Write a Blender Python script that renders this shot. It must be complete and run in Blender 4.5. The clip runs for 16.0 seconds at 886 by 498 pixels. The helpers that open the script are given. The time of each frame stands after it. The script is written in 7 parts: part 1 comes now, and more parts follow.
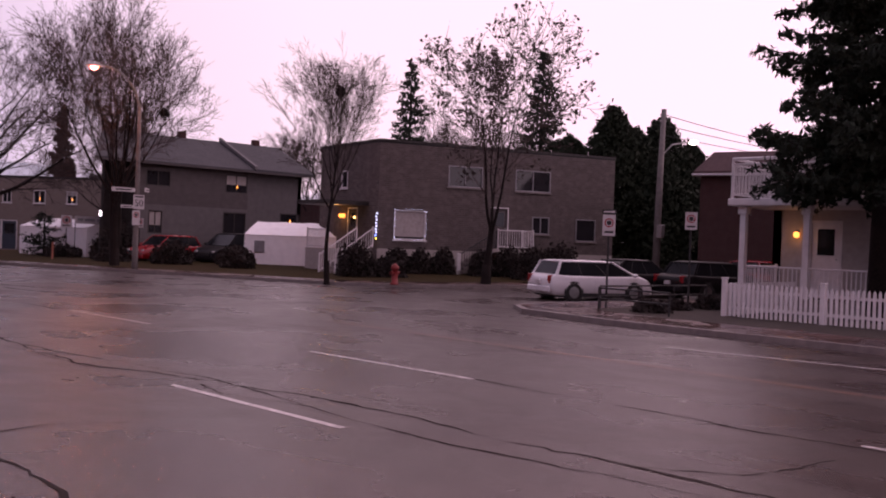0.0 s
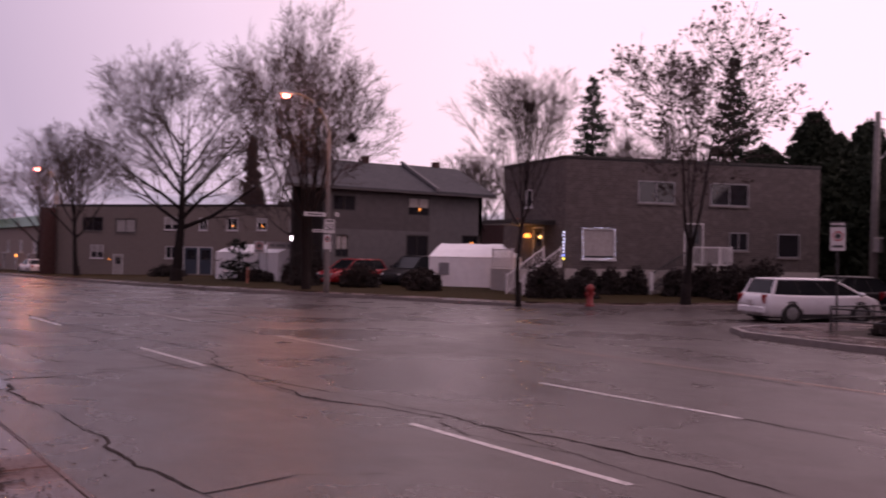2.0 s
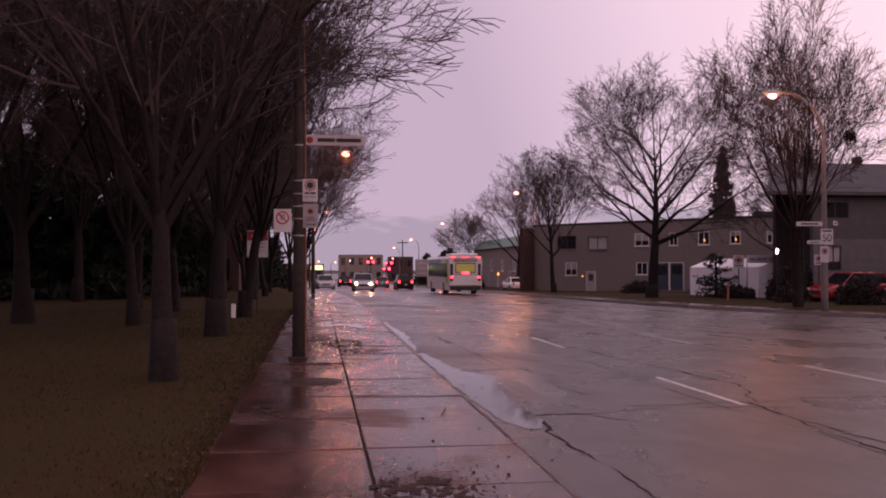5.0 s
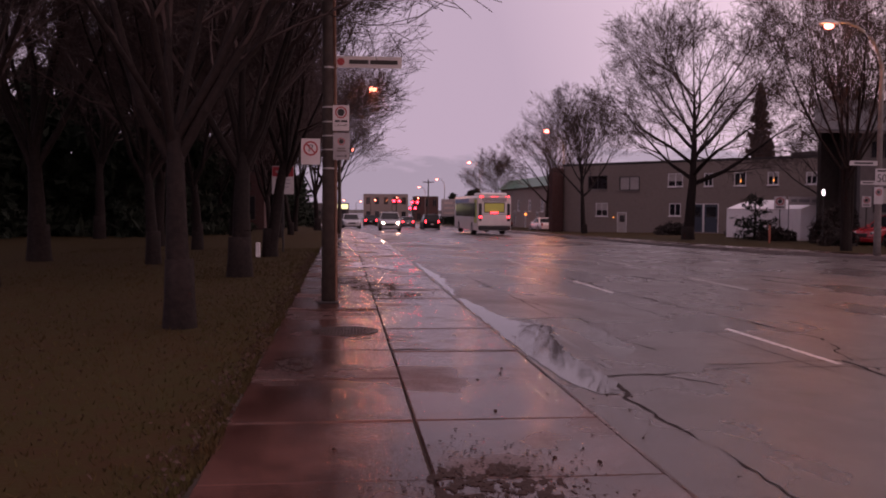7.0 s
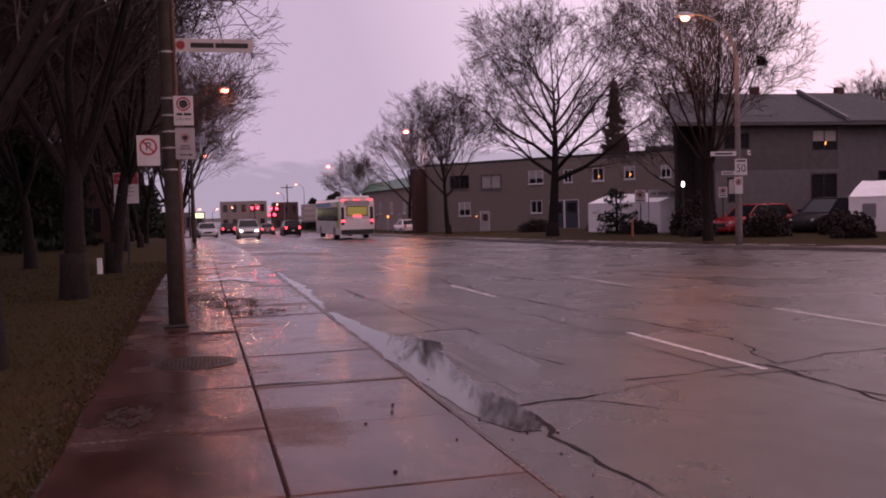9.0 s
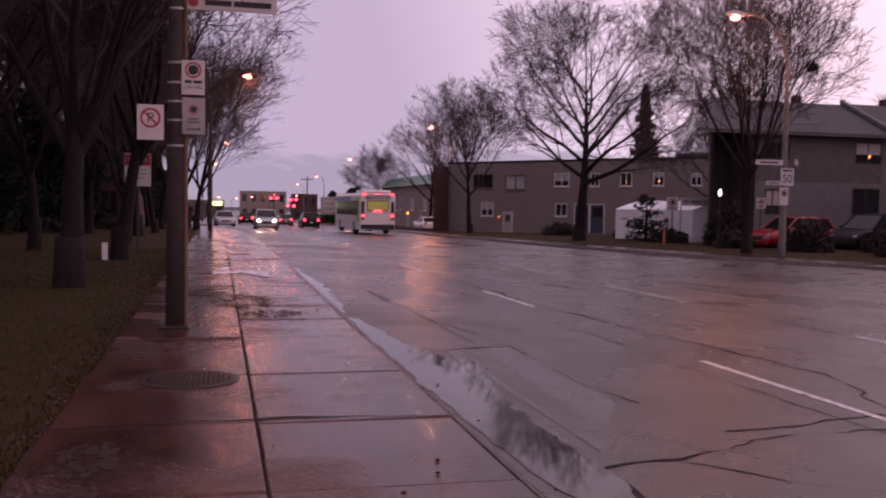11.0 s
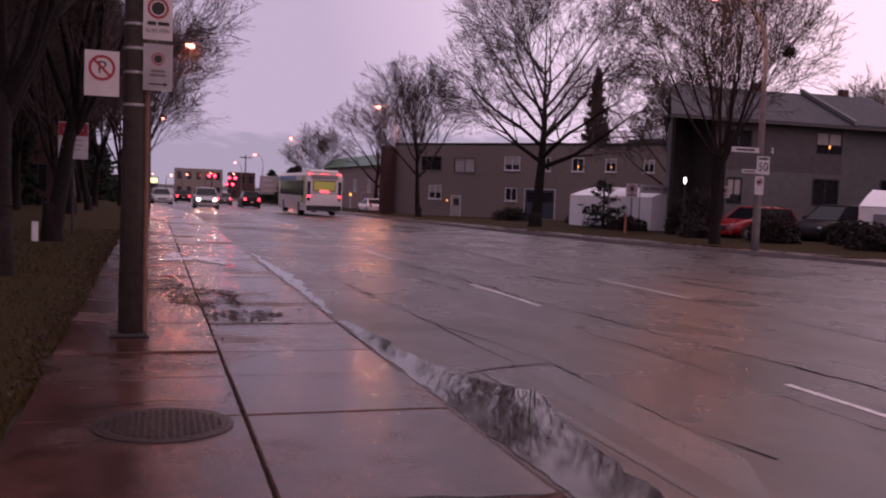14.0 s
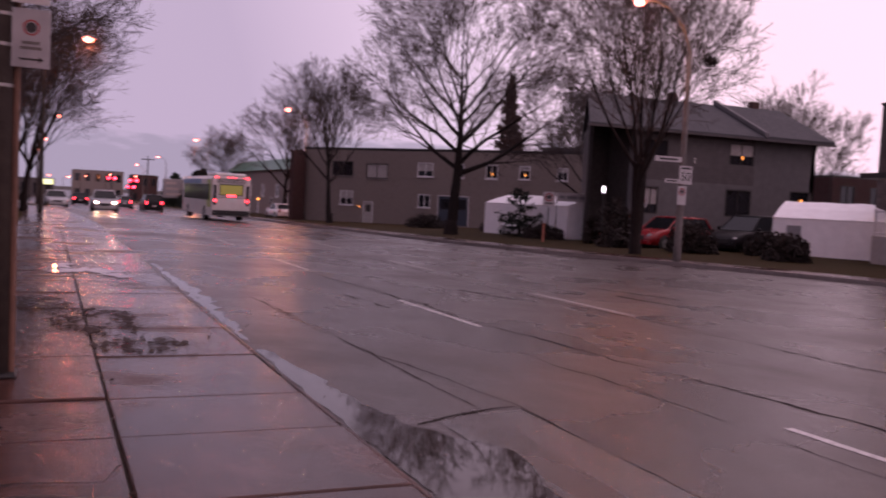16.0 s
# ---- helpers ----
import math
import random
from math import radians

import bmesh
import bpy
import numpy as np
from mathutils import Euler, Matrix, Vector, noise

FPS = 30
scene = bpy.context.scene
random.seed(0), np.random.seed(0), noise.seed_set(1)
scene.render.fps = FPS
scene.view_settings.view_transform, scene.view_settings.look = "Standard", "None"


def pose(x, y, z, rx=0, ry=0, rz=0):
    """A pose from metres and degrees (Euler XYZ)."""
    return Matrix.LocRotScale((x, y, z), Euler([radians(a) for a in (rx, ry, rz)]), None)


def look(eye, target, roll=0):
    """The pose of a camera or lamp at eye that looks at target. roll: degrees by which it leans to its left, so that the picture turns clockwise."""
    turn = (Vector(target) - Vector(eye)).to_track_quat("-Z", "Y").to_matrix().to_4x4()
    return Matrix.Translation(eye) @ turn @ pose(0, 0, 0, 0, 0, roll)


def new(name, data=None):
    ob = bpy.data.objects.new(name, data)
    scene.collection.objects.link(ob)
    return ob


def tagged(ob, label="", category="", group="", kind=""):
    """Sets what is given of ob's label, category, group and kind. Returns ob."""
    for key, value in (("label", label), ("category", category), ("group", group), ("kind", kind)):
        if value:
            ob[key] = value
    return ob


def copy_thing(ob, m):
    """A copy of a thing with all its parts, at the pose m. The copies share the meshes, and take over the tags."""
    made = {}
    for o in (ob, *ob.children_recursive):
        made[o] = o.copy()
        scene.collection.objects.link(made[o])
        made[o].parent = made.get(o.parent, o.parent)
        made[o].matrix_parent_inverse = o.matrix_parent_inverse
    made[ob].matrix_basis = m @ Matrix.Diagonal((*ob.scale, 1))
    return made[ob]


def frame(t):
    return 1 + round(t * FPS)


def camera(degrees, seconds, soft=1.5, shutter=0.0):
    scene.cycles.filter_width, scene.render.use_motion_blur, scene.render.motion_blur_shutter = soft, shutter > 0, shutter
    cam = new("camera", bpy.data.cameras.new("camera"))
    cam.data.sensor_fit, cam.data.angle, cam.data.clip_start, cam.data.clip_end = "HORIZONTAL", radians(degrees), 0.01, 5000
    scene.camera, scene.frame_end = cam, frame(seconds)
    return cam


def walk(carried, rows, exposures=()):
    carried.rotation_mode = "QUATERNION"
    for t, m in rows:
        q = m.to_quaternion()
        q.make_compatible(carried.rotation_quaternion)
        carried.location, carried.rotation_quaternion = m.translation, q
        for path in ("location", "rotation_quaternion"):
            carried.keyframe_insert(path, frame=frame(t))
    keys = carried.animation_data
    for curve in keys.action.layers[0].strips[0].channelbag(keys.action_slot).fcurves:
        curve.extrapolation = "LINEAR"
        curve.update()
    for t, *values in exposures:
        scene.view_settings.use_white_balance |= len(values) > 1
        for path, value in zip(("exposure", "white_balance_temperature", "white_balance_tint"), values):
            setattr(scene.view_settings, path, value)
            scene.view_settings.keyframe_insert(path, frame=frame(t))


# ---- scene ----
cam = camera(51.1, 16.0, soft=1.9, shutter=0.4)
PATH = [
    (0, (0.82, 0.156, 1.439), (2.241, 1.563, 1.421), 2.1),
    (0.5, (0.947, 0.55, 1.409), (2.391, 1.934, 1.388), 3.6),
    (0.8, (0.971, 0.749, 1.391), (2.416, 2.131, 1.36), 1.9),
    (1, (0.976, 0.932, 1.381), (2.38, 2.356, 1.347), 1.3),
    (1.5, (1.012, 1.4, 1.365), (2.288, 2.939, 1.32), 0.9),
    (2, (0.983, 1.633, 1.407), (2.124, 3.275, 1.423), 1.1),
    (2.5, (0.928, 1.901, 1.462), (1.816, 3.691, 1.383), 0.9),
    (3, (0.892, 2.232, 1.426), (1.55, 4.119, 1.351), -0.1),
    (3.5, (0.855, 2.551, 1.444), (1.381, 4.48, 1.415), 1.5),
    (4, (0.844, 2.915, 1.457), (1.165, 4.889, 1.502), 0.6),
    (4.2, (0.863, 3.074, 1.463), (1.124, 5.056, 1.519), -0.0),
    (6.3, (0.646, 4.409, 1.421), (0.88, 6.395, 1.369), 0.1),
    (6.5, (0.664, 4.58, 1.411), (0.955, 6.557, 1.342), 0.6),
    (7, (0.674, 5.018, 1.417), (0.862, 7.007, 1.326), 0.4),
    (7.5, (0.644, 5.411, 1.417), (0.974, 7.383, 1.344), 0.5),
    (8, (0.674, 5.815, 1.387), (0.874, 7.804, 1.303), 0.1),
    (8.5, (0.735, 6.147, 1.4), (1.02, 8.125, 1.311), -2.5),
    (8.7, (0.743, 6.319, 1.395), (1.193, 8.266, 1.304), -2.5),
    (10.8, (0.874, 8.033, 1.358), (1.359, 9.972, 1.284), 1.3),
    (11, (0.871, 8.234, 1.354), (1.316, 10.182, 1.264), 1.0),
    (11.5, (0.776, 8.517, 1.358), (1.177, 10.473, 1.25), 0.2),
    (12, (0.653, 8.87, 1.383), (1.174, 10.798, 1.268), 2.2),
    (12.5, (0.616, 9.242, 1.358), (1.126, 11.171, 1.217), 3.0),
    (13, (0.552, 9.545, 1.352), (1.067, 11.473, 1.218), 2.2),
    (13.5, (0.489, 9.916, 1.359), (1.112, 11.811, 1.209), 3.1),
    (14, (0.543, 10.303, 1.336), (1.12, 12.214, 1.212), 2.2),
    (14.5, (0.523, 10.656, 1.327), (1.03, 12.59, 1.251), 0.1),
    (15, (0.497, 11.087, 1.353), (1.098, 12.993, 1.276), 2.8),
    (15.5, (0.627, 11.377, 1.356), (1.245, 13.276, 1.260), 3.3),
    (16, (0.685, 11.693, 1.336), (1.448, 13.539, 1.234), 2.9),
]
walk(cam, [(t, look(eye, target, roll)) for t, eye, target, roll in PATH], [(0, 0.05, 7200, 23), (2.0, 0.03, 7350, 23), (3.0, -0.04, 7800, 24), (4.2, -0.04, 7700, 24), (6.3, -0.06, 7750, 23), (7.0, -0.16, 7750, 23), (7.6, -0.08, 7600, 23), (8.5, 0.04, 7450, 23), (11.0, 0.0, 7200, 24), (16, -0.04, 7100, 23)])

# ---- world and light ----
world = bpy.data.worlds.new("dusk_sky")
scene.world = world
world.use_nodes = True
WN, WL = world.node_tree.nodes, world.node_tree.links
WN.clear()


def wnode(kind, **values):
    n = WN.new(kind)
    for k, v in values.items():
        n.inputs[k].default_value = v
    return n


sky_co = WN.new("ShaderNodeTexCoord")
sky_dot = WN.new("ShaderNodeVectorMath")
sky_dot.operation = "DOT_PRODUCT"
sky_dot.inputs[1].default_value = (0.92, -0.25, 0.30)
WL.new(sky_co.outputs["Generated"], sky_dot.inputs[0])
sky_map = wnode("ShaderNodeMapRange", **{"From Min": -0.05, "From Max": 0.78})
WL.new(sky_dot.outputs["Value"], sky_map.inputs["Value"])
sky_ramp = WN.new("ShaderNodeValToRGB")
sky_ramp.color_ramp.elements[0].color = (0.345, 0.303, 0.432, 1)
sky_ramp.color_ramp.elements[1].color = (0.79, 0.605, 0.755, 1)
for place_, colour_ in ((0.25, (0.536, 0.458, 0.608, 1)), (0.55, (0.70, 0.56, 0.685, 1))):
    sky_ramp.color_ramp.elements.new(place_).color = colour_
WL.new(sky_map.outputs["Result"], sky_ramp.inputs["Fac"])
# soft cloud bank low over the end of the road
sky_sep = WN.new("ShaderNodeSeparateXYZ")
WL.new(sky_co.outputs["Generated"], sky_sep.inputs[0])
sky_scale = WN.new("ShaderNodeMapping")
sky_scale.inputs["Scale"].default_value = (7, 7, 24)
WL.new(sky_co.outputs["Generated"], sky_scale.inputs["Vector"])
sky_noise = wnode("ShaderNodeTexNoise", Scale=1.6, Detail=5.0, Roughness=0.55)
WL.new(sky_scale.outputs["Vector"], sky_noise.inputs["Vector"])
sky_edge = WN.new("ShaderNodeMath")
sky_edge.operation = "MULTIPLY_ADD"
sky_edge.inputs[1].default_value, sky_edge.inputs[2].default_value = 0.11, 0.0
WL.new(sky_noise.outputs["Fac"], sky_edge.inputs[0])
sky_less = WN.new("ShaderNodeMath")
sky_less.operation = "SUBTRACT"
WL.new(sky_edge.outputs[0], sky_less.inputs[0])
WL.new(sky_sep.outputs["Z"], sky_less.inputs[1])
sky_bank = wnode("ShaderNodeMapRange", **{"From Min": -0.001, "From Max": 0.011, "To Max": 0.75})
WL.new(sky_less.outputs[0], sky_bank.inputs["Value"])
sky_mix = WN.new("ShaderNodeMix")
sky_mix.data_type = "RGBA"
sky_mix.inputs[7].default_value = (0.235, 0.222, 0.315, 1)
WL.new(sky_bank.outputs["Result"], sky_mix.inputs[0])
WL.new(sky_ramp.outputs["Color"], sky_mix.inputs[6])
sky_bg = wnode("ShaderNodeBackground", Strength=1.52)
WL.new(sky_mix.outputs[2], sky_bg.inputs["Color"])
sky_out = WN.new("ShaderNodeOutputWorld")
WL.new(sky_bg.outputs[0], sky_out.inputs["Surface"])

sun = new("sun", bpy.data.lights.new("sun", "SUN"))
sun.data.energy, sun.data.angle, sun.data.color = 0.25, radians(60), (1.0, 0.82, 0.88)
sun.matrix_world = look((30, -10, 14), (0, 0, 0))

# ---- mesh helpers ----
class Shape:
    """Collects vertices and faces of one mesh."""

    def __init__(self):
        self.v, self.f = [], []

    def face(self, pts):
        n = len(self.v)
        self.v += [tuple(p) for p in pts]
        self.f.append(tuple(range(n, n + len(pts))))
        return self

    def box(self, x0, y0, z0, x1, y1, z1, m=None, bevel=0.0):
        b = min(bevel, (x1 - x0) / 2.01, (y1 - y0) / 2.01, (z1 - z0) / 2.01)
        n = len(self.v)
        if b <= 0:
            pts = [(x, y, z) for z in (z0, z1) for x, y in ((x0, y0), (x1, y0), (x1, y1), (x0, y1))]
            rings = [(0, 1, 2, 3), (4, 5, 6, 7)]
        else:
            pts, rings = [], []
            for z, k in ((z0, b), (z0 + b, 0), (z1 - b, 0), (z1, b)):
                ring = [(x0 + b + k * 0, y0 + k), (x1 - b, y0 + k), (x1 - k, y0 + b), (x1 - k, y1 - b), (x1 - b, y1 - k), (x0 + b, y1 - k), (x0 + k, y1 - b), (x0 + k, y0 + b)]
                rings.append(tuple(range(len(pts), len(pts) + 8)))
                pts += [(x, y, z) for x, y in ring]
        if m is not None:
            pts = [m @ Vector(p) for p in pts]
        self.v += [tuple(p) for p in pts]
        k = len(rings[0])
        self.f.append(tuple(n + i for i in reversed(rings[0])))
        self.f.append(tuple(n + i for i in rings[-1]))
        for a, c in zip(rings, rings[1:]):
            for i in range(k):
                j = (i + 1) % k
                self.f.append((n + a[i], n + a[j], n + c[j], n + c[i]))
        return self

    def loft(self, rings, caps=True, closed=True):
        n, k = len(self.v), len(rings[0])
        for r in rings:
            self.v += [tuple(p) for p in r]
        for a in range(len(rings) - 1):
            for i in range(k if closed else k - 1):
                j = (i + 1) % k
                self.f.append((n + a * k + i, n + a * k + j, n + (a + 1) * k + j, n + (a + 1) * k + i))
        if caps:
            self.f.append(tuple(n + i for i in reversed(range(k))))
            self.f.append(tuple(n + (len(rings) - 1) * k + i for i in range(k)))
        return self

    def tube(self, pts, radii, sides=8, caps=True):
        pts = [Vector(p) for p in pts]
        if not hasattr(radii, "__len__"):
            radii = [radii] * len(pts)
        rings = []
        for i, p in enumerate(pts):
            d = (pts[min(i + 1, len(pts) - 1)] - pts[max(i - 1, 0)]).normalized()
            a = d.orthogonal().normalized() if abs(d.z) < 0.9 else (Vector((1, 0, 0)) - d * d.x).normalized()
            c = d.cross(a)
            rings.append([p + (a * math.cos(2 * math.pi * s / sides) + c * math.sin(2 * math.pi * s / sides)) * radii[i] for s in range(sides)])
        return self.loft(rings, caps)

    def prism(self, outline, z0, z1):
        """A vertical prism over a plan outline (counter-clockwise)."""
        return self.loft([[(x, y, z0) for x, y in outline], [(x, y, z1) for x, y in outline]])

    def ball(self, c, r, seg=10, rings=6, sz=1.0):
        n = len(self.v)
        rows = []
        for i in range(rings + 1):
            a = math.pi * i / rings
            rows.append([(c[0] + r * math.sin(a) * math.cos(2 * math.pi * j / seg), c[1] + r * math.sin(a) * math.sin(2 * math.pi * j / seg), c[2] - r * sz * math.cos(a)) for j in range(seg)])
        return self.loft(rows, caps=False)

    def mesh(self, name):
        me = bpy.data.meshes.new(name)
        me.from_pydata(self.v, [], self.f)
        me.update()
        return me


def part(name, shape, material, parent=None, label="", smooth=False, m=None, kind=""):
    """Links a shape as one mesh object, under its parent."""
    me = shape.mesh(name) if isinstance(shape, Shape) else shape
    if material is not None and not me.materials:
        me.materials.append(material)
    if smooth:
        me.polygons.foreach_set("use_smooth", [True] * len(me.polygons))
    ob = new(name, me)
    if parent is not None:
        ob.parent = parent
    if m is not None:
        ob.matrix_basis = m
    return tagged(ob, label, kind=kind)


def thing(name, m, label, category, group="", kind=""):
    ob = new(name)
    ob.empty_display_size = 0.3
    ob.matrix_basis = m
    return tagged(ob, label, category, group, kind)


# ---- materials ----
def mat(name, c1, c2=None, scale=4.0, rough=0.7, rough2=None, bump=0.0, bscale=60.0, metal=0.0, spec=0.5, big=0.35, vary=0.0, coat=0.0):
    """Two-scale noise between two colours, with fine relief."""
    m = bpy.data.materials.new(name)
    m.use_nodes = True
    nt = m.node_tree
    b = nt.nodes["Principled BSDF"]
    b.inputs["Metallic"].default_value = metal
    b.inputs["Specular IOR Level"].default_value = spec
    b.inputs["Coat Weight"].default_value = coat
    c2 = c2 or tuple(v * 0.75 for v in c1)
    co = nt.nodes.new("ShaderNodeTexCoord")
    n1 = nt.nodes.new("ShaderNodeTexNoise")
    n1.inputs["Scale"].default_value, n1.inputs["Detail"].default_value = scale, 6
    n2 = nt.nodes.new("ShaderNodeTexNoise")
    n2.inputs["Scale"].default_value, n2.inputs["Detail"].default_value = scale * 0.13, 4
    for n in (n1, n2):
        nt.links.new(co.outputs["Object"], n.inputs["Vector"])
    mx = nt.nodes.new("ShaderNodeMix")
    mx.inputs[0].default_value = big
    nt.links.new(n1.outputs["Fac"], mx.inputs[2])
    nt.links.new(n2.outputs["Fac"], mx.inputs[3])
    rng = nt.nodes.new("ShaderNodeMapRange")
    rng.inputs["From Min"].default_value, rng.inputs["From Max"].default_value = 0.32, 0.68
    nt.links.new(mx.outputs[0], rng.inputs["Value"])
    col = nt.nodes.new("ShaderNodeMix")
    col.data_type = "RGBA"
    col.inputs[6].default_value, col.inputs[7].default_value = (*c1, 1), (*c2, 1)
    nt.links.new(rng.outputs["Result"], col.inputs[0])
    out = col.outputs[2]
    if vary:
        info = nt.nodes.new("ShaderNodeObjectInfo")
        hsv = nt.nodes.new("ShaderNodeHueSaturation")
        vr = nt.nodes.new("ShaderNodeMapRange")
        vr.inputs["To Min"].default_value, vr.inputs["To Max"].default_value = 1 - vary, 1 + vary
        nt.links.new(info.outputs["Random"], vr.inputs["Value"])
        nt.links.new(vr.outputs["Result"], hsv.inputs["Value"])
        nt.links.new(out, hsv.inputs["Color"])
        out = hsv.outputs["Color"]
    nt.links.new(out, b.inputs["Base Color"])
    rr = nt.nodes.new("ShaderNodeMapRange")
    rr.inputs["From Min"].default_value, rr.inputs["From Max"].default_value = 0.35, 0.65
    rr.inputs["To Min"].default_value, rr.inputs["To Max"].default_value = rough, rough2 if rough2 is not None else min(1, rough * 1.15)
    nt.links.new(n2.outputs["Fac"] if rough2 is not None else n1.outputs["Fac"], rr.inputs["Value"])
    nt.links.new(rr.outputs["Result"], b.inputs["Roughness"])
    if bump:
        n3 = nt.nodes.new("ShaderNodeTexNoise")
        n3.inputs["Scale"].default_value, n3.inputs["Detail"].default_value = bscale, 3
        nt.links.new(co.outputs["Object"], n3.inputs["Vector"])
        bp = nt.nodes.new("ShaderNodeBump")
        bp.inputs["Strength"].default_value, bp.inputs["Distance"].default_value = bump, 0.01
        nt.links.new(n3.outputs["Fac"], bp.inputs["Height"])
        nt.links.new(bp.outputs["Normal"], b.inputs["Normal"])
    return m


def glow(name, colour, strength):
    m = bpy.data.materials.new(name)
    m.use_nodes = True
    b = m.node_tree.nodes["Principled BSDF"]
    b.inputs["Base Color"].default_value = (*colour, 1)
    b.inputs["Emission Color"].default_value = (*colour, 1)
    b.inputs["Emission Strength"].default_value = strength
    return m


def bricks(name, c1, c2, mortar, size=0.21):
    m = mat(name, c1, c2, scale=3.0, rough=0.85, bump=0.3, bscale=40)
    nt = m.node_tree
    b = nt.nodes["Principled BSDF"]
    old = b.inputs["Base Color"].links[0].from_socket
    tex = nt.nodes.new("ShaderNodeTexBrick")
    tex.inputs["Scale"].default_value = 1.0
    tex.inputs["Brick Width"].default_value, tex.inputs["Row Height"].default_value, tex.inputs["Mortar Size"].default_value = size, size / 3, 0.008
    tex.inputs["Mortar"].default_value = (*mortar, 1)
    tex.inputs["Color2"].default_value = (*[v * 1.25 for v in c2], 1)
    nt.links.new(old, tex.inputs["Color1"])
    uvw = nt.nodes.new("ShaderNodeTexCoord")
    sep, com = nt.nodes.new("ShaderNodeSeparateXYZ"), nt.nodes.new("ShaderNodeCombineXYZ")
    nt.links.new(uvw.outputs["Object"], sep.inputs[0])
    nt.links.new(sep.outputs["X"], com.inputs["X"])
    nt.links.new(sep.outputs["Z"], com.inputs["Y"])
    nt.links.new(com.outputs[0], tex.inputs["Vector"])
    nt.links.new(tex.outputs["Color"], b.inputs["Base Color"])
    return m


def wet(name, c1, c2, scale, dry, soaked, bump, bscale):
    """Wet paving: gloss follows a broad pattern of damp and soaked patches."""
    m = mat(name, c1, c2, scale=scale, rough=soaked, rough2=dry, bump=bump, bscale=bscale, spec=0.34)
    return m


M_ASPHALT = wet("wet_asphalt", (0.068, 0.051, 0.049), (0.042, 0.032, 0.031), 2.2, 0.46, 0.22, 0.40, 90)
M_CONCRETE = mat("wet_concrete", (0.100, 0.047, 0.039), (0.051, 0.024, 0.020), scale=2.6, rough=0.06, rough2=0.36, bump=0.22, bscale=70, spec=0.22, vary=0.10)


def soak(m, scale, dark, seed, lo=0.43, hi=0.58):
    """Damp and soaked patches over a paved surface, darker and glossier, of their own shape across the joints."""
    nt = m.node_tree
    b = nt.nodes["Principled BSDF"]
    geo = nt.nodes.new("ShaderNodeNewGeometry")
    mp = nt.nodes.new("ShaderNodeMapping")
    mp.inputs["Location"].default_value = (seed, 3.1 * seed, 0)
    mp.inputs["Scale"].default_value = (1.0, 0.55, 1.0)
    n = nt.nodes.new("ShaderNodeTexNoise")
    n.inputs["Scale"].default_value, n.inputs["Detail"].default_value, n.inputs["Distortion"].default_value = scale, 7, 0.12
    n.inputs["Roughness"].default_value = 0.62
    nt.links.new(geo.outputs["Position"], mp.inputs["Vector"])
    nt.links.new(mp.outputs["Vector"], n.inputs["Vector"])
    r = nt.nodes.new("ShaderNodeMapRange")
    r.inputs["From Min"].default_value, r.inputs["From Max"].default_value = lo, hi
    nt.links.new(n.outputs["Fac"], r.inputs["Value"])
    mul = nt.nodes.new("ShaderNodeMix")
    mul.data_type, mul.blend_type = "RGBA", "MULTIPLY"
    mul.inputs[7].default_value = (dark, dark * 0.93, dark * 0.9, 1)
    nt.links.new(r.outputs["Result"], mul.inputs[0])
    nt.links.new(b.inputs["Base Color"].links[0].from_socket, mul.inputs[6])
    nt.links.new(mul.outputs[2], b.inputs["Base Color"])
    rr = nt.nodes.new("ShaderNodeMapRange")
    rr.inputs["To Min"].default_value, rr.inputs["To Max"].default_value = 1.12, 0.62
    nt.links.new(r.outputs["Result"], rr.inputs["Value"])
    times = nt.nodes.new("ShaderNodeMath")
    times.operation = "MULTIPLY"
    nt.links.new(b.inputs["Roughness"].links[0].from_socket, times.inputs[0])
    nt.links.new(rr.outputs["Result"], times.inputs[1])
    nt.links.new(times.outputs[0], b.inputs["Roughness"])


soak(M_CONCRETE, 1.1, 0.42, 2.0, 0.42, 0.60)


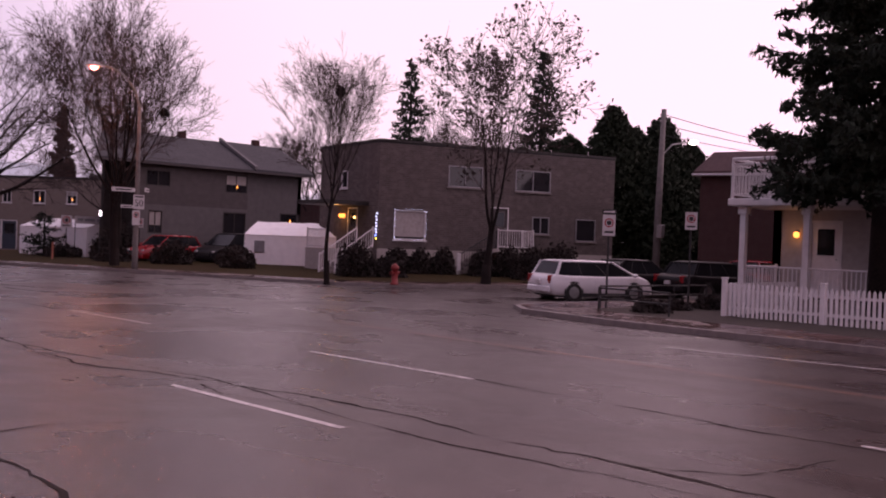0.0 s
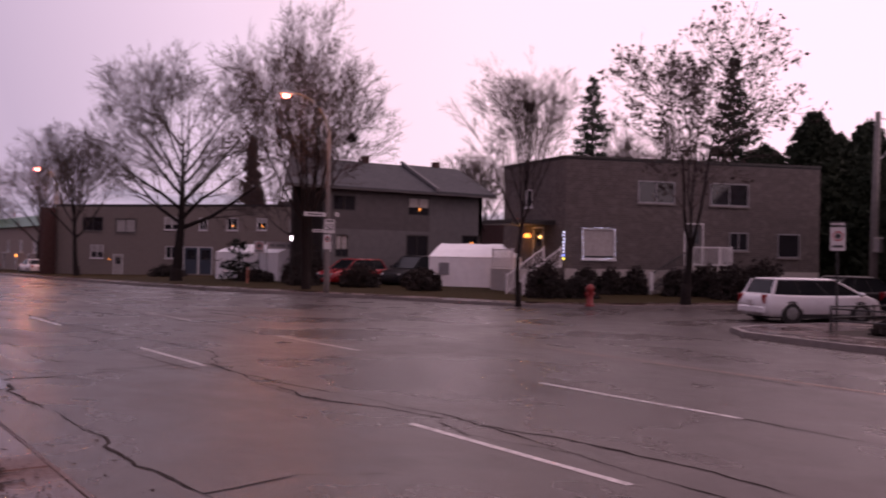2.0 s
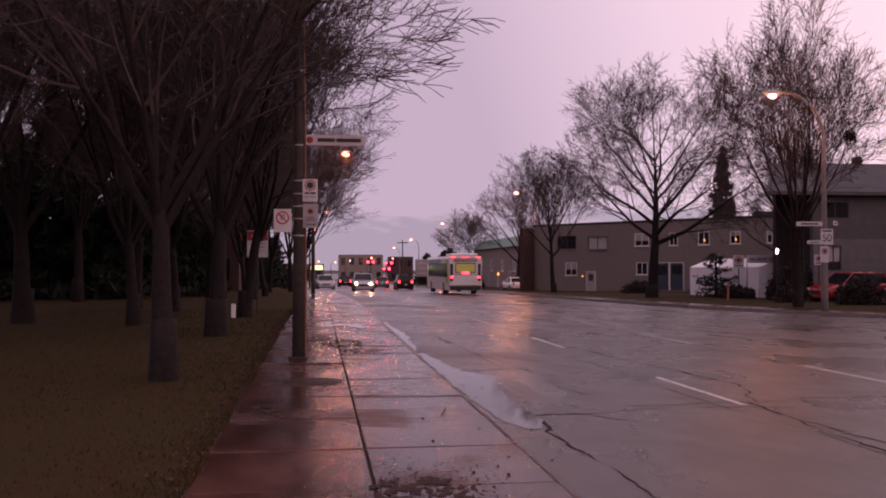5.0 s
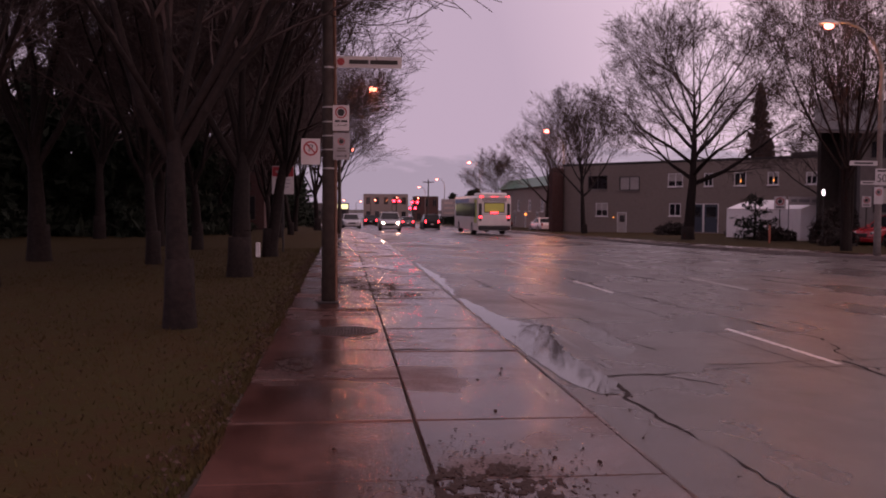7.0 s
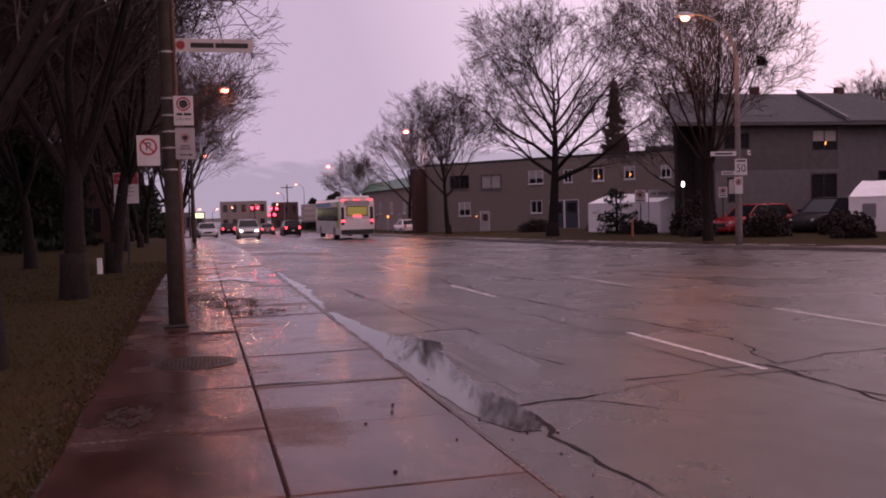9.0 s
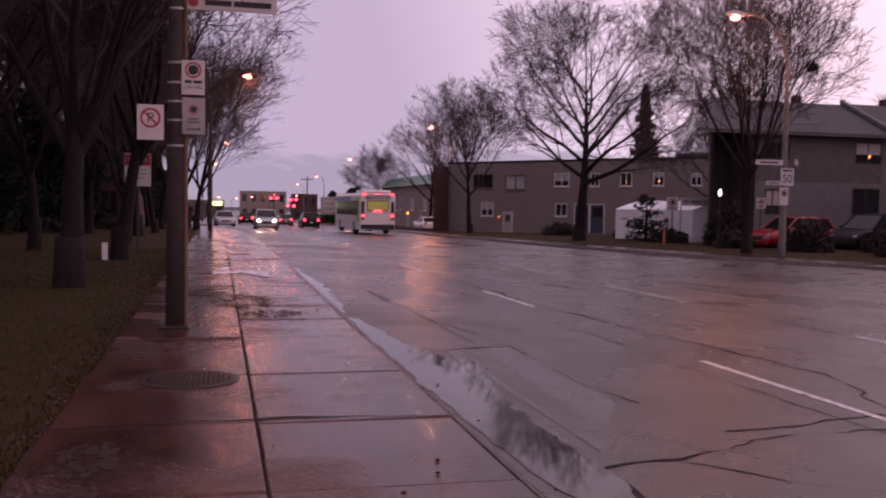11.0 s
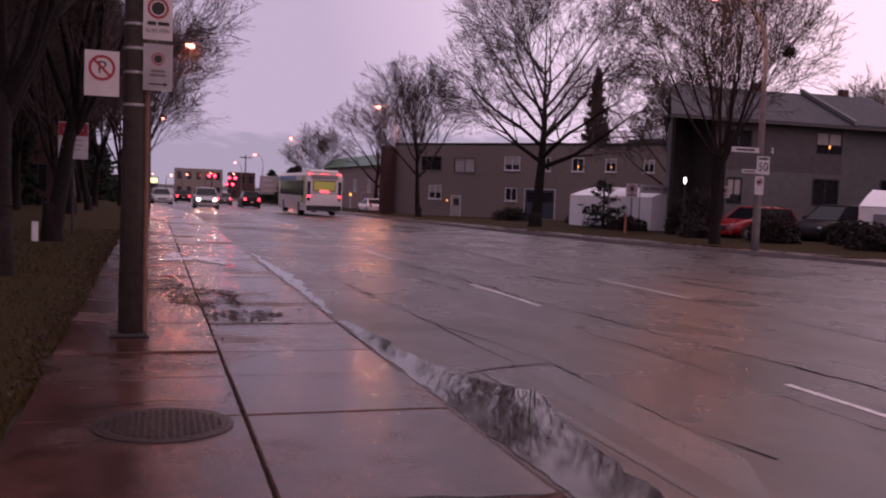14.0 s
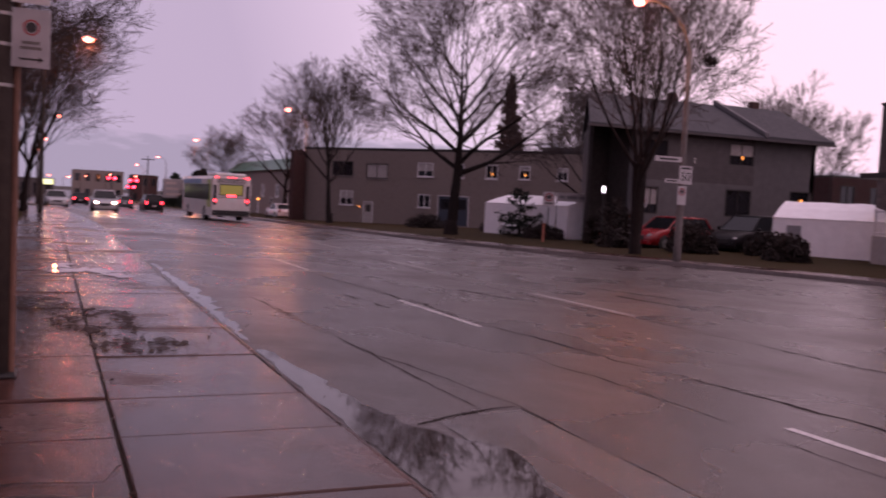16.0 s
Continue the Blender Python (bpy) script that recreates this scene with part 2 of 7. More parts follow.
def pitted(m, scale, seed, pale):
    """Spalled, rough stretches with pale specks of bare aggregate."""
    nt = m.node_tree
    b = nt.nodes["Principled BSDF"]
    geo = nt.nodes.new("ShaderNodeNewGeometry")
    shift = nt.nodes.new("ShaderNodeVectorMath")
    shift.inputs[1].default_value = (seed, -seed, 0)
    nt.links.new(geo.outputs["Position"], shift.inputs[0])
    where = nt.nodes.new("ShaderNodeTexNoise")
    where.inputs["Scale"].default_value, where.inputs["Detail"].default_value = scale, 5
    specks = nt.nodes.new("ShaderNodeTexNoise")
    specks.inputs["Scale"].default_value, specks.inputs["Detail"].default_value, specks.inputs["Roughness"].default_value = 38, 4, 0.7
    for n in (where, specks):
        nt.links.new(shift.outputs[0], n.inputs["Vector"])
    a, c = nt.nodes.new("ShaderNodeMapRange"), nt.nodes.new("ShaderNodeMapRange")
    a.inputs["From Min"].default_value, a.inputs["From Max"].default_value = 0.52, 0.66
    c.inputs["From Min"].default_value, c.inputs["From Max"].default_value = 0.50, 0.68
    nt.links.new(where.outputs["Fac"], a.inputs["Value"])
    nt.links.new(specks.outputs["Fac"], c.inputs["Value"])
    both = nt.nodes.new("ShaderNodeMath")
    both.operation = "MULTIPLY"
    nt.links.new(a.outputs["Result"], both.inputs[0])
    nt.links.new(c.outputs["Result"], both.inputs[1])
    mix = nt.nodes.new("ShaderNodeMix")
    mix.data_type = "RGBA"
    mix.inputs[7].default_value = (*pale, 1)
    nt.links.new(both.outputs[0], mix.inputs[0])
    nt.links.new(b.inputs["Base Color"].links[0].from_socket, mix.inputs[6])
    nt.links.new(mix.outputs[2], b.inputs["Base Color"])
    rough = nt.nodes.new("ShaderNodeMath")
    rough.operation = "MULTIPLY_ADD"
    rough.inputs[1].default_value = 0.30
    nt.links.new(a.outputs["Result"], rough.inputs[0])
    nt.links.new(b.inputs["Roughness"].links[0].from_socket, rough.inputs[2])
    nt.links.new(rough.outputs[0], b.inputs["Roughness"])


pitted(M_CONCRETE, 0.85, 11.0, (0.17, 0.13, 0.125))
soak(M_ASPHALT, 0.7, 0.72, 7.0, 0.30, 0.74)
M_KERB = mat("kerb_concrete", (0.22, 0.19, 0.18), (0.12, 0.10, 0.10), scale=6, rough=0.5, bump=0.3, bscale=50)
M_CRACK = mat("sealed_crack", (0.020, 0.017, 0.016), (0.034, 0.028, 0.027), scale=8, rough=0.85, spec=0.1)
M_WATER = mat("puddle_water", (0.040, 0.030, 0.029), (0.026, 0.020, 0.020), scale=3, rough=0.015, rough2=0.05, bump=0.012, bscale=9, spec=0.5)
M_WATER.node_tree.nodes["Principled BSDF"].inputs["IOR"].default_value = 1.27
M_WHITE_LINE = mat("worn_white_paint", (0.60, 0.57, 0.57), (0.24, 0.22, 0.22), scale=11, rough=0.38, big=0.15)
M_YELLOW_LINE = mat("worn_yellow_paint", (0.24, 0.115, 0.07), (0.075, 0.058, 0.052), scale=7, rough=0.38, big=0.3)
M_LAWN = mat("autumn_lawn", (0.028, 0.025, 0.007), (0.036, 0.019, 0.009), scale=5, rough=0.95, bump=0.8, bscale=30, spec=0.1)
M_GRASS = mat("grass_blade", (0.034, 0.033, 0.009), (0.048, 0.027, 0.011), scale=2, rough=0.8, spec=0.2)
M_LEAF_LITTER = mat("fallen_leaf", (0.046, 0.017, 0.010), (0.022, 0.010, 0.007), scale=3, rough=0.7)
M_SOIL = mat("dark_soil", (0.045, 0.032, 0.024), (0.028, 0.021, 0.017), scale=5, rough=0.95, bump=0.8, bscale=20)
M_BARK = mat("wet_bark", (0.019, 0.013, 0.012), (0.009, 0.007, 0.007), scale=14, rough=0.85, bump=0.9, bscale=24, spec=0.2)
M_TWIG = mat("twig_bark", (0.066, 0.047, 0.045), (0.040, 0.029, 0.028), scale=6, rough=0.85, spec=0.2)
M_NEEDLE = mat("spruce_needle", (0.012, 0.019, 0.014), (0.022, 0.030, 0.020), scale=2.5, rough=0.8, spec=0.2)
M_CEDAR = mat("cedar_leaf", (0.013, 0.020, 0.012), (0.024, 0.030, 0.018), scale=2.5, rough=0.8, spec=0.2)
M_DRYLEAF = mat("dry_leaf", (0.050, 0.030, 0.024), (0.028, 0.019, 0.018), scale=3, rough=0.8)
M_RUST = mat("rusty_needle", (0.085, 0.040, 0.030), (0.050, 0.026, 0.021), scale=3, rough=0.8)
M_BUSH = mat("bare_hedge", (0.023, 0.015, 0.013), (0.012, 0.009, 0.008), scale=5, rough=0.9)
M_POLE_WOOD = mat("weathered_pole_wood", (0.046, 0.033, 0.027), (0.024, 0.017, 0.015), scale=9, rough=0.75, bump=0.7, bscale=35)
M_POLE_CONC = mat("pole_concrete", (0.17, 0.15, 0.145), (0.11, 0.097, 0.094), scale=7, rough=0.8, bump=0.3)
M_STEEL = mat("galvanised_steel", (0.35, 0.34, 0.35), (0.24, 0.235, 0.24), scale=9, rough=0.45, metal=0.8)
M_DARK_STEEL = mat("dark_painted_steel", (0.030, 0.028, 0.030), (0.020, 0.019, 0.02), scale=9, rough=0.5, metal=0.3)
M_SIGN = mat("white_sign_sheet", (0.52, 0.49, 0.50), (0.42, 0.39, 0.40), scale=5, rough=0.45)
M_SIGN_BACK = mat("sign_aluminium_back", (0.30, 0.29, 0.31), (0.22, 0.215, 0.23), scale=5, rough=0.5, metal=0.4)
M_RED = mat("sign_red", (0.30, 0.014, 0.022), (0.23, 0.012, 0.02), scale=5, rough=0.45)
M_BLACK = mat("matt_black", (0.012, 0.012, 0.013), (0.02, 0.02, 0.021), scale=6, rough=0.6)
M_BRICK_GREY = bricks("brown_grey_brick", (0.150, 0.118, 0.112), (0.060, 0.047, 0.046), (0.128, 0.11, 0.106), 0.30)
M_BRICK_RED = bricks("dark_red_brick", (0.066, 0.022, 0.019), (0.044, 0.015, 0.014), (0.05, 0.034, 0.031))
M_BRICK_TAN = bricks("tan_brick", (0.215, 0.170, 0.150), (0.168, 0.132, 0.118), (0.19, 0.162, 0.147))
M_SIDING = mat("grey_siding", (0.128, 0.118, 0.122), (0.098, 0.090, 0.095), scale=3, rough=0.7, bump=0.2, bscale=12)
M_SIDING_UPPER = mat("upper_siding", (0.084, 0.071, 0.073), (0.062, 0.053, 0.055), scale=3, rough=0.7, bump=0.2, bscale=12)
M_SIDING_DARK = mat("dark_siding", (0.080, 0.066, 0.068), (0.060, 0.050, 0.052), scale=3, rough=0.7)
M_ROOF = mat("wet_roof_shingle", (0.075, 0.074, 0.080), (0.050, 0.049, 0.054), scale=8, rough=0.8, bump=0.5, bscale=30, spec=0.2)
M_ROOF_GREEN = mat("green_metal_roof", (0.035, 0.130, 0.075), (0.028, 0.095, 0.055), scale=4, rough=0.4)
M_ROOF_RED = mat("dark_red_shingle", (0.070, 0.028, 0.030), (0.048, 0.021, 0.023), scale=8, rough=0.6, bump=0.5, bscale=30)
M_WHITE_TRIM = mat("white_painted_trim", (0.68, 0.65, 0.66), (0.55, 0.52, 0.53), scale=5, rough=0.5)
M_DARK_TRIM = mat("dark_brown_trim", (0.022, 0.018, 0.018), (0.032, 0.027, 0.026), scale=5, rough=0.5)
M_STUCCO = mat("pale_stucco", (0.40, 0.355, 0.34), (0.32, 0.285, 0.27), scale=5, rough=0.85, bump=0.3)
M_PANE = mat("dark_window_glass", (0.014, 0.014, 0.017), (0.022, 0.021, 0.025), scale=2, rough=0.06, spec=0.6)
M_CURTAIN = mat("pale_curtain", (0.42, 0.38, 0.37), (0.30, 0.27, 0.265), scale=6, rough=0.9)
M_TENT = mat("white_tarpaulin", (0.90, 0.88, 0.90), (0.80, 0.78, 0.80), scale=3, rough=0.45, bump=0.5, bscale=5)
M_TYRE = mat("tyre_rubber", (0.012, 0.012, 0.012), (0.02, 0.02, 0.02), scale=9, rough=0.75)
M_RIM = mat("alloy_rim", (0.42, 0.42, 0.43), (0.30, 0.30, 0.31), scale=9, rough=0.35, metal=0.9)
M_CAR_GLASS = mat("tinted_car_glass", (0.010, 0.011, 0.013), (0.014, 0.015, 0.017), scale=2, rough=0.12, spec=0.22)
M_PAINT_WHITE = mat("white_car_paint", (0.66, 0.64, 0.66), (0.60, 0.58, 0.60), scale=2, rough=0.25, coat=0.6)
M_PAINT_BLACK = mat("black_car_paint", (0.008, 0.007, 0.008), (0.011, 0.009, 0.011), scale=2, rough=0.35, spec=0.12)
M_PAINT_GREY = mat("grey_car_paint", (0.060, 0.058, 0.063), (0.045, 0.044, 0.048), scale=2, rough=0.25, metal=0.3, coat=0.6)
M_PAINT_SILVER = mat("silver_car_paint", (0.36, 0.35, 0.36), (0.32, 0.31, 0.32), scale=2, rough=0.28, metal=0.4, coat=0.6)
M_PAINT_RED = mat("red_car_paint", (0.27, 0.009, 0.015), (0.21, 0.008, 0.013), scale=2, rough=0.25, coat=0.2)
M_HYDRANT = mat("hydrant_red", (0.22, 0.012, 0.012), (0.15, 0.009, 0.009), scale=8, rough=0.5)
M_SODIUM = glow("sodium_lamp", (1.0, 0.15, 0.10), 26.0)
M_SODIUM_PINK = glow("pink_sodium_lamp", (1.0, 0.13, 0.11), 26.0)
M_TAIL = glow("tail_light_red", (1.0, 0.035, 0.055), 8.0)
M_TAIL_OFF = mat("red_lens", (0.26, 0.012, 0.015), (0.2, 0.01, 0.012), scale=8, rough=0.2)
M_HEAD = glow("headlight_glow", (1.0, 0.66, 0.50), 80.0)
M_HEAD_OFF = mat("clear_lens", (0.35, 0.34, 0.35), (0.25, 0.25, 0.26), scale=8, rough=0.15)
M_SIGNAL = glow("signal_red", (1.0, 0.03, 0.06), 16.0)
M_BULB = glow("warm_bulb", (1.0, 0.34, 0.07), 3.0)
M_BULB_WHITE = glow("white_lamp", (0.9, 0.85, 1.0), 6.0)
M_FAIRY = glow("fairy_light", (0.62, 0.68, 1.0), 2.2)
M_LIT_WARM = glow("lit_room", (1.0, 0.52, 0.14), 0.8)
M_LIT_YELLOW = glow("lit_bus_interior", (0.44, 0.42, 0.10), 0.12)


# ---- lie of the land ----
def fall(y):
    return -0.0135 * max(0.0, min(y, 260.0) - 45.0)


def road_z(x, y):
    """Height of the asphalt: it falls gently away from the near walk and along the road."""
    dip = 0.0 if x < 3.1 else 0.05 * (x - 3.1) if x < 4.5 else 0.035 * min(x - 2.5, 5.5)
    return -0.07 - dip - 0.010 * max(0.0, min(x - 8.0, 14.0)) + fall(y)


def drift(y):
    """The near walk and its kerb run a little askew."""
    return -0.013 * y - 0.0006 * max(0.0, min(y, 130.0) - 42.0) ** 2


FAR_KERB = [(15.4, 330), (15.4, 200), (15.4, 120), (15.3, 80), (15.2, 60), (15.2, 50), (15.5, 45.5), (16.6, 41.8), (18.3, 38.6), (20.2, 34.8), (21.6, 31.0), (23.0, 27.8), (25.2, 25.9), (29, 25.0), (38, 24.0), (60, 23.0), (120, 22)]
SOUTH_KERB = [(120, 14.2), (60, 15.2), (34, 16.3), (26, 16.9), (22.2, 17.3), (20.6, 16.9), (19.4, 15.6), (18.7, 12.5), (18.6, 6), (18.6, -10), (18.6, -60)]


def offset(line, d):
    """The line moved to its left by d."""
    out = []
    for i, p in enumerate(line):
        a, c = line[max(i - 1, 0)], line[min(i + 1, len(line) - 1)]
        dx, dy = c[0] - a[0], c[1] - a[1]
        k = math.hypot(dx, dy)
        out.append((p[0] - dy / k * d, p[1] + dx / k * d))
    return out


def ribbon(line, d0, d1, h, shape=None, down=0.4):
    """A strip between two offsets of a line, h above the road, with sides going down."""
    shape = shape or Shape()
    a, c = offset(line, d0), offset(line, d1)
    rings = []
    for (x0, y0), (x1, y1) in zip(a, c):
        z0, z1 = road_z(x0, y0) + h, road_z(x1, y1) + h
        rings.append([(x0, y0, z0 - down), (x0, y0, z0), (x1, y1, z1), (x1, y1, z1 - down)])
    return shape.loft(rings)


def setting(name, shape, material, label, category, smooth=False):
    return tagged(part(name, shape, material, smooth=smooth), label, category, kind="structure")


# ground to the horizon
g = Shape()
g.face([(-1500, -1500, -4.2), (1500, -1500, -4.2), (1500, 1500, -4.2), (-1500, 1500, -4.2)])
setting("ground", g, M_SOIL, "dark bare earth reaching the horizon", "ground")
# the road sheet
xs = [1.2, 2.5, 3.1, 4.5, 6, 8, 9, 12, 15, 19, 24, 34, 60, 130]
ys = [-80, -20, -5, 0, 5, 10, 15, 20, 25, 30, 35, 40, 45, 50, 60, 70, 80, 100, 130, 160, 200, 260, 400, 600]
g = Shape()
for j, y in enumerate(ys):
    for i, x in enumerate(xs):
        g.v.append((x + (drift(y) if i < 2 else 0), y, road_z(x, y)))
for j in range(len(ys) - 1):
    for i in range(len(xs) - 1):
        k = j * len(xs) + i
        g.f.append((k, k + 1, k + 1 + len(xs), k + len(xs)))
setting("road", g, M_ASPHALT, "wide wet grey asphalt street with worn lane lines", "road", smooth=True)
# park lawn beside the near walk
g = Shape()
lx = [-140, -60, -30, -15, -8, -4, -2, -0.05]
for j, y in enumerate(ys):
    for i, x in enumerate(lx):
        g.v.append((x + drift(y), y, fall(y) - 0.02 + 0.05 * noise.noise((x * 0.2, y * 0.2, 0)) * (0 if i == len(lx) - 1 else 1)))
for j in range(len(ys) - 1):
    for i in range(len(lx) - 1):
        k = j * len(lx) + i
        g.f.append((k, k + 1, k + 1 + len(lx), k + len(lx)))
setting("park_lawn", g, M_LAWN, "brown autumn lawn of the park with fallen leaves", "lawn", smooth=True)
# far side: kerb, walk, lawn
setting("kerb_far", ribbon(FAR_KERB, 0, 0.18, 0.13), M_KERB, "low worn concrete kerb of the opposite walk", "kerb")
setting("pavement_far", ribbon(FAR_KERB, 0.185, 1.75, 0.125), M_CONCRETE, "narrow wet concrete walk behind the opposite kerb", "pavement")
edge = offset(FAR_KERB, 1.75)
g = Shape()
for i in range(len(edge) - 1):
    (xa, ya), (xb, yb) = edge[i], edge[i + 1]
    fa, fb = (max(xa, 150), max(ya, 45) + 0), (max(xb, 150), max(yb, 45))
    mid = [(xa + 8, ya + 6), (xb + 8, yb + 6)]
    q = [(xa, ya, road_z(xa, ya) + 0.12), (xb, yb, road_z(xb, yb) + 0.12), (mid[1][0], mid[1][1], road_z(*mid[1]) + 0.22), (mid[0][0], mid[0][1], road_z(*mid[0]) + 0.22)]
    r = [q[3], q[2], (fb[0], fb[1] + 60, road_z(*fb) + 0.22), (fa[0], fa[1] + 60, road_z(*fa) + 0.22)]
    g.face(q)
    g.face(r)
setting("lawn_far", g, M_LAWN, "dark front lawns and yards behind the opposite walk", "lawn")
setting("kerb_south", ribbon(SOUTH_KERB, 0, 0.18, 0.13), M_KERB, "rounded concrete kerb at the side street corner", "kerb")
setting("pavement_south", ribbon(SOUTH_KERB, 0.185, 2.2, 0.125), M_CONCRETE, "pale wet concrete walk round the side street corner", "pavement")
g = Shape()
edge = offset(SOUTH_KERB, 2.2)
for i in range(len(edge) - 1):
    (xa, ya), (xb, yb) = edge[i], edge[i + 1]
    za, zb = road_z(xa, ya) + 0.12, road_z(xb, yb) + 0.12
    g.face([(xa, ya, za), (xb, yb, zb), (120, min(yb, 13) - 4, -0.2), (120, min(ya, 13) - 4 + 0.01, -0.2)])
setting("lawn_south", g, M_SOIL, "dark planted bed and yard behind the corner walk", "lawn")

# lane lines
line_no = 0


def lane_line(x0, y0, x1, y1, w, material, label):
    a = Vector((x1 - x0, y1 - y0)).normalized()
    nx, ny = -a.y * w / 2, a.x * w / 2
    s = Shape()
    n = max(1, int(math.hypot(x1 - x0, y1 - y0) / 4))
    for i in range(n):
        p, q = i / n, (i + 1) / n
        c = [(x0 + (x1 - x0) * p, y0 + (y1 - y0) * p), (x0 + (x1 - x0) * q, y0 + (y1 - y0) * q)]
        s.face([(c[0][0] - nx, c[0][1] - ny, road_z(*c[0]) + 0.005), (c[0][0] + nx, c[0][1] + ny, road_z(*c[0]) + 0.005), (c[1][0] + nx, c[1][1] + ny, road_z(*c[1]) + 0.005), (c[1][0] - nx, c[1][1] - ny, road_z(*c[1]) + 0.005)])
    ob = part("lane_line", s, material)
    return tagged(ob, label, "road marking", "lane lines", "structure")


for k in range(-1, 18):
    y = 6.25 + 7.85 * k
    x = 5.85 - 0.024 * min(y - 6, 30)
    lane_line(x, y, x - 0.07, y + 2.75, 0.08, M_WHITE_LINE, "worn white dashed lane line")
    y = 7.95 + 7.85 * k
    x = 9.32 - 0.030 * min(y - 8, 20)
    lane_line(x, y, x - 0.10, y + 3.2, 0.085, M_WHITE_LINE, "worn white dashed lane line")
lane_line(12.85, -20, 12.8, 15, 0.13, M_YELLOW_LINE, "faded yellow centre line")
lane_line(16.3, 4, 15.6, 9, 0.10, M_WHITE_LINE, "faint white edge line")
lane_line(12.2, 45, 11.4, 170, 0.12, M_YELLOW_LINE, "faded yellow centre line")

# ---- trees ----
def tubes(segs, sides):
    """Open tubes for many straight segments (p0, p1, r0, r1) as one vertex and face list."""
    p0, p1 = np.array([s[0] for s in segs]), np.array([s[1] for s in segs])
    r0, r1 = np.array([s[2] for s in segs]), np.array([s[3] for s in segs])
    d = p1 - p0
    d /= np.linalg.norm(d, axis=1)[:, None] + 1e-9
    ref = np.where(np.abs(d[:, 2:3]) > 0.9, [[1.0, 0, 0]], [[0, 0, 1.0]])
    a = np.cross(d, ref)
    a /= np.linalg.norm(a, axis=1)[:, None]
    b = np.cross(d, a)
    ang = np.arange(sides) * 2 * np.pi / sides
    ring = a[:, None, :] * np.cos(ang)[None, :, None] + b[:, None, :] * np.sin(ang)[None, :, None]
    v = np.concatenate([p0[:, None] + ring * r0[:, None, None], p1[:, None] + ring * r1[:, None, None]], axis=1).reshape(-1, 3)
    i = np.arange(sides)
    j = (i + 1) % sides
    quad = np.stack([i, j, j + sides, i + sides], axis=1)
    f = (quad[None] + (np.arange(len(segs)) * 2 * sides)[:, None, None]).reshape(-1, 4)
    return v, f


def fast_mesh(name, v, f, material, smooth=False):
    me = bpy.data.meshes.new(name)
    me.from_pydata(v.tolist(), [], f.tolist())
    me.materials.append(material)
    if smooth:
        me.polygons.foreach_set("use_smooth", [True] * len(me.polygons))
    me.update()
    return me


def grow(rng, height, trunk_r, fork, spread, limbs, twigs, up=0.5, droop=0.0, stems=1, tip=0.006, leader=False):
    """Segments of a bare tree: thick ones and thin ones, and twig ends."""
    thick, thin, ends = [], [], []

    def branch(p, d, length, r, level):
        n = (7, 6, 5, 4, 3)[level]
        pts = [p]
        rad = [r]
        for i in range(n):
            bend = rng.normal(0, (0.04, 0.075, 0.10, 0.13, 0.16)[level], 3)
            d = d + bend
            if level:
                d[2] += up * (0.10, 0.14, 0.11, 0.06, 0.02)[level] - droop * 0.05 * level
            d = d / np.linalg.norm(d)
            p = p + d * (length / n)
            pts.append(p)
            rad.append(max(tip, r * (1 - (i + 1) / n * ((0.82 if leader else 0.45), 0.72, 0.75, 0.8, 0.6)[level])))
            (thick if level < 2 else thin).append((pts[-2], pts[-1], rad[-2], rad[-1]))
            if level < 4 and i >= (1 if level else 99):
                k = (0, 2, 2, 2)[level] if rng.random() < twigs else 1
                for _ in range(k):
                    side = rng.normal(0, 1, 3)
                    side -= d * side.dot(d)
                    side /= np.linalg.norm(side)
                    a = rng.uniform(0.35, 0.85)
                    cd = d * math.cos(a) + side * math.sin(a)
                    branch(p, cd, length * rng.uniform(0.34, 0.62), rad[-1] * rng.uniform(0.45, 0.7), level + 1)
        if level == 4:
            ends.append((p, d))
        elif level == 0:
            return p, d, rad[-1]
        else:
            for _ in range(2):
                cd = d + rng.normal(0, 0.35, 3)
                branch(p, cd / np.linalg.norm(cd), length * 0.42, rad[-1], min(level + 1, 4))
        return None

    for s in range(stems):
        lean = rng.normal(0, 0.03 if stems == 1 else 0.05, 3)
        base = np.array([0.0, 0, -0.25]) if stems == 1 else np.array([rng.uniform(-0.2, 0.2), rng.uniform(-0.2, 0.2), -0.25])
        tall = height * 0.66 if leader else fork
        p, d, r = branch(base, np.array([lean[0], lean[1], 1.0]), tall + 0.25, trunk_r, 0)
        line = [sg[0] for sg in thick[-7:]] + [p]
        for i in range(limbs):
            az = 2.4 * i + rng.uniform(-0.4, 0.4)
            out = rng.uniform(0.25, 1.0) * spread
            if leader:
                u = (fork + (tall - fork) * (i + rng.uniform(0, 0.8)) / limbs) / tall
                k = min(6, int(u * 7))
                start = line[k] + (line[k + 1] - line[k]) * (u * 7 - k)
                out = spread * (1.5 - 1.1 * (i / limbs)) * rng.uniform(0.8, 1.15)
                rr = trunk_r * (1 - 0.80 * u) * rng.uniform(0.50, 0.72)
                reach = (height - fork) * (0.66 - 0.24 * i / limbs) * rng.uniform(0.85, 1.1)
            else:
                start = p - np.array([0, 0, rng.uniform(0, 0.22) * fork])
                rr = r * rng.uniform(0.45, 0.75)
                reach = (height - fork) * rng.uniform(0.60, 0.82) / (1 + 0.25 * out)
            dd = np.array([math.cos(az) * out, math.sin(az) * out, 1.0])
            branch(start, dd / np.linalg.norm(dd), reach, rr, 1)
        if leader:
            for _ in range(3):
                dd = d + rng.normal(0, 0.25, 3)
                branch(p, dd / np.linalg.norm(dd), height * 0.26, r, 2)
    return thick, thin, ends


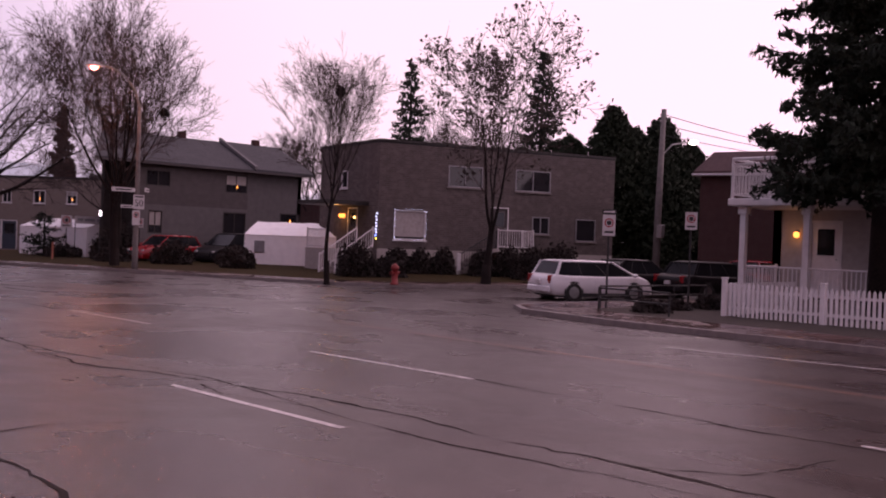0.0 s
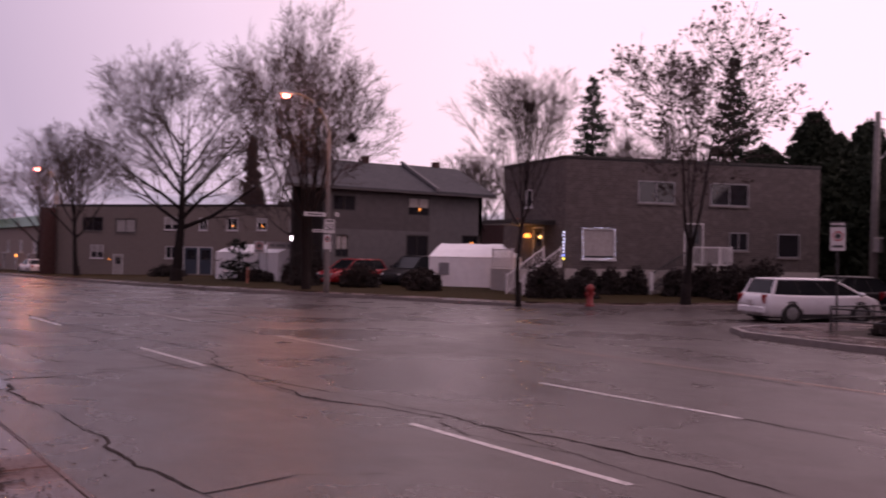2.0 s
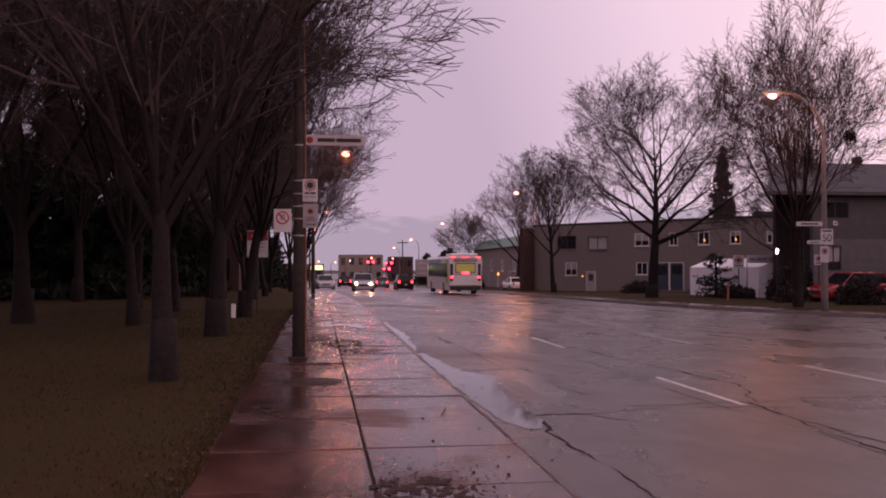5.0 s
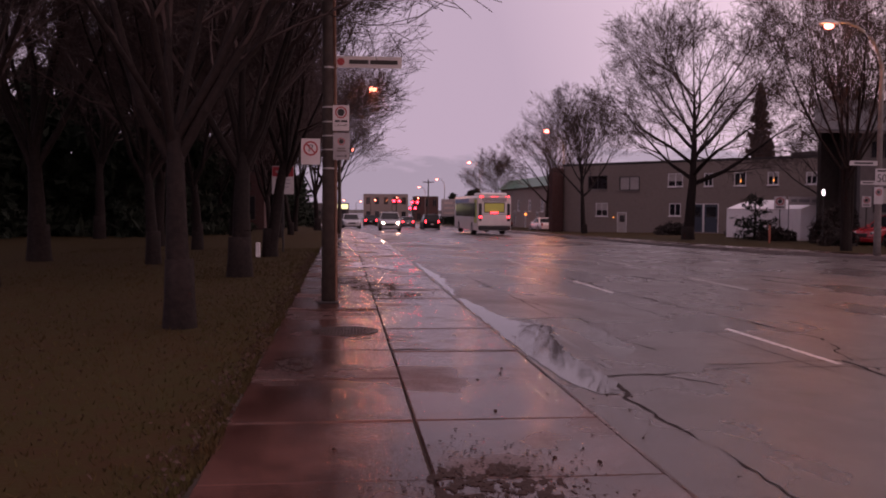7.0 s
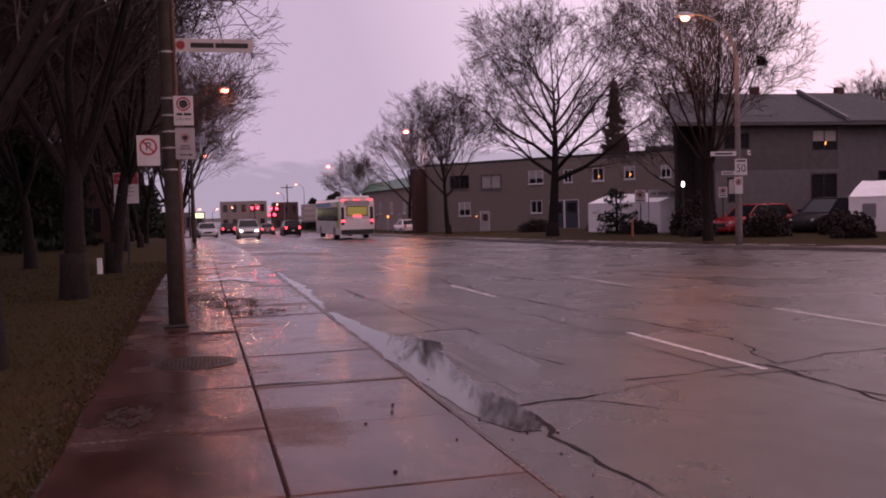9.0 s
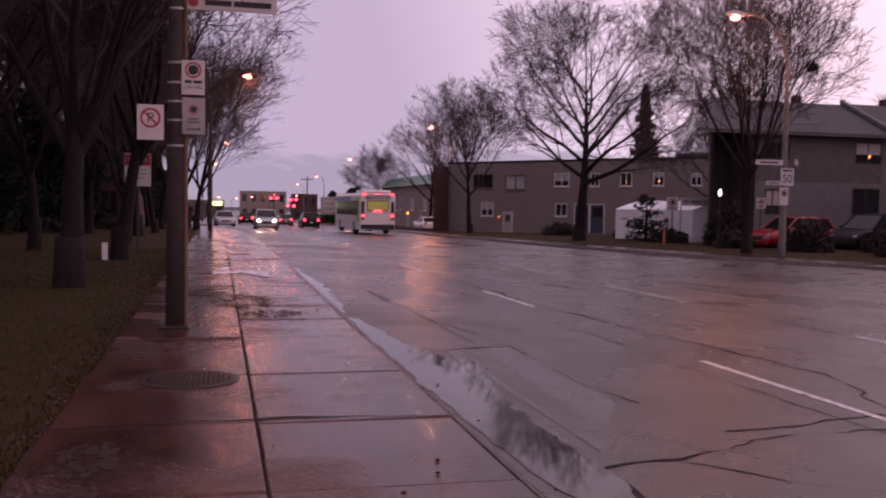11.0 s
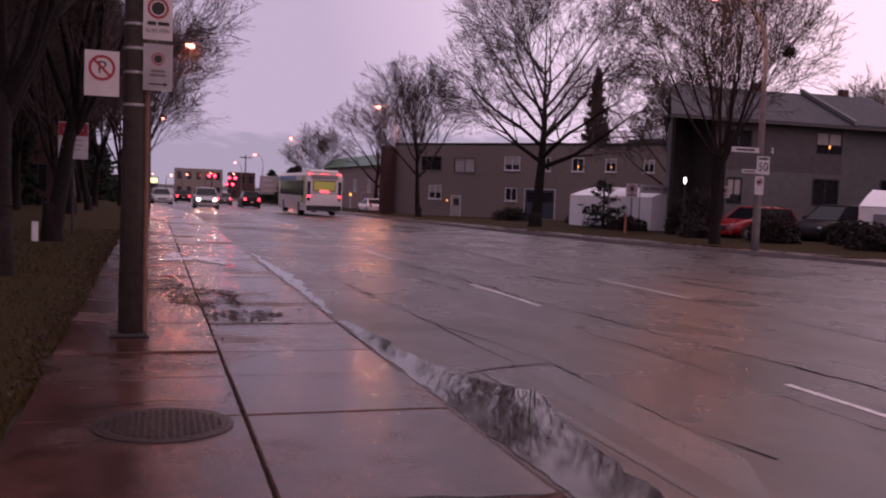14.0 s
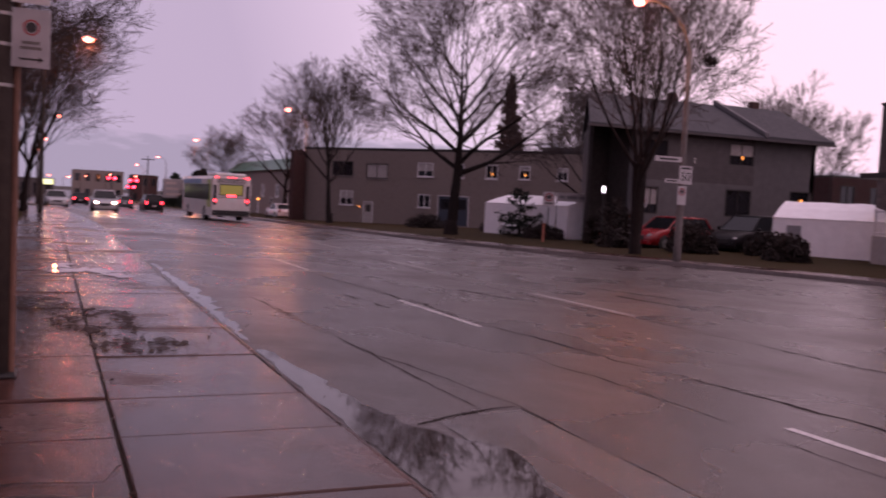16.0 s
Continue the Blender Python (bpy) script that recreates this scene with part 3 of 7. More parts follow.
def bare_tree(seed, height, trunk_r, fork, spread, limbs, twigs, label, m, up=0.5, stems=1, leaves=0, droop=0.0, tip=0.006, leader=False):
    rng = np.random.default_rng(seed)
    thick, thin, ends = grow(rng, height, trunk_r, fork, spread, limbs, twigs, up, droop, stems, tip, leader)
    t = thing("tree", m, label, "tree")
    flare = Shape().tube([(0, 0, -0.3), (0, 0, 0.0), (0, 0, 0.35), (0, 0, 0.8)], [trunk_r * 1.35, trunk_r * 1.2, trunk_r * 1.06, trunk_r * 1.0], 10)
    v, f = tubes(thick, 8)
    k = len(v)
    v = np.concatenate([v, np.array(flare.v)])
    me = bpy.data.meshes.new("trunk")
    me.from_pydata(v.tolist(), [], f.tolist() + [tuple(i + k for i in q) for q in flare.f])
    me.materials.append(M_BARK)
    me.polygons.foreach_set("use_smooth", [True] * len(me.polygons))
    part("trunk", me, None, t)
    v, f = tubes(thin, 3)
    part("crown", fast_mesh("crown", v, f, M_TWIG), None, t)
    if leaves:
        pts = np.array([e[0] for e in ends])
        pick = rng.integers(0, len(pts), leaves)
        part("foliage", leaf_mesh(rng, pts[pick] + rng.normal(0, 0.10, (leaves, 3)), 0.06, 0.13, M_DRYLEAF), None, t, "few dry brown leaves")
    return t


def leaf_mesh(rng, pts, s0, s1, material, droop=0.0, slim=0.55):
    n = len(pts)
    a = rng.normal(0, 1, (n, 3))
    a[:, 2] -= droop
    a /= np.linalg.norm(a, axis=1)[:, None]
    b = rng.normal(0, 1, (n, 3))
    b -= a * (a * b).sum(1)[:, None]
    b /= np.linalg.norm(b, axis=1)[:, None]
    s = rng.uniform(s0, s1, (n, 1))
    v = np.stack([pts - a * s, pts + b * s * slim, pts + a * s, pts - b * s * slim], axis=1).reshape(-1, 3)
    f = (np.arange(4)[None] + (np.arange(n) * 4)[:, None])
    return fast_mesh("leaf_clump", v, f, material)


def conifer(seed, height, radius, clear, count, material, label, m, name="spruce_tree", power=0.9, ragged=0.35, size=(0.10, 0.26), tops=1):
    """A trunk with drooping sprays of needles, thinning to a point."""
    rng = np.random.default_rng(seed)
    t = thing(name, m, label, "tree")
    trunk = Shape().tube([(0, 0, -0.3), (0, 0, height * 0.5), (0, 0, height * 0.97)], [0.035 * height / 2 + 0.06, 0.018 * height / 2 + 0.03, 0.01], 8)
    part("trunk", trunk, M_BARK, t, smooth=True)
    segs, pts = [], []
    nb = count // 60
    for i in range(nb):
        h = (i + rng.random()) / nb
        z = clear + (height - clear) * h
        reach = radius * (1 - h) ** power * rng.uniform(1 - ragged, 1.05) + 0.08
        az = rng.uniform(0, 2 * math.pi)
        d = np.array([math.cos(az), math.sin(az), 0.0])
        dip = rng.uniform(0.05, 0.35) * (1 - h)
        q0 = np.array([0, 0, z])
        for s in range(4):
            u0, u1 = s / 4, (s + 1) / 4
            a0 = q0 + d * reach * u0 + np.array([0, 0, -dip * reach * u0 + 0.18 * reach * u0 ** 3])
            a1 = q0 + d * reach * u1 + np.array([0, 0, -dip * reach * u1 + 0.18 * reach * u1 ** 3])
            segs.append((a0, a1, 0.02 * (1 - u0) + 0.006, 0.02 * (1 - u1) + 0.006))
        side = np.array([-d[1], d[0], 0])
        u = rng.random(60) ** 0.6
        w = (1 - u * 0.75) * reach * 0.28
        base = q0 + np.outer(u * reach, d) + np.outer(rng.uniform(-1, 1, 60) * w, side)
        base[:, 2] += -dip * reach * u + 0.18 * reach * u ** 3 - np.abs(rng.normal(0, 0.10 + 0.05 * reach, 60))
        pts.append(base)
    v, f = tubes(segs, 3)
    part("branchwork", fast_mesh("branchwork", v, f, M_BARK), None, t, kind="stuff")
    part("crown", leaf_mesh(rng, np.concatenate(pts), size[0], size[1], material, droop=0.8, slim=0.30), None, t)
    return t


def spruce(seed, height, radius, clear, gap, each, label, m, power=0.6, leaf=(0.05, 0.13), fill=13):
    """A trunk with whorls of sweeping boughs, each with hanging branchlets thick with needles."""
    rng = np.random.default_rng(seed)
    t = thing("spruce_tree", m, label, "tree")
    part("trunk", Shape().tube([(0, 0, -0.3), (0, 0, height * 0.5), (0, 0, height * 0.98)], [0.017 * height + 0.06, 0.009 * height + 0.03, 0.012], 10), M_BARK, t, smooth=True)
    segs, pts = [], []
    z = clear
    while z < height - 0.25:
        h = (z - clear) / (height - clear)
        for k in range(each):
            az = 2 * math.pi * (k + rng.uniform(-0.35, 0.35)) / each + z * 1.7
            reach = radius * (1 - h) ** power * rng.uniform(0.62, 1.12) + 0.12
            d, side = np.array([math.cos(az), math.sin(az), 0]), np.array([-math.sin(az), math.cos(az), 0])
            dip, lift = rng.uniform(0.10, 0.34) * (1 - h), rng.uniform(0.12, 0.34)
            q0 = np.array([0, 0, z + rng.uniform(-0.2, 0.2)])
            line = [q0 + d * reach * u + np.array([0, 0, reach * (-dip * u * 1.3 + lift * u ** 3)]) for u in np.linspace(0, 1, 7)]
            for a, c in zip(line, line[1:]):
                segs.append((a, c, 0.022, 0.014))
            nb = max(4, int(reach * 6.5))
            for b in range(nb):
                u = 0.12 + 0.88 * (b + rng.random()) / nb
                i = min(5, int(u * 6))
                p = line[i] + (line[i + 1] - line[i]) * (u * 6 - i)
                ln = reach * (0.30 * (1.08 - u) + 0.07) * rng.uniform(0.6, 1.2) + 0.08
                way = side * rng.choice((-1, 1)) * rng.uniform(0.5, 1.0) + d * rng.uniform(0.35, 0.9) + np.array([0, 0, rng.uniform(-0.75, 0.05)])
                way = way / np.linalg.norm(way)
                segs.append((p, p + way * ln, 0.009, 0.005))
                n = max(5, int(fill * (0.5 + ln)))
                w = rng.random((n, 1))
                pts.append(p + way * ln * w + rng.normal(0, 0.055 * (1.15 - 0.6 * w), (n, 3)) - np.array([0, 0, 0.05]) * rng.random((n, 1)))
        z += gap * (1 - 0.45 * h) * rng.uniform(0.8, 1.2)
    v, f = tubes(segs, 3)
    part("branchwork", fast_mesh("branchwork", v, f, M_BARK), None, t, kind="stuff")
    part("crown", leaf_mesh(rng, np.concatenate(pts), leaf[0], leaf[1], M_NEEDLE, droop=0.7, slim=0.30), None, t)
    return t


def cedar(seed, height, radius, count, label, m):
    """A full rounded column of upswept flat sprays over a lumpy outline."""
    rng = np.random.default_rng(seed)
    t = thing("cedar_tree", m, label, "tree")
    part("trunk", Shape().tube([(0, 0, -0.3), (0, 0, height * 0.8)], [0.16, 0.03], 8), M_BARK, t)
    h = rng.random(count) ** 0.9
    az = rng.uniform(0, 2 * math.pi, count)
    lump = 1 + 0.16 * np.sin(az * 3 + h * 7 + seed) + 0.12 * np.sin(az * 5 - h * 17) + 0.07 * np.sin(az * 11 + h * 43)
    r = radius * np.sqrt(np.clip(1 - h ** 2.4, 0.0, 1)) * lump * (0.80 + 0.2 * np.minimum(1, h * 4)) * rng.uniform(0.60, 1.04, count)
    pts = np.stack([np.cos(az) * r, np.sin(az) * r, 0.1 + h * height + rng.normal(0, 0.16, count)], axis=1)
    part("crown", leaf_mesh(rng, pts, 0.10, 0.24, M_CEDAR, droop=-0.8), None, t)
    return t


def bush(seed, rx, ry, h, label, m, material=None, count=2600):
    """A dense bare or evergreen shrub: many twigs and small leaves over a lumpy mound."""
    rng = np.random.default_rng(seed)
    t = thing("bush", m, label, "bush")
    segs = []
    for _ in range(260):
        az, el = rng.uniform(0, 2 * math.pi), rng.uniform(0.25, 1.5)
        d = np.array([math.cos(az) * math.cos(el) * rx, math.sin(az) * math.cos(el) * ry, math.sin(el) * h]) * rng.uniform(0.8, 1.1)
        mid = d * 0.5 + rng.normal(0, 0.06, 3)
        segs += [(np.array([0, 0, -0.1]), mid, 0.012, 0.008), (mid, d, 0.008, 0.004)]
    v, f = tubes(segs, 3)
    part("branchwork", fast_mesh("branchwork", v, f, M_TWIG), None, t, kind="stuff")
    az, el = rng.uniform(0, 2 * math.pi, count), np.arcsin(rng.random(count))
    k = rng.uniform(0.62, 1.0, count) * (1 + 0.14 * np.sin(az * 4 + el * 5))
    pts = np.stack([np.cos(az) * np.cos(el) * rx * k, np.sin(az) * np.cos(el) * ry * k, np.sin(el) * h * k], axis=1)
    part("foliage", leaf_mesh(rng, pts, 0.05, 0.12, material or M_BUSH), None, t)
    return t


def on_left(x, y):
    return pose(x, y, fall(y) - 0.02)


def on_far(x, y, up=0.12, turn=0):
    return pose(x, y, road_z(x, y) + up, 0, 0, turn)


# row of park trees along the near walk
row = []
row_label = "bare dark-barked park tree on the lawn beside the walk"
row.append(bare_tree(11, 10.5, 0.17, 2.3, 0.90, 9, 0.93, row_label, on_left(-1.38, 16.1), up=0.6))
row.append(bare_tree(12, 11.0, 0.23, 2.5, 0.68, 8, 0.93, row_label, on_left(-1.65, 24.0), up=0.55))
row.append(bare_tree(13, 10.0, 0.20, 2.9, 0.74, 8, 0.93, row_label, on_left(-1.72, 31.4), up=0.5))
for k, (x, y, s, turn) in enumerate([(-2.6, 41.5, 0.85, 40), (-2.9, 48.5, 0.85, 130), (-2.9, 57, 0.85, 200), (-1.2, 66, 1.15, 290), (-2.2, 76, 1.15, 70), (-5.5, 84, 1.05, 160),
                                     (-5.6, 21.5, 1.1, 75), (-7.2, 29, 1.15, 190), (-16, 27, 1.2, 220), (-4.2, 28, 1.0, 20), (-6.2, 38, 1.1, 250), (-10, 45, 1.2, 110), (-15, 42, 1.2, 60), (-20, 36, 1.25, 10), (-5.5, 53, 1.1, 300), (-4.4, 35.5, 1.05, 140), (-4.0, 60, 1.1, 95), (-3.6, 71, 1.1, 310), (-7.5, 62, 1.15, 170), (-18, 31, 1.2, 100)]):
    copy_thing(row[k % 3], on_left(x, y) @ pose(0, 0, 0, 0, 0, turn) @ Matrix.Diagonal((s, s, s, 1)))
for t in scene.objects:
    if t.get("label") == row_label:
        t["group"] = "park trees"
for k, (x, y, h, r) in enumerate([(-15, 52, 11, 3.4), (-21, 47, 12, 3.6), (-11.5, 60, 10, 2.8), (-26, 55, 12, 3.6), (-18, 62, 12, 3.8), (-24, 40, 11, 3.4), (-30, 46, 12, 3.8), (-34, 58, 13, 4.0), (-13, 70, 11, 3.4), (-8.2, 72, 9, 2.0), (-10.6, 74.5, 10, 2.6), (-7.5, 66, 6, 1.6), (-22, 70, 12, 4.0), (-38, 48, 13, 4.0), (-28, 34, 11, 3.4), (-16, 45, 10, 3.4), (-20, 54, 11, 3.8), (-25, 48, 12, 3.8), (-32, 40, 12, 3.8), (-36, 33, 11, 3.8), (-42, 40, 13, 4.2), (-30, 64, 13, 4.2), (-15.5, 80, 12, 4), (-20, 84, 12, 4), (-45, 55, 13, 4.5), (-9.8, 68, 8, 2.4), (-40, 70, 14, 4.6), (-30, 26, 11, 3.6), (-6.5, 98, 9, 3.2), (-9, 106, 10, 3.6), (-7.5, 116, 9, 3.4), (-11, 124, 11, 4), (-8.5, 136, 10, 3.8), (-12, 148, 11, 4), (-9, 165, 11, 4.2), (-14, 110, 12, 4), (-11, 185, 12, 4.4), (20.5, 165, 8, 3.0), (23, 176, 9, 3.4), (20, 190, 8, 3.2), (26, 196, 9, 3.6), (22, 208, 9, 3.4), (19.5, 158, 5, 2.0), (-13.0, 53, 14, 3.9), (-10.2, 50.5, 13, 3.2), (-16.5, 49, 14, 4.0), (-8.4, 57, 13, 3.0), (-19, 43, 13, 4.0)]):
    if k < 4:
        park_spruce = conifer(40 + k, h * 0.78, r, 0.4, 5200, M_NEEDLE, "dark dense spruce at the back of the park", on_left(x, y), size=(0.18, 0.45), power=0.7)
        park_spruce["group"] = "park spruces"
    else:
        copy_thing(park_spruce, on_left(x, y) @ pose(0, 0, 0, 0, 0, 47 * k) @ Matrix.Diagonal((r / 3.4, r / 3.4, h / 12.6, 1)))

# street trees across the road
bare_tree(21, 12.5, 0.36, 3.2, 1.30, 16, 0.80, "large spreading bare tree on the opposite verge", on_far(19.8, 57.0), tip=0.0075, up=0.26, leader=True)
bare_tree(22, 11.3, 0.20, 3.4, 0.75, 4, 0.80, "tall bare tree of several upright stems beside a street lamp", on_far(20.5, 40.9), tip=0.0075, up=0.75, stems=3)
bare_tree(23, 10.4, 0.24, 3.0, 0.80, 14, 0.60, "slender bare tree before the tan brick row", on_far(19.2, 79.0), tip=0.0075, up=0.6, leader=True)
bare_tree(24, 10.2, 0.25, 2.5, 0.9, 12, 0.50, "low-forked bare tree near the green roofed house", on_far(20.6, 101.0), tip=0.0075, up=0.5, leader=True)
bare_tree(25, 7.9, 0.095, 2.6, 0.48, 15, 0.30, "young bare tree with a bird nest on the corner verge", on_far(22.8, 28.1), tip=0.0048, up=0.72, leader=True)
bare_tree(26, 9.9, 0.19, 2.6, 0.95, 4, 0.42, "leaning tree still holding dry brown leaves by the corner house", on_far(29.3, 25.8), tip=0.0085, up=0.5, leaves=2300)
bare_tree(27, 9.0, 0.18, 1.5, 0.9, 12, 0.70, "bare tree behind the grey house", on_far(48.0, 62.0), tip=0.009, up=0.6, leader=True)
bare_tree(28, 9.5, 0.2, 2.0, 0.9, 12, 0.70, "bare tree behind the row houses", on_far(46.0, 88.0), tip=0.009, up=0.6, leader=True)
bare_tree(29, 10, 0.2, 2.0, 1.0, 12, 0.70, "bare tree among the far gardens", on_far(23.0, 150.0), tip=0.009, up=0.6, leader=True)
bare_tree(30, 9.0, 0.18, 2.0, 0.9, 12, 0.70, "bare tree on the verge near the row houses", on_far(31.0, 62.0), tip=0.009, up=0.6, leader=True)
bare_tree(31, 10, 0.2, 2.0, 1.0, 12, 0.70, "bare tree behind the corner house", on_far(52.0, 48.0), tip=0.009, up=0.6, leader=True)
nest = thing("bird_nest", pose(22.75, 27.6, 6.9), "round dark twig nest high in a young tree", "nest")
rng = np.random.default_rng(5)
ns = []
for _ in range(160):
    a = rng.normal(0, 1, 3)
    a /= np.linalg.norm(a)
    b = rng.normal(0, 1, 3)
    c = a * 0.17 * rng.uniform(0.5, 1)
    ns.append((c - b * 0.08, c + b * 0.08, 0.008, 0.008))
v, f = tubes(ns, 3)
part("twigs", fast_mesh("twigs", v, f, M_BARK), None, nest)
high_nest = copy_thing(nest, pose(21.4, 38.3, 6.66, 0, 0, 50) @ Matrix.Diagonal((1.25, 1.25, 1.1, 1)))
tagged(high_nest, "round dark twig nest among the limbs beside a street lamp", "nest")
spruce(51, 13.6, 2.6, 1.5, 0.62, 6, "tall dark spruce behind the corner house", on_far(42.4, 44.8), power=0.8, leaf=(0.09, 0.2), fill=9)
spruce(52, 14.3, 3.1, 1.5, 0.62, 6, "tall dark spruce behind the corner house", on_far(45.3, 35.7) @ pose(2, 2, 0), power=0.8, leaf=(0.09, 0.2), fill=9)
spruce(53, 17.0, 3.4, 3.8, 0.46, 9, "huge dark spruce with hanging boughs beside the porch house", on_far(25.7, 8.9), power=0.55, leaf=(0.06, 0.16), fill=22)
conifer(54, 12.8, 2.6, 1.0, 11000, M_RUST, "narrow rusty brown larch between the houses", on_far(34.9, 81.3), name="larch_tree", size=(0.12, 0.3), power=0.95, ragged=0.25)
for k, (x, y, h, r) in enumerate([(49.6, 33.8, 10.2, 2.1), (52.2, 34.0, 9.2, 2.2), (55.0, 33.6, 10.2, 2.1), (47.4, 35.5, 8.2, 2.2), (54.0, 36, 9.6, 2.8), (51, 31.0, 7.4, 1.9), (57.6, 33.0, 8.6, 2.3), (53.6, 31.2, 7.6, 2.0)]):
    cedar(60 + k, h, r, 9000, "tall dark cedar of the dense hedge row", on_far(x, y))
for t in scene.objects:
    if t.name.startswith("cedar_tree"):
        t["group"] = "cedar hedge"
spruce(70, 2.9, 1.75, 0.2, 0.46, 6, "small dark spruce before the white tent", on_far(23.5, 56.3), power=0.75, leaf=(0.05, 0.13), fill=10)
for k, (x, y, rx, ry, h) in enumerate([(23.6, 53.8, 1.0, 1.6, 0.8), (24.3, 42.5, 1.1, 1.0, 1.2), (27.2, 41.4, 1.0, 0.9, 1.0), (25.6, 38.6, 0.9, 0.9, 1.0), (26.8, 31.2, 0.9, 0.9, 1.5), (28.2, 30.6, 0.8, 0.8, 0.9),
                                       (34.9, 27.9, 1.2, 1.0, 1.6), (36.2, 27.3, 1.1, 1.0, 1.8), (24.2, 72.0, 1.4, 1.8, 1.0), (27.5, 67.0, 1.4, 1.2, 0.9), (22.6, 45.4, 0.9, 0.9, 0.8), (23.6, 48.3, 0.9, 0.8, 1.7), (24.7, 48.8, 0.8, 0.7, 2.2)]):
    bush(80 + k, rx, ry, h, "dense dark bare shrub in the front yards", on_far(x, y))["group"] = "front yard shrubs"
# foundation shrubs along the corner house
for k, (s_, o_, r_, h_) in enumerate(((0.6, 1.2, 0.7, 1.3), (1.8, 1.3, 0.75, 1.2), (3.0, 1.3, 0.7, 1.35), (4.6, 2.4, 0.8, 1.25), (6.0, 2.4, 0.85, 1.5), (7.4, 2.4, 0.8, 1.4))):
    x, y = 30.8 + 0.927 * s_ - 0.375 * o_, 34.4 - 0.375 * s_ - 0.927 * o_
    bush(100 + k, r_, r_ * 0.8, h_, "dark twiggy foundation shrub against the brick house", on_far(x, y))["group"] = "foundation shrubs"


# ---- buildings ----
def wall(parent, name, a, c, z0, z1, material, holes=(), t=0.3):
    """A wall from a to c, outside on the right, with openings (s0, s1, z0, z1) cut through it. Returns its frame."""
    dx, dy = c[0] - a[0], c[1] - a[1]
    length = math.hypot(dx, dy)
    m = Matrix.Translation((a[0], a[1], 0)) @ Matrix.Rotation(math.atan2(dy, dx), 4, "Z")
    ss = sorted({0.0, length, *[v for h in holes for v in h[:2]]})
    zs = sorted({z0, z1, *[v for h in holes for v in h[2:4]]})
    s = Shape()
    ni, nj = len(ss), len(zs)
    s.v = [(x, d, z) for d in (0.0, t) for z in zs for x in ss]
    solid = {}
    for i in range(ni - 1):
        for j in range(nj - 1):
            cs, cz = (ss[i] + ss[i + 1]) / 2, (zs[j] + zs[j + 1]) / 2
            solid[i, j] = not any(h[0] < cs < h[1] and h[2] < cz < h[3] for h in holes)
    at = lambda i, j, d: d * ni * nj + j * ni + i
    for (i, j), full in solid.items():
        if full:
            s.f.append((at(i, j, 0), at(i + 1, j, 0), at(i + 1, j + 1, 0), at(i, j + 1, 0)))
            s.f.append((at(i, j, 1), at(i, j + 1, 1), at(i + 1, j + 1, 1), at(i + 1, j, 1)))
            for di, dj, p, q in ((-1, 0, (i, j + 1), (i, j)), (1, 0, (i + 1, j), (i + 1, j + 1)), (0, -1, (i, j), (i + 1, j)), (0, 1, (i + 1, j + 1), (i, j + 1))):
                if not solid.get((i + di, j + dj), False):
                    s.f.append((at(*q, 0), at(*p, 0), at(*p, 1), at(*q, 1)))
    ob = part(name, s, material, parent, m=parent.matrix_basis.inverted() @ m)
    return m, ob


def window(parent, m, s0, s1, z0, z1, trim, mullions=1, sill=True, curtain=0.0, lamp=False):
    """A framed window in a wall's opening: frame with bars, pane, sill, a curtain behind."""
    inv = parent.matrix_basis.inverted() @ m
    w = 0.055
    f = Shape()
    f.box(s0, -0.025, z0, s0 + w, 0.09, z1).box(s1 - w, -0.025, z0, s1, 0.09, z1).box(s0 + w, -0.024, z1 - w, s1 - w, 0.089, z1).box(s0 + w, -0.024, z0, s1 - w, 0.089, z0 + w)
    for k in range(mullions):
        c = s0 + (s1 - s0) * (k + 1) / (mullions + 1)
        f.box(c - 0.025, 0.0, z0 + w, c + 0.025, 0.07, z1 - w)
    win = part("window", f, trim, parent, m=inv)
    part("pane", Shape().box(s0 + w, 0.045, z0 + w, s1 - w, 0.055, z1 - w), M_PANE, win)
    if sill:
        part("sill", Shape().box(s0 - 0.06, -0.09, z0 - 0.08, s1 + 0.06, 0.05, z0 - 0.003), M_WHITE_TRIM if trim is M_WHITE_TRIM else M_KERB, win)
    if curtain:
        c = Shape()
        n = 14
        for k in range(n):
            u0, u1 = s0 + w + (s1 - s0 - 2 * w) * k / n, s0 + w + (s1 - s0 - 2 * w) * (k + 1) / n
            c.face([(u0, 0.040 - 0.004 * (k % 2), z1 - w - (z1 - z0) * curtain), (u1, 0.040 - 0.004 * ((k + 1) % 2), z1 - w - (z1 - z0) * curtain), (u1, 0.040 - 0.004 * ((k + 1) % 2), z1 - w), (u0, 0.040 - 0.004 * (k % 2), z1 - w)])
        part("blind", c, M_CURTAIN, win, "pale drawn blind")
    if lamp:
        part("bulb", Shape().ball(((s0 + s1) / 2 + 0.05, 0.01, z0 + (z1 - z0) * 0.35), 0.05, 8, 6, 1.7), M_BULB, win, "small glowing orange lamp")
    return win


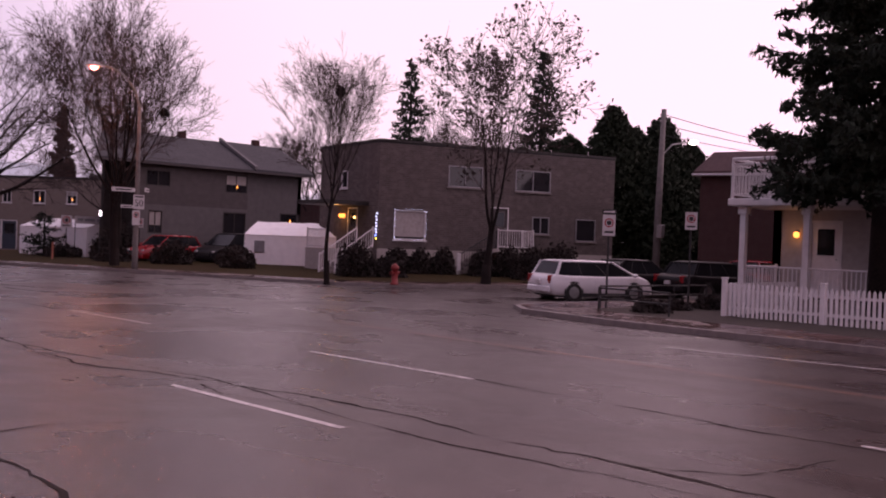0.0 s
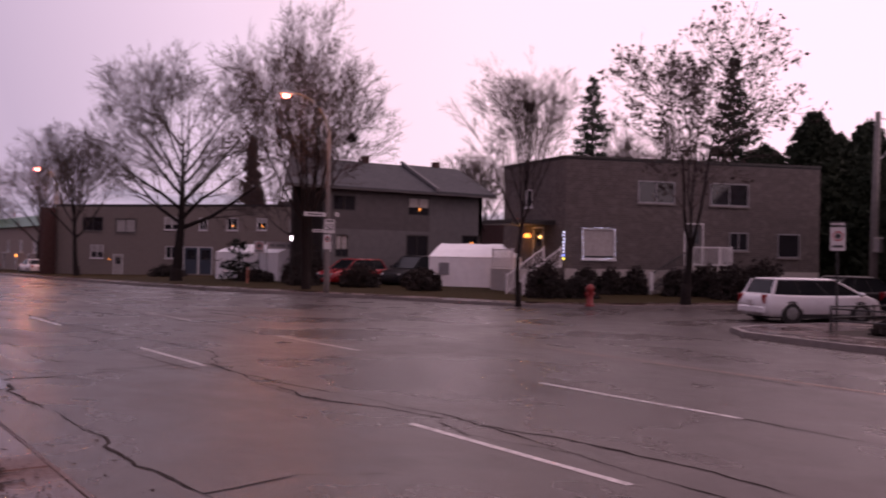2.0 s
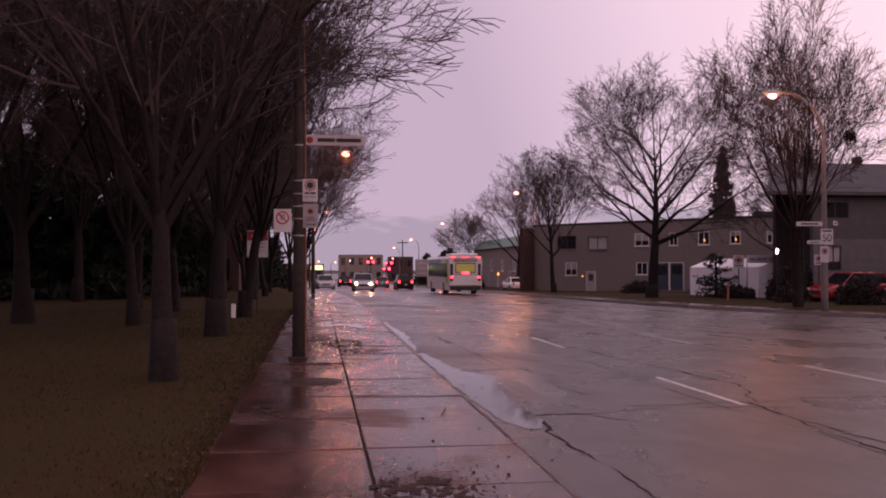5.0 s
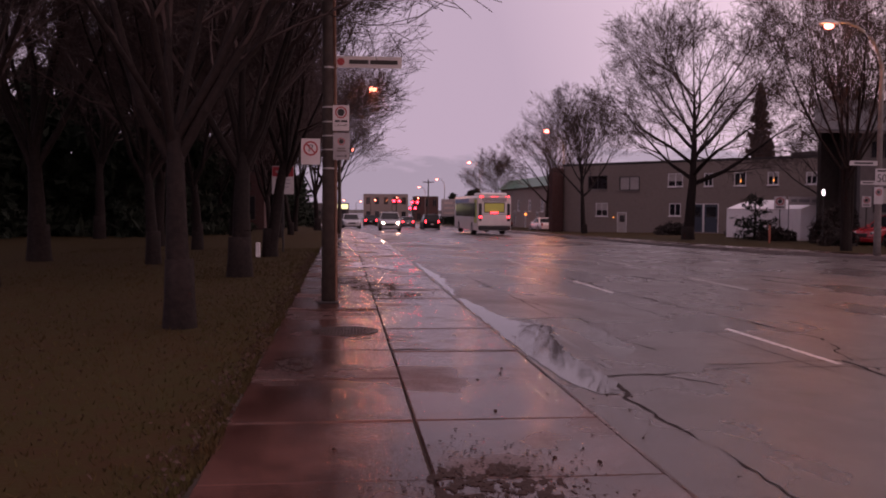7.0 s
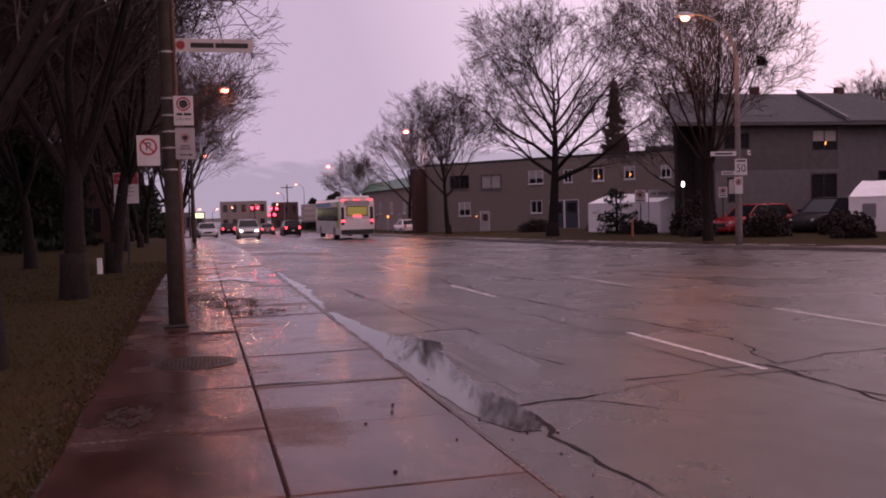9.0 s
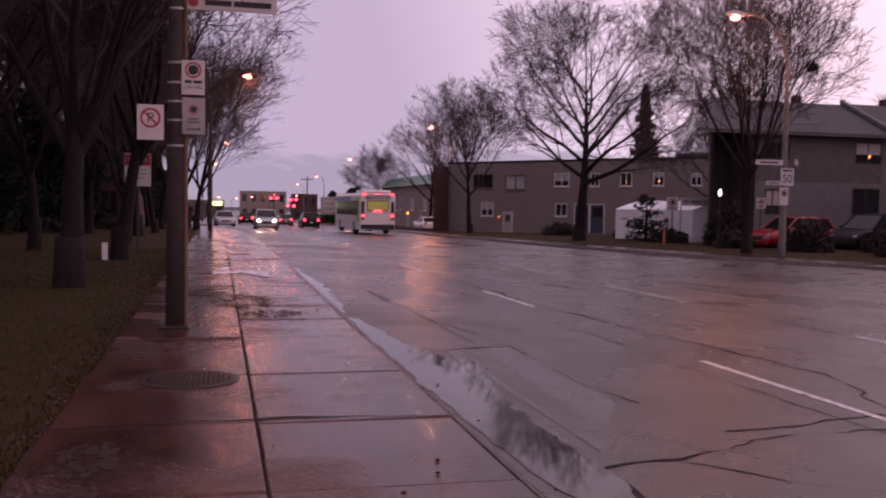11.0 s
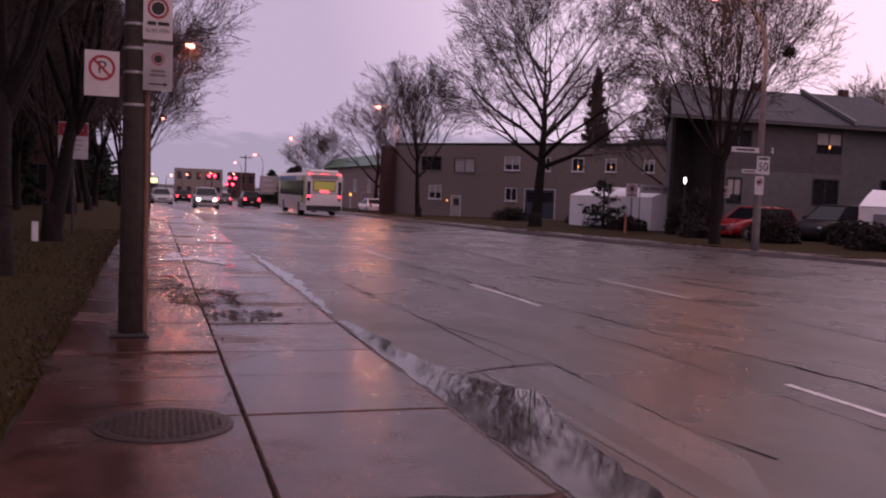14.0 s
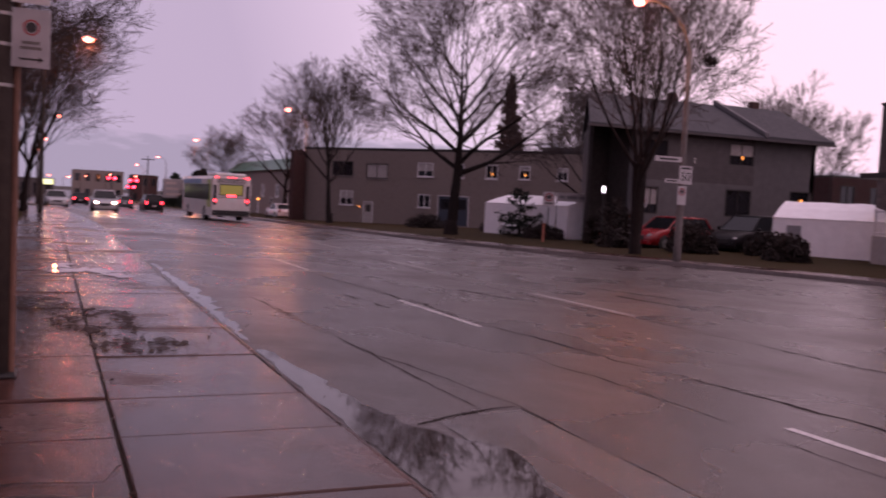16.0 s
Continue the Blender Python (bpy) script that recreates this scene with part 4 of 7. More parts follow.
def door(parent, m, s0, s1, z0, z1, material, name="door"):
    inv = parent.matrix_basis.inverted() @ m
    d = part(name, Shape().box(s0, 0.03, z0, s1, 0.10, z1, bevel=0.01), material, parent, m=inv)
    part("door_frame", Shape().box(s0 - 0.07, -0.02, z0, s0 - 0.002, 0.12, z1 + 0.07).box(s1 + 0.002, -0.02, z0, s1 + 0.07, 0.12, z1 + 0.07).box(s0 - 0.002, -0.02, z1 + 0.002, s1 + 0.002, 0.12, z1 + 0.07), M_WHITE_TRIM, d)
    part("handle", Shape().ball((s1 - 0.09, 0.0, (z0 + z1) / 2), 0.035), M_STEEL, d)
    part("glazing", Shape().box(s0 + 0.18, 0.022, z0 + (z1 - z0) * 0.55, s1 - 0.18, 0.029, z1 - 0.2), M_PANE, d)
    return d


def railing(parent, pts, h, material, gap=0.13, name="railing"):
    """A rail along pts (x, y, z): rails and end posts, with each thin baluster a part of it."""
    inv = parent.matrix_basis.inverted()
    thin = Shape().tube([(0, 0, 0.12), (0, 0, h)], 0.016, 6).mesh("baluster")
    thick = Shape().tube([(0, 0, 0), (0, 0, h + 0.08)], 0.045, 6).mesh("post")
    for me in (thin, thick):
        me.materials.append(material)
    ob = part(name, Shape().tube([(x, y, z + h) for x, y, z in pts], 0.03, 6), material, parent, m=inv)
    part("lower_rail", Shape().tube([(x, y, z + 0.12) for x, y, z in pts], 0.03, 6), material, ob)
    for p in pts:
        part("post", thick, None, ob, m=Matrix.Translation(p))
    for (x0, y0, z0), (x1, y1, z1) in zip(pts, pts[1:]):
        n = max(1, int(math.hypot(x1 - x0, y1 - y0) / gap))
        for i in range(1, n):
            u = i / n
            part("baluster", thin, None, ob, m=Matrix.Translation((x0 + (x1 - x0) * u, y0 + (y1 - y0) * u, z0 + (z1 - z0) * u)))
    return ob


# corner house: two storeys of brown-grey brick on a concrete base, flat roof
A, B_, C, D = (30.8, 34.4), (43.4, 29.3), (46.3, 36.4), (32.0, 40.6)
hz = -0.35
house = thing("corner_house", pose(37, 33, hz), "flat-roofed two-storey house of brown-grey brick", "house")
holes = [(3.68, 5.6, 4.18, 5.26), (7.5, 9.6, 4.16, 5.28), (0.84, 2.53, 1.42, 2.88), (6.2, 7.1, 1.15, 3.2), (8.57, 9.6, 1.96, 2.87), (11.23, 12.48, 1.66, 2.86)]
m, ob = wall(house, "wall", A, B_, 0.95, 6.15, M_BRICK_GREY, holes)
base_holes = [(8.63, 9.85, 0.0, 0.62)]
mb, ob = wall(house, "wall", A, B_, -0.6, 0.95, M_STUCCO, base_holes, t=0.34)
for h, mull in zip(holes[:2] + holes[4:], (1, 1, 1, 0)):
    window(house, m, *h, M_SIGN_BACK, mull)
window(house, mb, *base_holes[0], M_WHITE_TRIM, 1, sill=False)
big = window(house, m, *holes[2], M_WHITE_TRIM, 0, curtain=0.86)
# a string of small lights round the big window
garland = thing("light_string", m @ pose(0, 0, 0), "string of tiny white lights round a front window", "string lights")
s0, s1, z0, z1 = holes[2]
for k in range(34):
    u = k / 34 * 4
    e, w_ = int(u), u - int(u)
    p = [(s0 + (s1 - s0) * w_, z1), (s1, z1 - (z1 - z0) * w_), (s1 - (s1 - s0) * w_, z0), (s0, z0 + (z1 - z0) * w_)][e]
    part("bulb", Shape().ball((p[0] + random.uniform(-0.04, 0.04), -0.05, p[1] + random.uniform(-0.05, 0.05)), random.uniform(0.011, 0.024), 6, 4), M_FAIRY, garland)
part("cable", Shape().tube([(s0, -0.04, z0), (s0, -0.04, z1), (s1, -0.04, z1), (s1, -0.04, z0), (s0, -0.04, z0)], 0.008, 5), M_BLACK, garland)
neon = thing("light_column", m @ pose(-0.12, -0.12, 0), "tall string of white and coloured lights on a porch post", "string lights")
for k in range(9):
    part("bulb", Shape().ball((0.015 * (-1) ** k, 0, 1.42 + k * 0.155), 0.045, 8, 5), (glow("blue_light", (0.15, 0.25, 1.0), 4.0) if k == 1 else glow("yellow_light", (1.0, 0.85, 0.1), 4.0)) if k < 2 else M_FAIRY, neon)
part("cord", Shape().tube([(0, 0, 1.3), (0, 0, 2.8)], 0.012, 5), M_BLACK, neon)
door(house, m, *holes[3], M_SIDING_DARK)
h2 = [(2.4, 3.1, 4.0, 4.9), (3.3, 4.2, 0.9, 2.9)]
m2, ob = wall(house, "wall", D, A, -0.6, 6.15, M_BRICK_GREY, h2)
window(house, m2, *h2[0], M_WHITE_TRIM, 0)
door(house, m2, *h2[1], M_SIDING_DARK)
wall(house, "wall", B_, C, -0.6, 6.15, M_BRICK_GREY)
wall(house, "wall", C, D, -0.6, 6.15, M_BRICK_GREY)
inv = house.matrix_basis.inverted()
part("roof", Shape().prism([A, B_, C, D], 6.152, 6.24), M_BLACK, house, m=inv)
cop = Shape()
for p, q in ((A, B_), (B_, C), (C, D), (D, A)):
    a = math.atan2(q[1] - p[1], q[0] - p[0])
    cop.box(-0.03, -0.05, 6.245, math.hypot(q[0] - p[0], q[1] - p[1]) + 0.03, 0.34, 6.33, Matrix.Translation((p[0], p[1], 0)) @ Matrix.Rotation(a, 4, "Z"))
part("coping", cop, M_DARK_TRIM, house, m=inv)
# side landing with white rail
part("landing", Shape().box(5.6, -1.3, 0.95, 8.0, -0.02, 1.12), M_STUCCO, house, m=inv @ m)
def wp(mm, x, y, z):
    return tuple(mm @ Vector((x, y, z)))
railing(house, [wp(m, 6.0, -1.2, 1.12), wp(m, 8.0, -1.2, 1.12), wp(m, 8.0, -0.05, 1.12)], 0.95, M_WHITE_TRIM)
st = Shape()
for k in range(6):
    st.box(5.6 - 0.3 * (k + 1), -1.3, 0.95 - 0.19 * (k + 1), 5.6 - 0.3 * k, -0.15, 1.12 - 0.19 * (k + 1))
part("steps", st, M_KERB, house, m=inv @ m)
railing(house, [wp(m, 5.9, -1.25, 1.1), wp(m, 3.9, -1.25, -0.1)], 0.9, M_DARK_STEEL)
part("newel_panel", Shape().box(3.75, -1.30, -0.3, 3.95, -1.24, 0.85, bevel=0.02), M_WHITE_TRIM, house, m=inv @ m)
part("porch", Shape().box(2.9, -2.2, -0.5, 5.2, -0.02, 0.85), M_STUCCO, house, m=inv @ m2)
part("porch_roof", Shape().box(2.2, -2.4, 3.05, 5.4, -0.02, 3.25), M_DARK_TRIM, house, m=inv @ m2)
railing(house, [wp(m2, 2.9, -2.1, 0.85), wp(m2, 5.0, -2.1, 0.85)], 0.95, M_WHITE_TRIM)
for k in range(2):
    lamp = thing("porch_lamp", m2 @ pose(2.75 + 0.28 * k, -0.16, 2.55), "small brass porch lamp glowing warm orange", "wall lamp", "porch lamps")
    part("bulb", Shape().ball((0, 0, 0), 0.11, 10, 6), M_BULB, lamp)
    part("bracket", Shape().box(-0.03, 0.0, 0.10, 0.03, 0.158, 0.15), M_DARK_STEEL, lamp)
ps = thing("porch_stair", pose(27.6, 34.0, -0.3), "white-railed outdoor stair beside the tent", "stair")
inv2 = ps.matrix_basis.inverted()
st = Shape()
for k in range(7):
    st.box(29.6 - 0.30 * (k + 1), 33.4, -0.4, 29.6 - 0.30 * k, 34.5, 1.0 - 0.19 * k)
part("steps", st, M_KERB, ps, m=inv2)
railing(ps, [(29.6, 33.35, 1.0), (27.4, 33.35, -0.3)], 0.9, M_WHITE_TRIM)
railing(ps, [(29.6, 34.55, 1.0), (27.4, 34.55, -0.3)], 0.9, M_WHITE_TRIM)

# grey sided house with a shingled gable roof
gz = -0.45
gh = thing("grey_house", pose(30, 53, gz), "two-storey grey sided house with a wet shingle roof", "house")
inv = gh.matrix_basis.inverted()
holes = [(5.7, 7.25, 3.9, 5.0), (5.6, 7.2, 1.30, 2.68), (0.7, 1.55, 1.27, 2.56), (0.5, 2.0, 4.0, 4.9)]
m, ob = wall(gh, "wall", (25.9, 49.5), (33.2, 49.5), -0.7, 5.5, M_SIDING, holes)
for k, h in enumerate(holes):
    window(gh, m, *h, M_DARK_TRIM, 1, sill=False, curtain=(0.5, 0.0, 0.6, 0.0)[k], lamp=(k == 0))
# horizontal cladding boards
for k in range(38):
    z = -0.6 + k * 0.16
    s = Shape()
    cuts = [(0.0, 7.3)]
    for h in holes:
        if h[2] - 0.02 < z + 0.08 < h[3] + 0.02:
            cuts = [q for p in cuts for q in ((p[0], min(p[1], h[0] - 0.01)), (max(p[0], h[1] + 0.01), p[1])) if q[1] - q[0] > 0.05]
    for p in cuts:
        s.loft([[(p[0], -0.022, z), (p[0], -0.003, z), (p[0], -0.003, z + 0.155), (p[0], -0.008, z + 0.155)], [(p[1], -0.022, z), (p[1], -0.003, z), (p[1], -0.003, z + 0.155), (p[1], -0.008, z + 0.155)]])
    part("plank", s, M_SIDING if z < 2.85 else M_SIDING_UPPER, ob)
holes = [(2.7, 4.2, 2.05, 2.8)]
m3, ob = wall(gh, "wall", (33.2, 49.8), (37.5, 49.8), -0.7, 5.5, M_SIDING, holes)
window(gh, m3, *holes[0], M_DARK_TRIM, 0, sill=False, lamp=True)
# side, back and gable walls take a darker siding colour than the front
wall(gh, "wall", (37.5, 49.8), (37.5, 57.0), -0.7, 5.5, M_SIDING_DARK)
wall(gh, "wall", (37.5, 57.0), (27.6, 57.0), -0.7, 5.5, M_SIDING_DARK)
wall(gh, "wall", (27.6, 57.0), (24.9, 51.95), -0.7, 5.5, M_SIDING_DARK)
# recessed entrance under the eaves, its boards much darker than the siding
M_ENTRANCE = mat("dark_entrance_boards", (0.030, 0.022, 0.020), (0.019, 0.014, 0.013), scale=5, rough=0.8, bump=0.4, bscale=14)
wall(gh, "wall", (24.9, 51.6), (25.9, 51.6), -0.7, 5.5, M_ENTRANCE)
wall(gh, "wall", (25.9, 51.6), (25.9, 49.81), -0.7, 5.5, M_ENTRANCE)
for x0, x1, skew, lift in ((23.1, 33.35, 0.55, 0.0), (33.45, 38.0, 0.0, 0.06)):
    s = Shape()
    prof = [(49.0, 5.38), (53.3, 7.35), (57.6, 5.38), (57.6, 5.22), (53.3, 7.17), (49.0, 5.22)]
    s.loft([[(x0 + skew * (y - 49.0), y, z + lift) for y, z in prof], [(x1, y, z + lift) for y, z in prof]])
    part("roof", s, M_ROOF, gh, m=inv)
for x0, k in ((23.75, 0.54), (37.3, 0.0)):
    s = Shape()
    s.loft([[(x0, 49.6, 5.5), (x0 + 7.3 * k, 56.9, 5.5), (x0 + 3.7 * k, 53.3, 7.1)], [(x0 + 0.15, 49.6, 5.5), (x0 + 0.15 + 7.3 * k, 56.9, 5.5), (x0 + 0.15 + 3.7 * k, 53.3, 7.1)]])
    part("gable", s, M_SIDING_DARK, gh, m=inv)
part("gutter", Shape().box(23.0, 48.94, 5.20, 38.0, 49.06, 5.30), M_SIDING_DARK, gh, m=inv)
part("parapet", Shape().loft([[(33.35, 48.98, 5.40), (33.35, 53.3, 7.40), (33.35, 53.3, 7.62), (33.35, 48.98, 5.62)], [(33.55, 48.98, 5.40), (33.55, 53.3, 7.40), (33.55, 53.3, 7.62), (33.55, 48.98, 5.62)]]), M_SIDING, gh, m=inv)
for x in (30.5, 36.0):
    part("chimney", Shape().box(x, 53.2, 7.2, x + 0.45, 53.6, 7.75, bevel=0.02), M_BRICK_RED, gh, m=inv)
lamp = thing("post_lamp", pose(21.95, 45.6, -0.35), "glowing white globe lamp on a thin post", "lamp")
part("globe", Shape().ball((0, 0, 2.55), 0.065, 10, 6, 2.2), M_BULB_WHITE, lamp)
part("post", Shape().tube([(0, 0, -0.2), (0, 0, 2.36)], 0.03, 8), M_DARK_STEEL, lamp)

# long tan brick row with a flat roof
P0, P1 = (20.0, 90.4), (35.8, 69.6)
rh = thing("row_house", pose(30, 85, -0.9), "long flat-roofed row house of pale tan brick", "house")
inv = rh.matrix_basis.inverted()
o = 3.0
wins = [(0.86, 2.19, 0.68, 1.87), (-0.07, 2.1, 3.11, 4.32), (3.44, 5.57, 2.97, 4.19), (8.45, 9.9, 3.25, 4.35), (8.61, 9.74, 0.79, 1.83), (14.6, 15.63, 3.26, 4.31), (17.45, 18.35, 3.29, 4.28), (20.54, 21.39, 3.3, 4.22), (11.9, 12.7, 3.25, 4.3)]
holes = [(a + o, c + o, z0, z1) for a, c, z0, z1 in wins] + [(3.3 + o, 4.2 + o, -0.75, 0.98), (10.5 + o, 13.2 + o, -0.5, 1.76)]
m, ob = wall(rh, "wall", P0, P1, -1.8, 5.25, M_BRICK_TAN, holes)
for k, h in enumerate(holes[:9]):
    window(rh, m, *h, M_WHITE_TRIM if k not in (1, 2) else M_DARK_TRIM, 1, curtain=(0.5, 0, 0.9, 0.55, 0, 0, 0.3, 0.3, 0)[k], lamp=k in (5, 6))
door(rh, m, 3.3 + o, 4.2 + o, -0.75, 0.98, M_STUCCO)
M_BLUE_DOOR = mat("dark_blue_door", (0.035, 0.048, 0.070), (0.028, 0.036, 0.055), scale=4, rough=0.5)
door(rh, m, 10.5 + o, 11.8 + o, -0.5, 1.76, M_BLUE_DOOR)
door(rh, m, 11.95 + o, 13.2 + o, -0.5, 1.76, M_BLUE_DOOR)
n = ((P1[1] - P0[1]) * -1, P1[0] - P0[0])
k = 9.0 / math.hypot(*n)
P2, P3 = (P1[0] + n[0] * k, P1[1] + n[1] * k), (P0[0] + n[0] * k, P0[1] + n[1] * k)
wall(rh, "wall", P1, P2, -1.8, 5.25, M_BRICK_TAN)
wall(rh, "wall", P2, P3, -1.8, 5.25, M_BRICK_TAN)
wall(rh, "wall", P3, P0, -1.8, 5.25, M_BRICK_TAN)
part("roof", Shape().prism([P0, P1, P2, P3], 5.252, 5.33), M_BLACK, rh, m=inv)
part("coping", Shape().box(-0.05, -0.06, 5.335, 26.2, 0.3, 5.45), M_DARK_TRIM, rh, m=inv @ m)
part("brick_pier", Shape().box(-0.35, -1.6, -1.8, 0.05, -0.005, 5.0).box(-0.35, -1.65, 5.0, 0.05, -0.005, 5.1), M_BRICK_RED, rh, m=inv @ m)
part("penthouse", Shape().box(21.0, 2.5, 5.335, 24.5, 5.0, 5.9), M_SIDING_DARK, rh, m=inv @ m)
# added glowing ball and bracket in place of the pale door's lit pane
lamp = thing("porch_lamp", m @ pose(2.9 + o, -0.12, 0.6), "small warm ball standing in for the lit pane of a pale door", "wall lamp", "porch lamps")
part("bulb", Shape().ball((0, 0, 0), 0.055, 10, 6), M_BULB, lamp)
part("bracket", Shape().box(-0.03, 0.0, 0.08, 0.03, 0.118, 0.12), M_DARK_STEEL, lamp)

# house with a green metal roof
gr = thing("green_roof_house", pose(28, 125, -1.6), "long brick house under a bright green metal roof", "house")
inv = gr.matrix_basis.inverted()
q0, q1, q2, q3 = (23.5, 150), (24.6, 103), (33, 103), (33, 150)
holes = [(6 + 7.5 * k, 7.6 + 7.5 * k, 0.9, 2.4) for k in range(5)] + [(3.5 + 7.5 * k, 4.5 + 7.5 * k, -1.2, 0.8) for k in range(5)]
m, ob = wall(gr, "wall", q0, q1, -2.6, 4.1, M_BRICK_TAN, holes)
for k, h in enumerate(holes):
    if k < 5:
        window(gr, m, *h, M_WHITE_TRIM, 1)
    else:
        door(gr, m, *h, M_DARK_TRIM)
wall(gr, "wall", q1, q2, -2.6, 4.1, M_BRICK_TAN)
wall(gr, "wall", q2, q3, -2.6, 4.1, M_BRICK_TAN)
wall(gr, "wall", q3, q0, -2.6, 4.1, M_BRICK_TAN)
part("roof", Shape().loft([[(23.0, 150.6, 4.1), (24.1, 102.4, 4.1), (33.5, 102.4, 4.1), (33.5, 150.6, 4.1)], [(24.5, 149, 5.5), (25.6, 104, 5.5), (32, 104, 5.5), (32, 149, 5.5)]]), M_ROOF_GREEN, gr, m=inv)
lamp = thing("porch_lamp", pose(23.4, 128, 0.5), "small warm lamp before the green roofed house", "wall lamp", "porch lamps")
part("bulb", Shape().ball((0, 0, 0), 0.16, 10, 6), M_BULB, lamp)
part("post", Shape().tube([(0, 0, -2.1), (0, 0, -0.1)], 0.06, 8), M_WHITE_TRIM, lamp)

# dark red brick house on the side street, with an upper balcony
br = thing("brick_house", pose(44, 20, -0.4), "dark red brick house with a shingled mansard roof", "house")
inv = br.matrix_basis.inverted()
b0, b1, b2, b3 = (39.5, 21.9), (41.2, 14.0), (52, 16), (50, 24.5)
m, ob = wall(br, "wall", b3, b0, -0.7, 5.0, M_BRICK_RED)
ma, ob = wall(br, "wall", b0, b1, -0.7, 5.0, M_BRICK_RED)
wall(br, "wall", b1, b2, -0.7, 5.0, M_BRICK_RED)
wall(br, "wall", b2, b3, -0.7, 5.0, M_BRICK_RED)
ins = lambda p, k: (p[0] + (45.6 - p[0]) * k, p[1] + (19 - p[1]) * k)
part("roof", Shape().loft([[(*ins(p, -0.06), 4.9) for p in (b0, b1, b2, b3)], [(*ins(p, -0.06), 5.05) for p in (b0, b1, b2, b3)], [(*ins(p, 0.10), 6.0) for p in (b0, b1, b2, b3)]]), M_ROOF_RED, br, m=inv)
part("eaves_trim", Shape().loft([[(*ins(p, -0.075), 4.86) for p in (b0, b1, b2, b3)], [(*ins(p, -0.075), 4.95) for p in (b0, b1, b2, b3)]]), M_WHITE_TRIM, br, m=inv)

# pale porch house at the corner, with a two-storey veranda
ph = thing("porch_house", pose(31, 9, -0.4), "pale stucco house with a white-railed veranda", "house")
inv = ph.matrix_basis.inverted()
c0, c1, c2, c3 = (30.3, 14.0), (30.3, 2.0), (38, 2.0), (38, 14.0)
holes = [(1.3, 2.2, 0.15, 2.45), (3.6, 4.9, 0.6, 2.5), (1.3, 2.6, 3.4, 4.6)]
m, ob = wall(ph, "wall", c0, c1, -0.7, 5.0, M_STUCCO, holes)
door(ph, m, *holes[0], M_WHITE_TRIM)
window(ph, m, *holes[1], M_DARK_TRIM)
window(ph, m, *holes[2], M_WHITE_TRIM, curtain=0.8)
wall(ph, "wall", c1, c2, -0.7, 5.0, M_STUCCO)
wall(ph, "wall", c2, c3, -0.7, 5.0, M_STUCCO)
wall(ph, "wall", c3, c0, -0.7, 5.0, M_BRICK_RED)
part("roof", Shape().prism([(30, 14.2), (30, 1.8), (38.2, 1.8), (38.2, 14.2)], 5.002, 5.15), M_DARK_TRIM, ph, m=inv)
part("veranda_floor", Shape().box(27.7, 2.2, -0.5, 30.28, 14.0, 0.1), M_KERB, ph, m=inv)
part("balcony_floor", Shape().box(27.5, 2.2, 2.85, 30.28, 14.2, 3.08, bevel=0.03), M_WHITE_TRIM, ph, m=inv)
for y in (13.8, 11.8, 9.0, 6.0):
    part("porch_column", Shape().box(27.75, y - 0.09, 0.1, 27.93, y + 0.09, 2.6).box(27.70, y - 0.14, 2.602, 27.98, y + 0.14, 2.848), M_WHITE_TRIM, ph, m=inv)
railing(ph, [(27.84, 13.8, 0.1), (27.84, 11.8, 0.1), (27.84, 9.0, 0.1), (27.84, 6.0, 0.1)], 0.9, M_WHITE_TRIM)
railing(ph, [(27.84, 13.8, 0.1), (30.2, 13.8, 0.1)], 0.9, M_WHITE_TRIM)
railing(ph, [(30.2, 14.1, 3.08), (27.6, 14.1, 3.08), (27.6, 9.0, 3.08), (27.6, 4.0, 3.08)], 1.05, M_WHITE_TRIM, gap=0.11)
part("balcony_frame", Shape().tube([(27.6, 14.1, 3.1), (27.6, 14.1, 4.3), (30.2, 14.1, 4.3)], 0.05, 6).tube([(27.6, 14.1, 4.3), (27.6, 4.0, 4.3)], 0.05, 6), M_WHITE_TRIM, ph, m=inv)
lamp = thing("porch_lamp", m @ pose(0.85, -0.14, 2.05), "small lantern glowing orange beside a veranda door", "wall lamp", "porch lamps")
part("bulb", Shape().ball((0, 0, 0), 0.10, 10, 6), M_BULB, lamp)
part("bracket", Shape().box(-0.03, 0.0, 0.09, 0.03, 0.138, 0.13), M_DARK_STEEL, lamp)

def porch_light(m, energy):
    lt = bpy.data.lights.new("porch_light", "POINT")
    lt.energy, lt.color, lt.shadow_soft_size = energy, (1.0, 0.50, 0.16), 0.08
    ob = new("light", lt)
    ob.matrix_basis = m


porch_light(m @ pose(0.85, -0.42, 2.0), 2)
porch_light(m2 @ pose(2.9, -0.55, 2.5), 12)

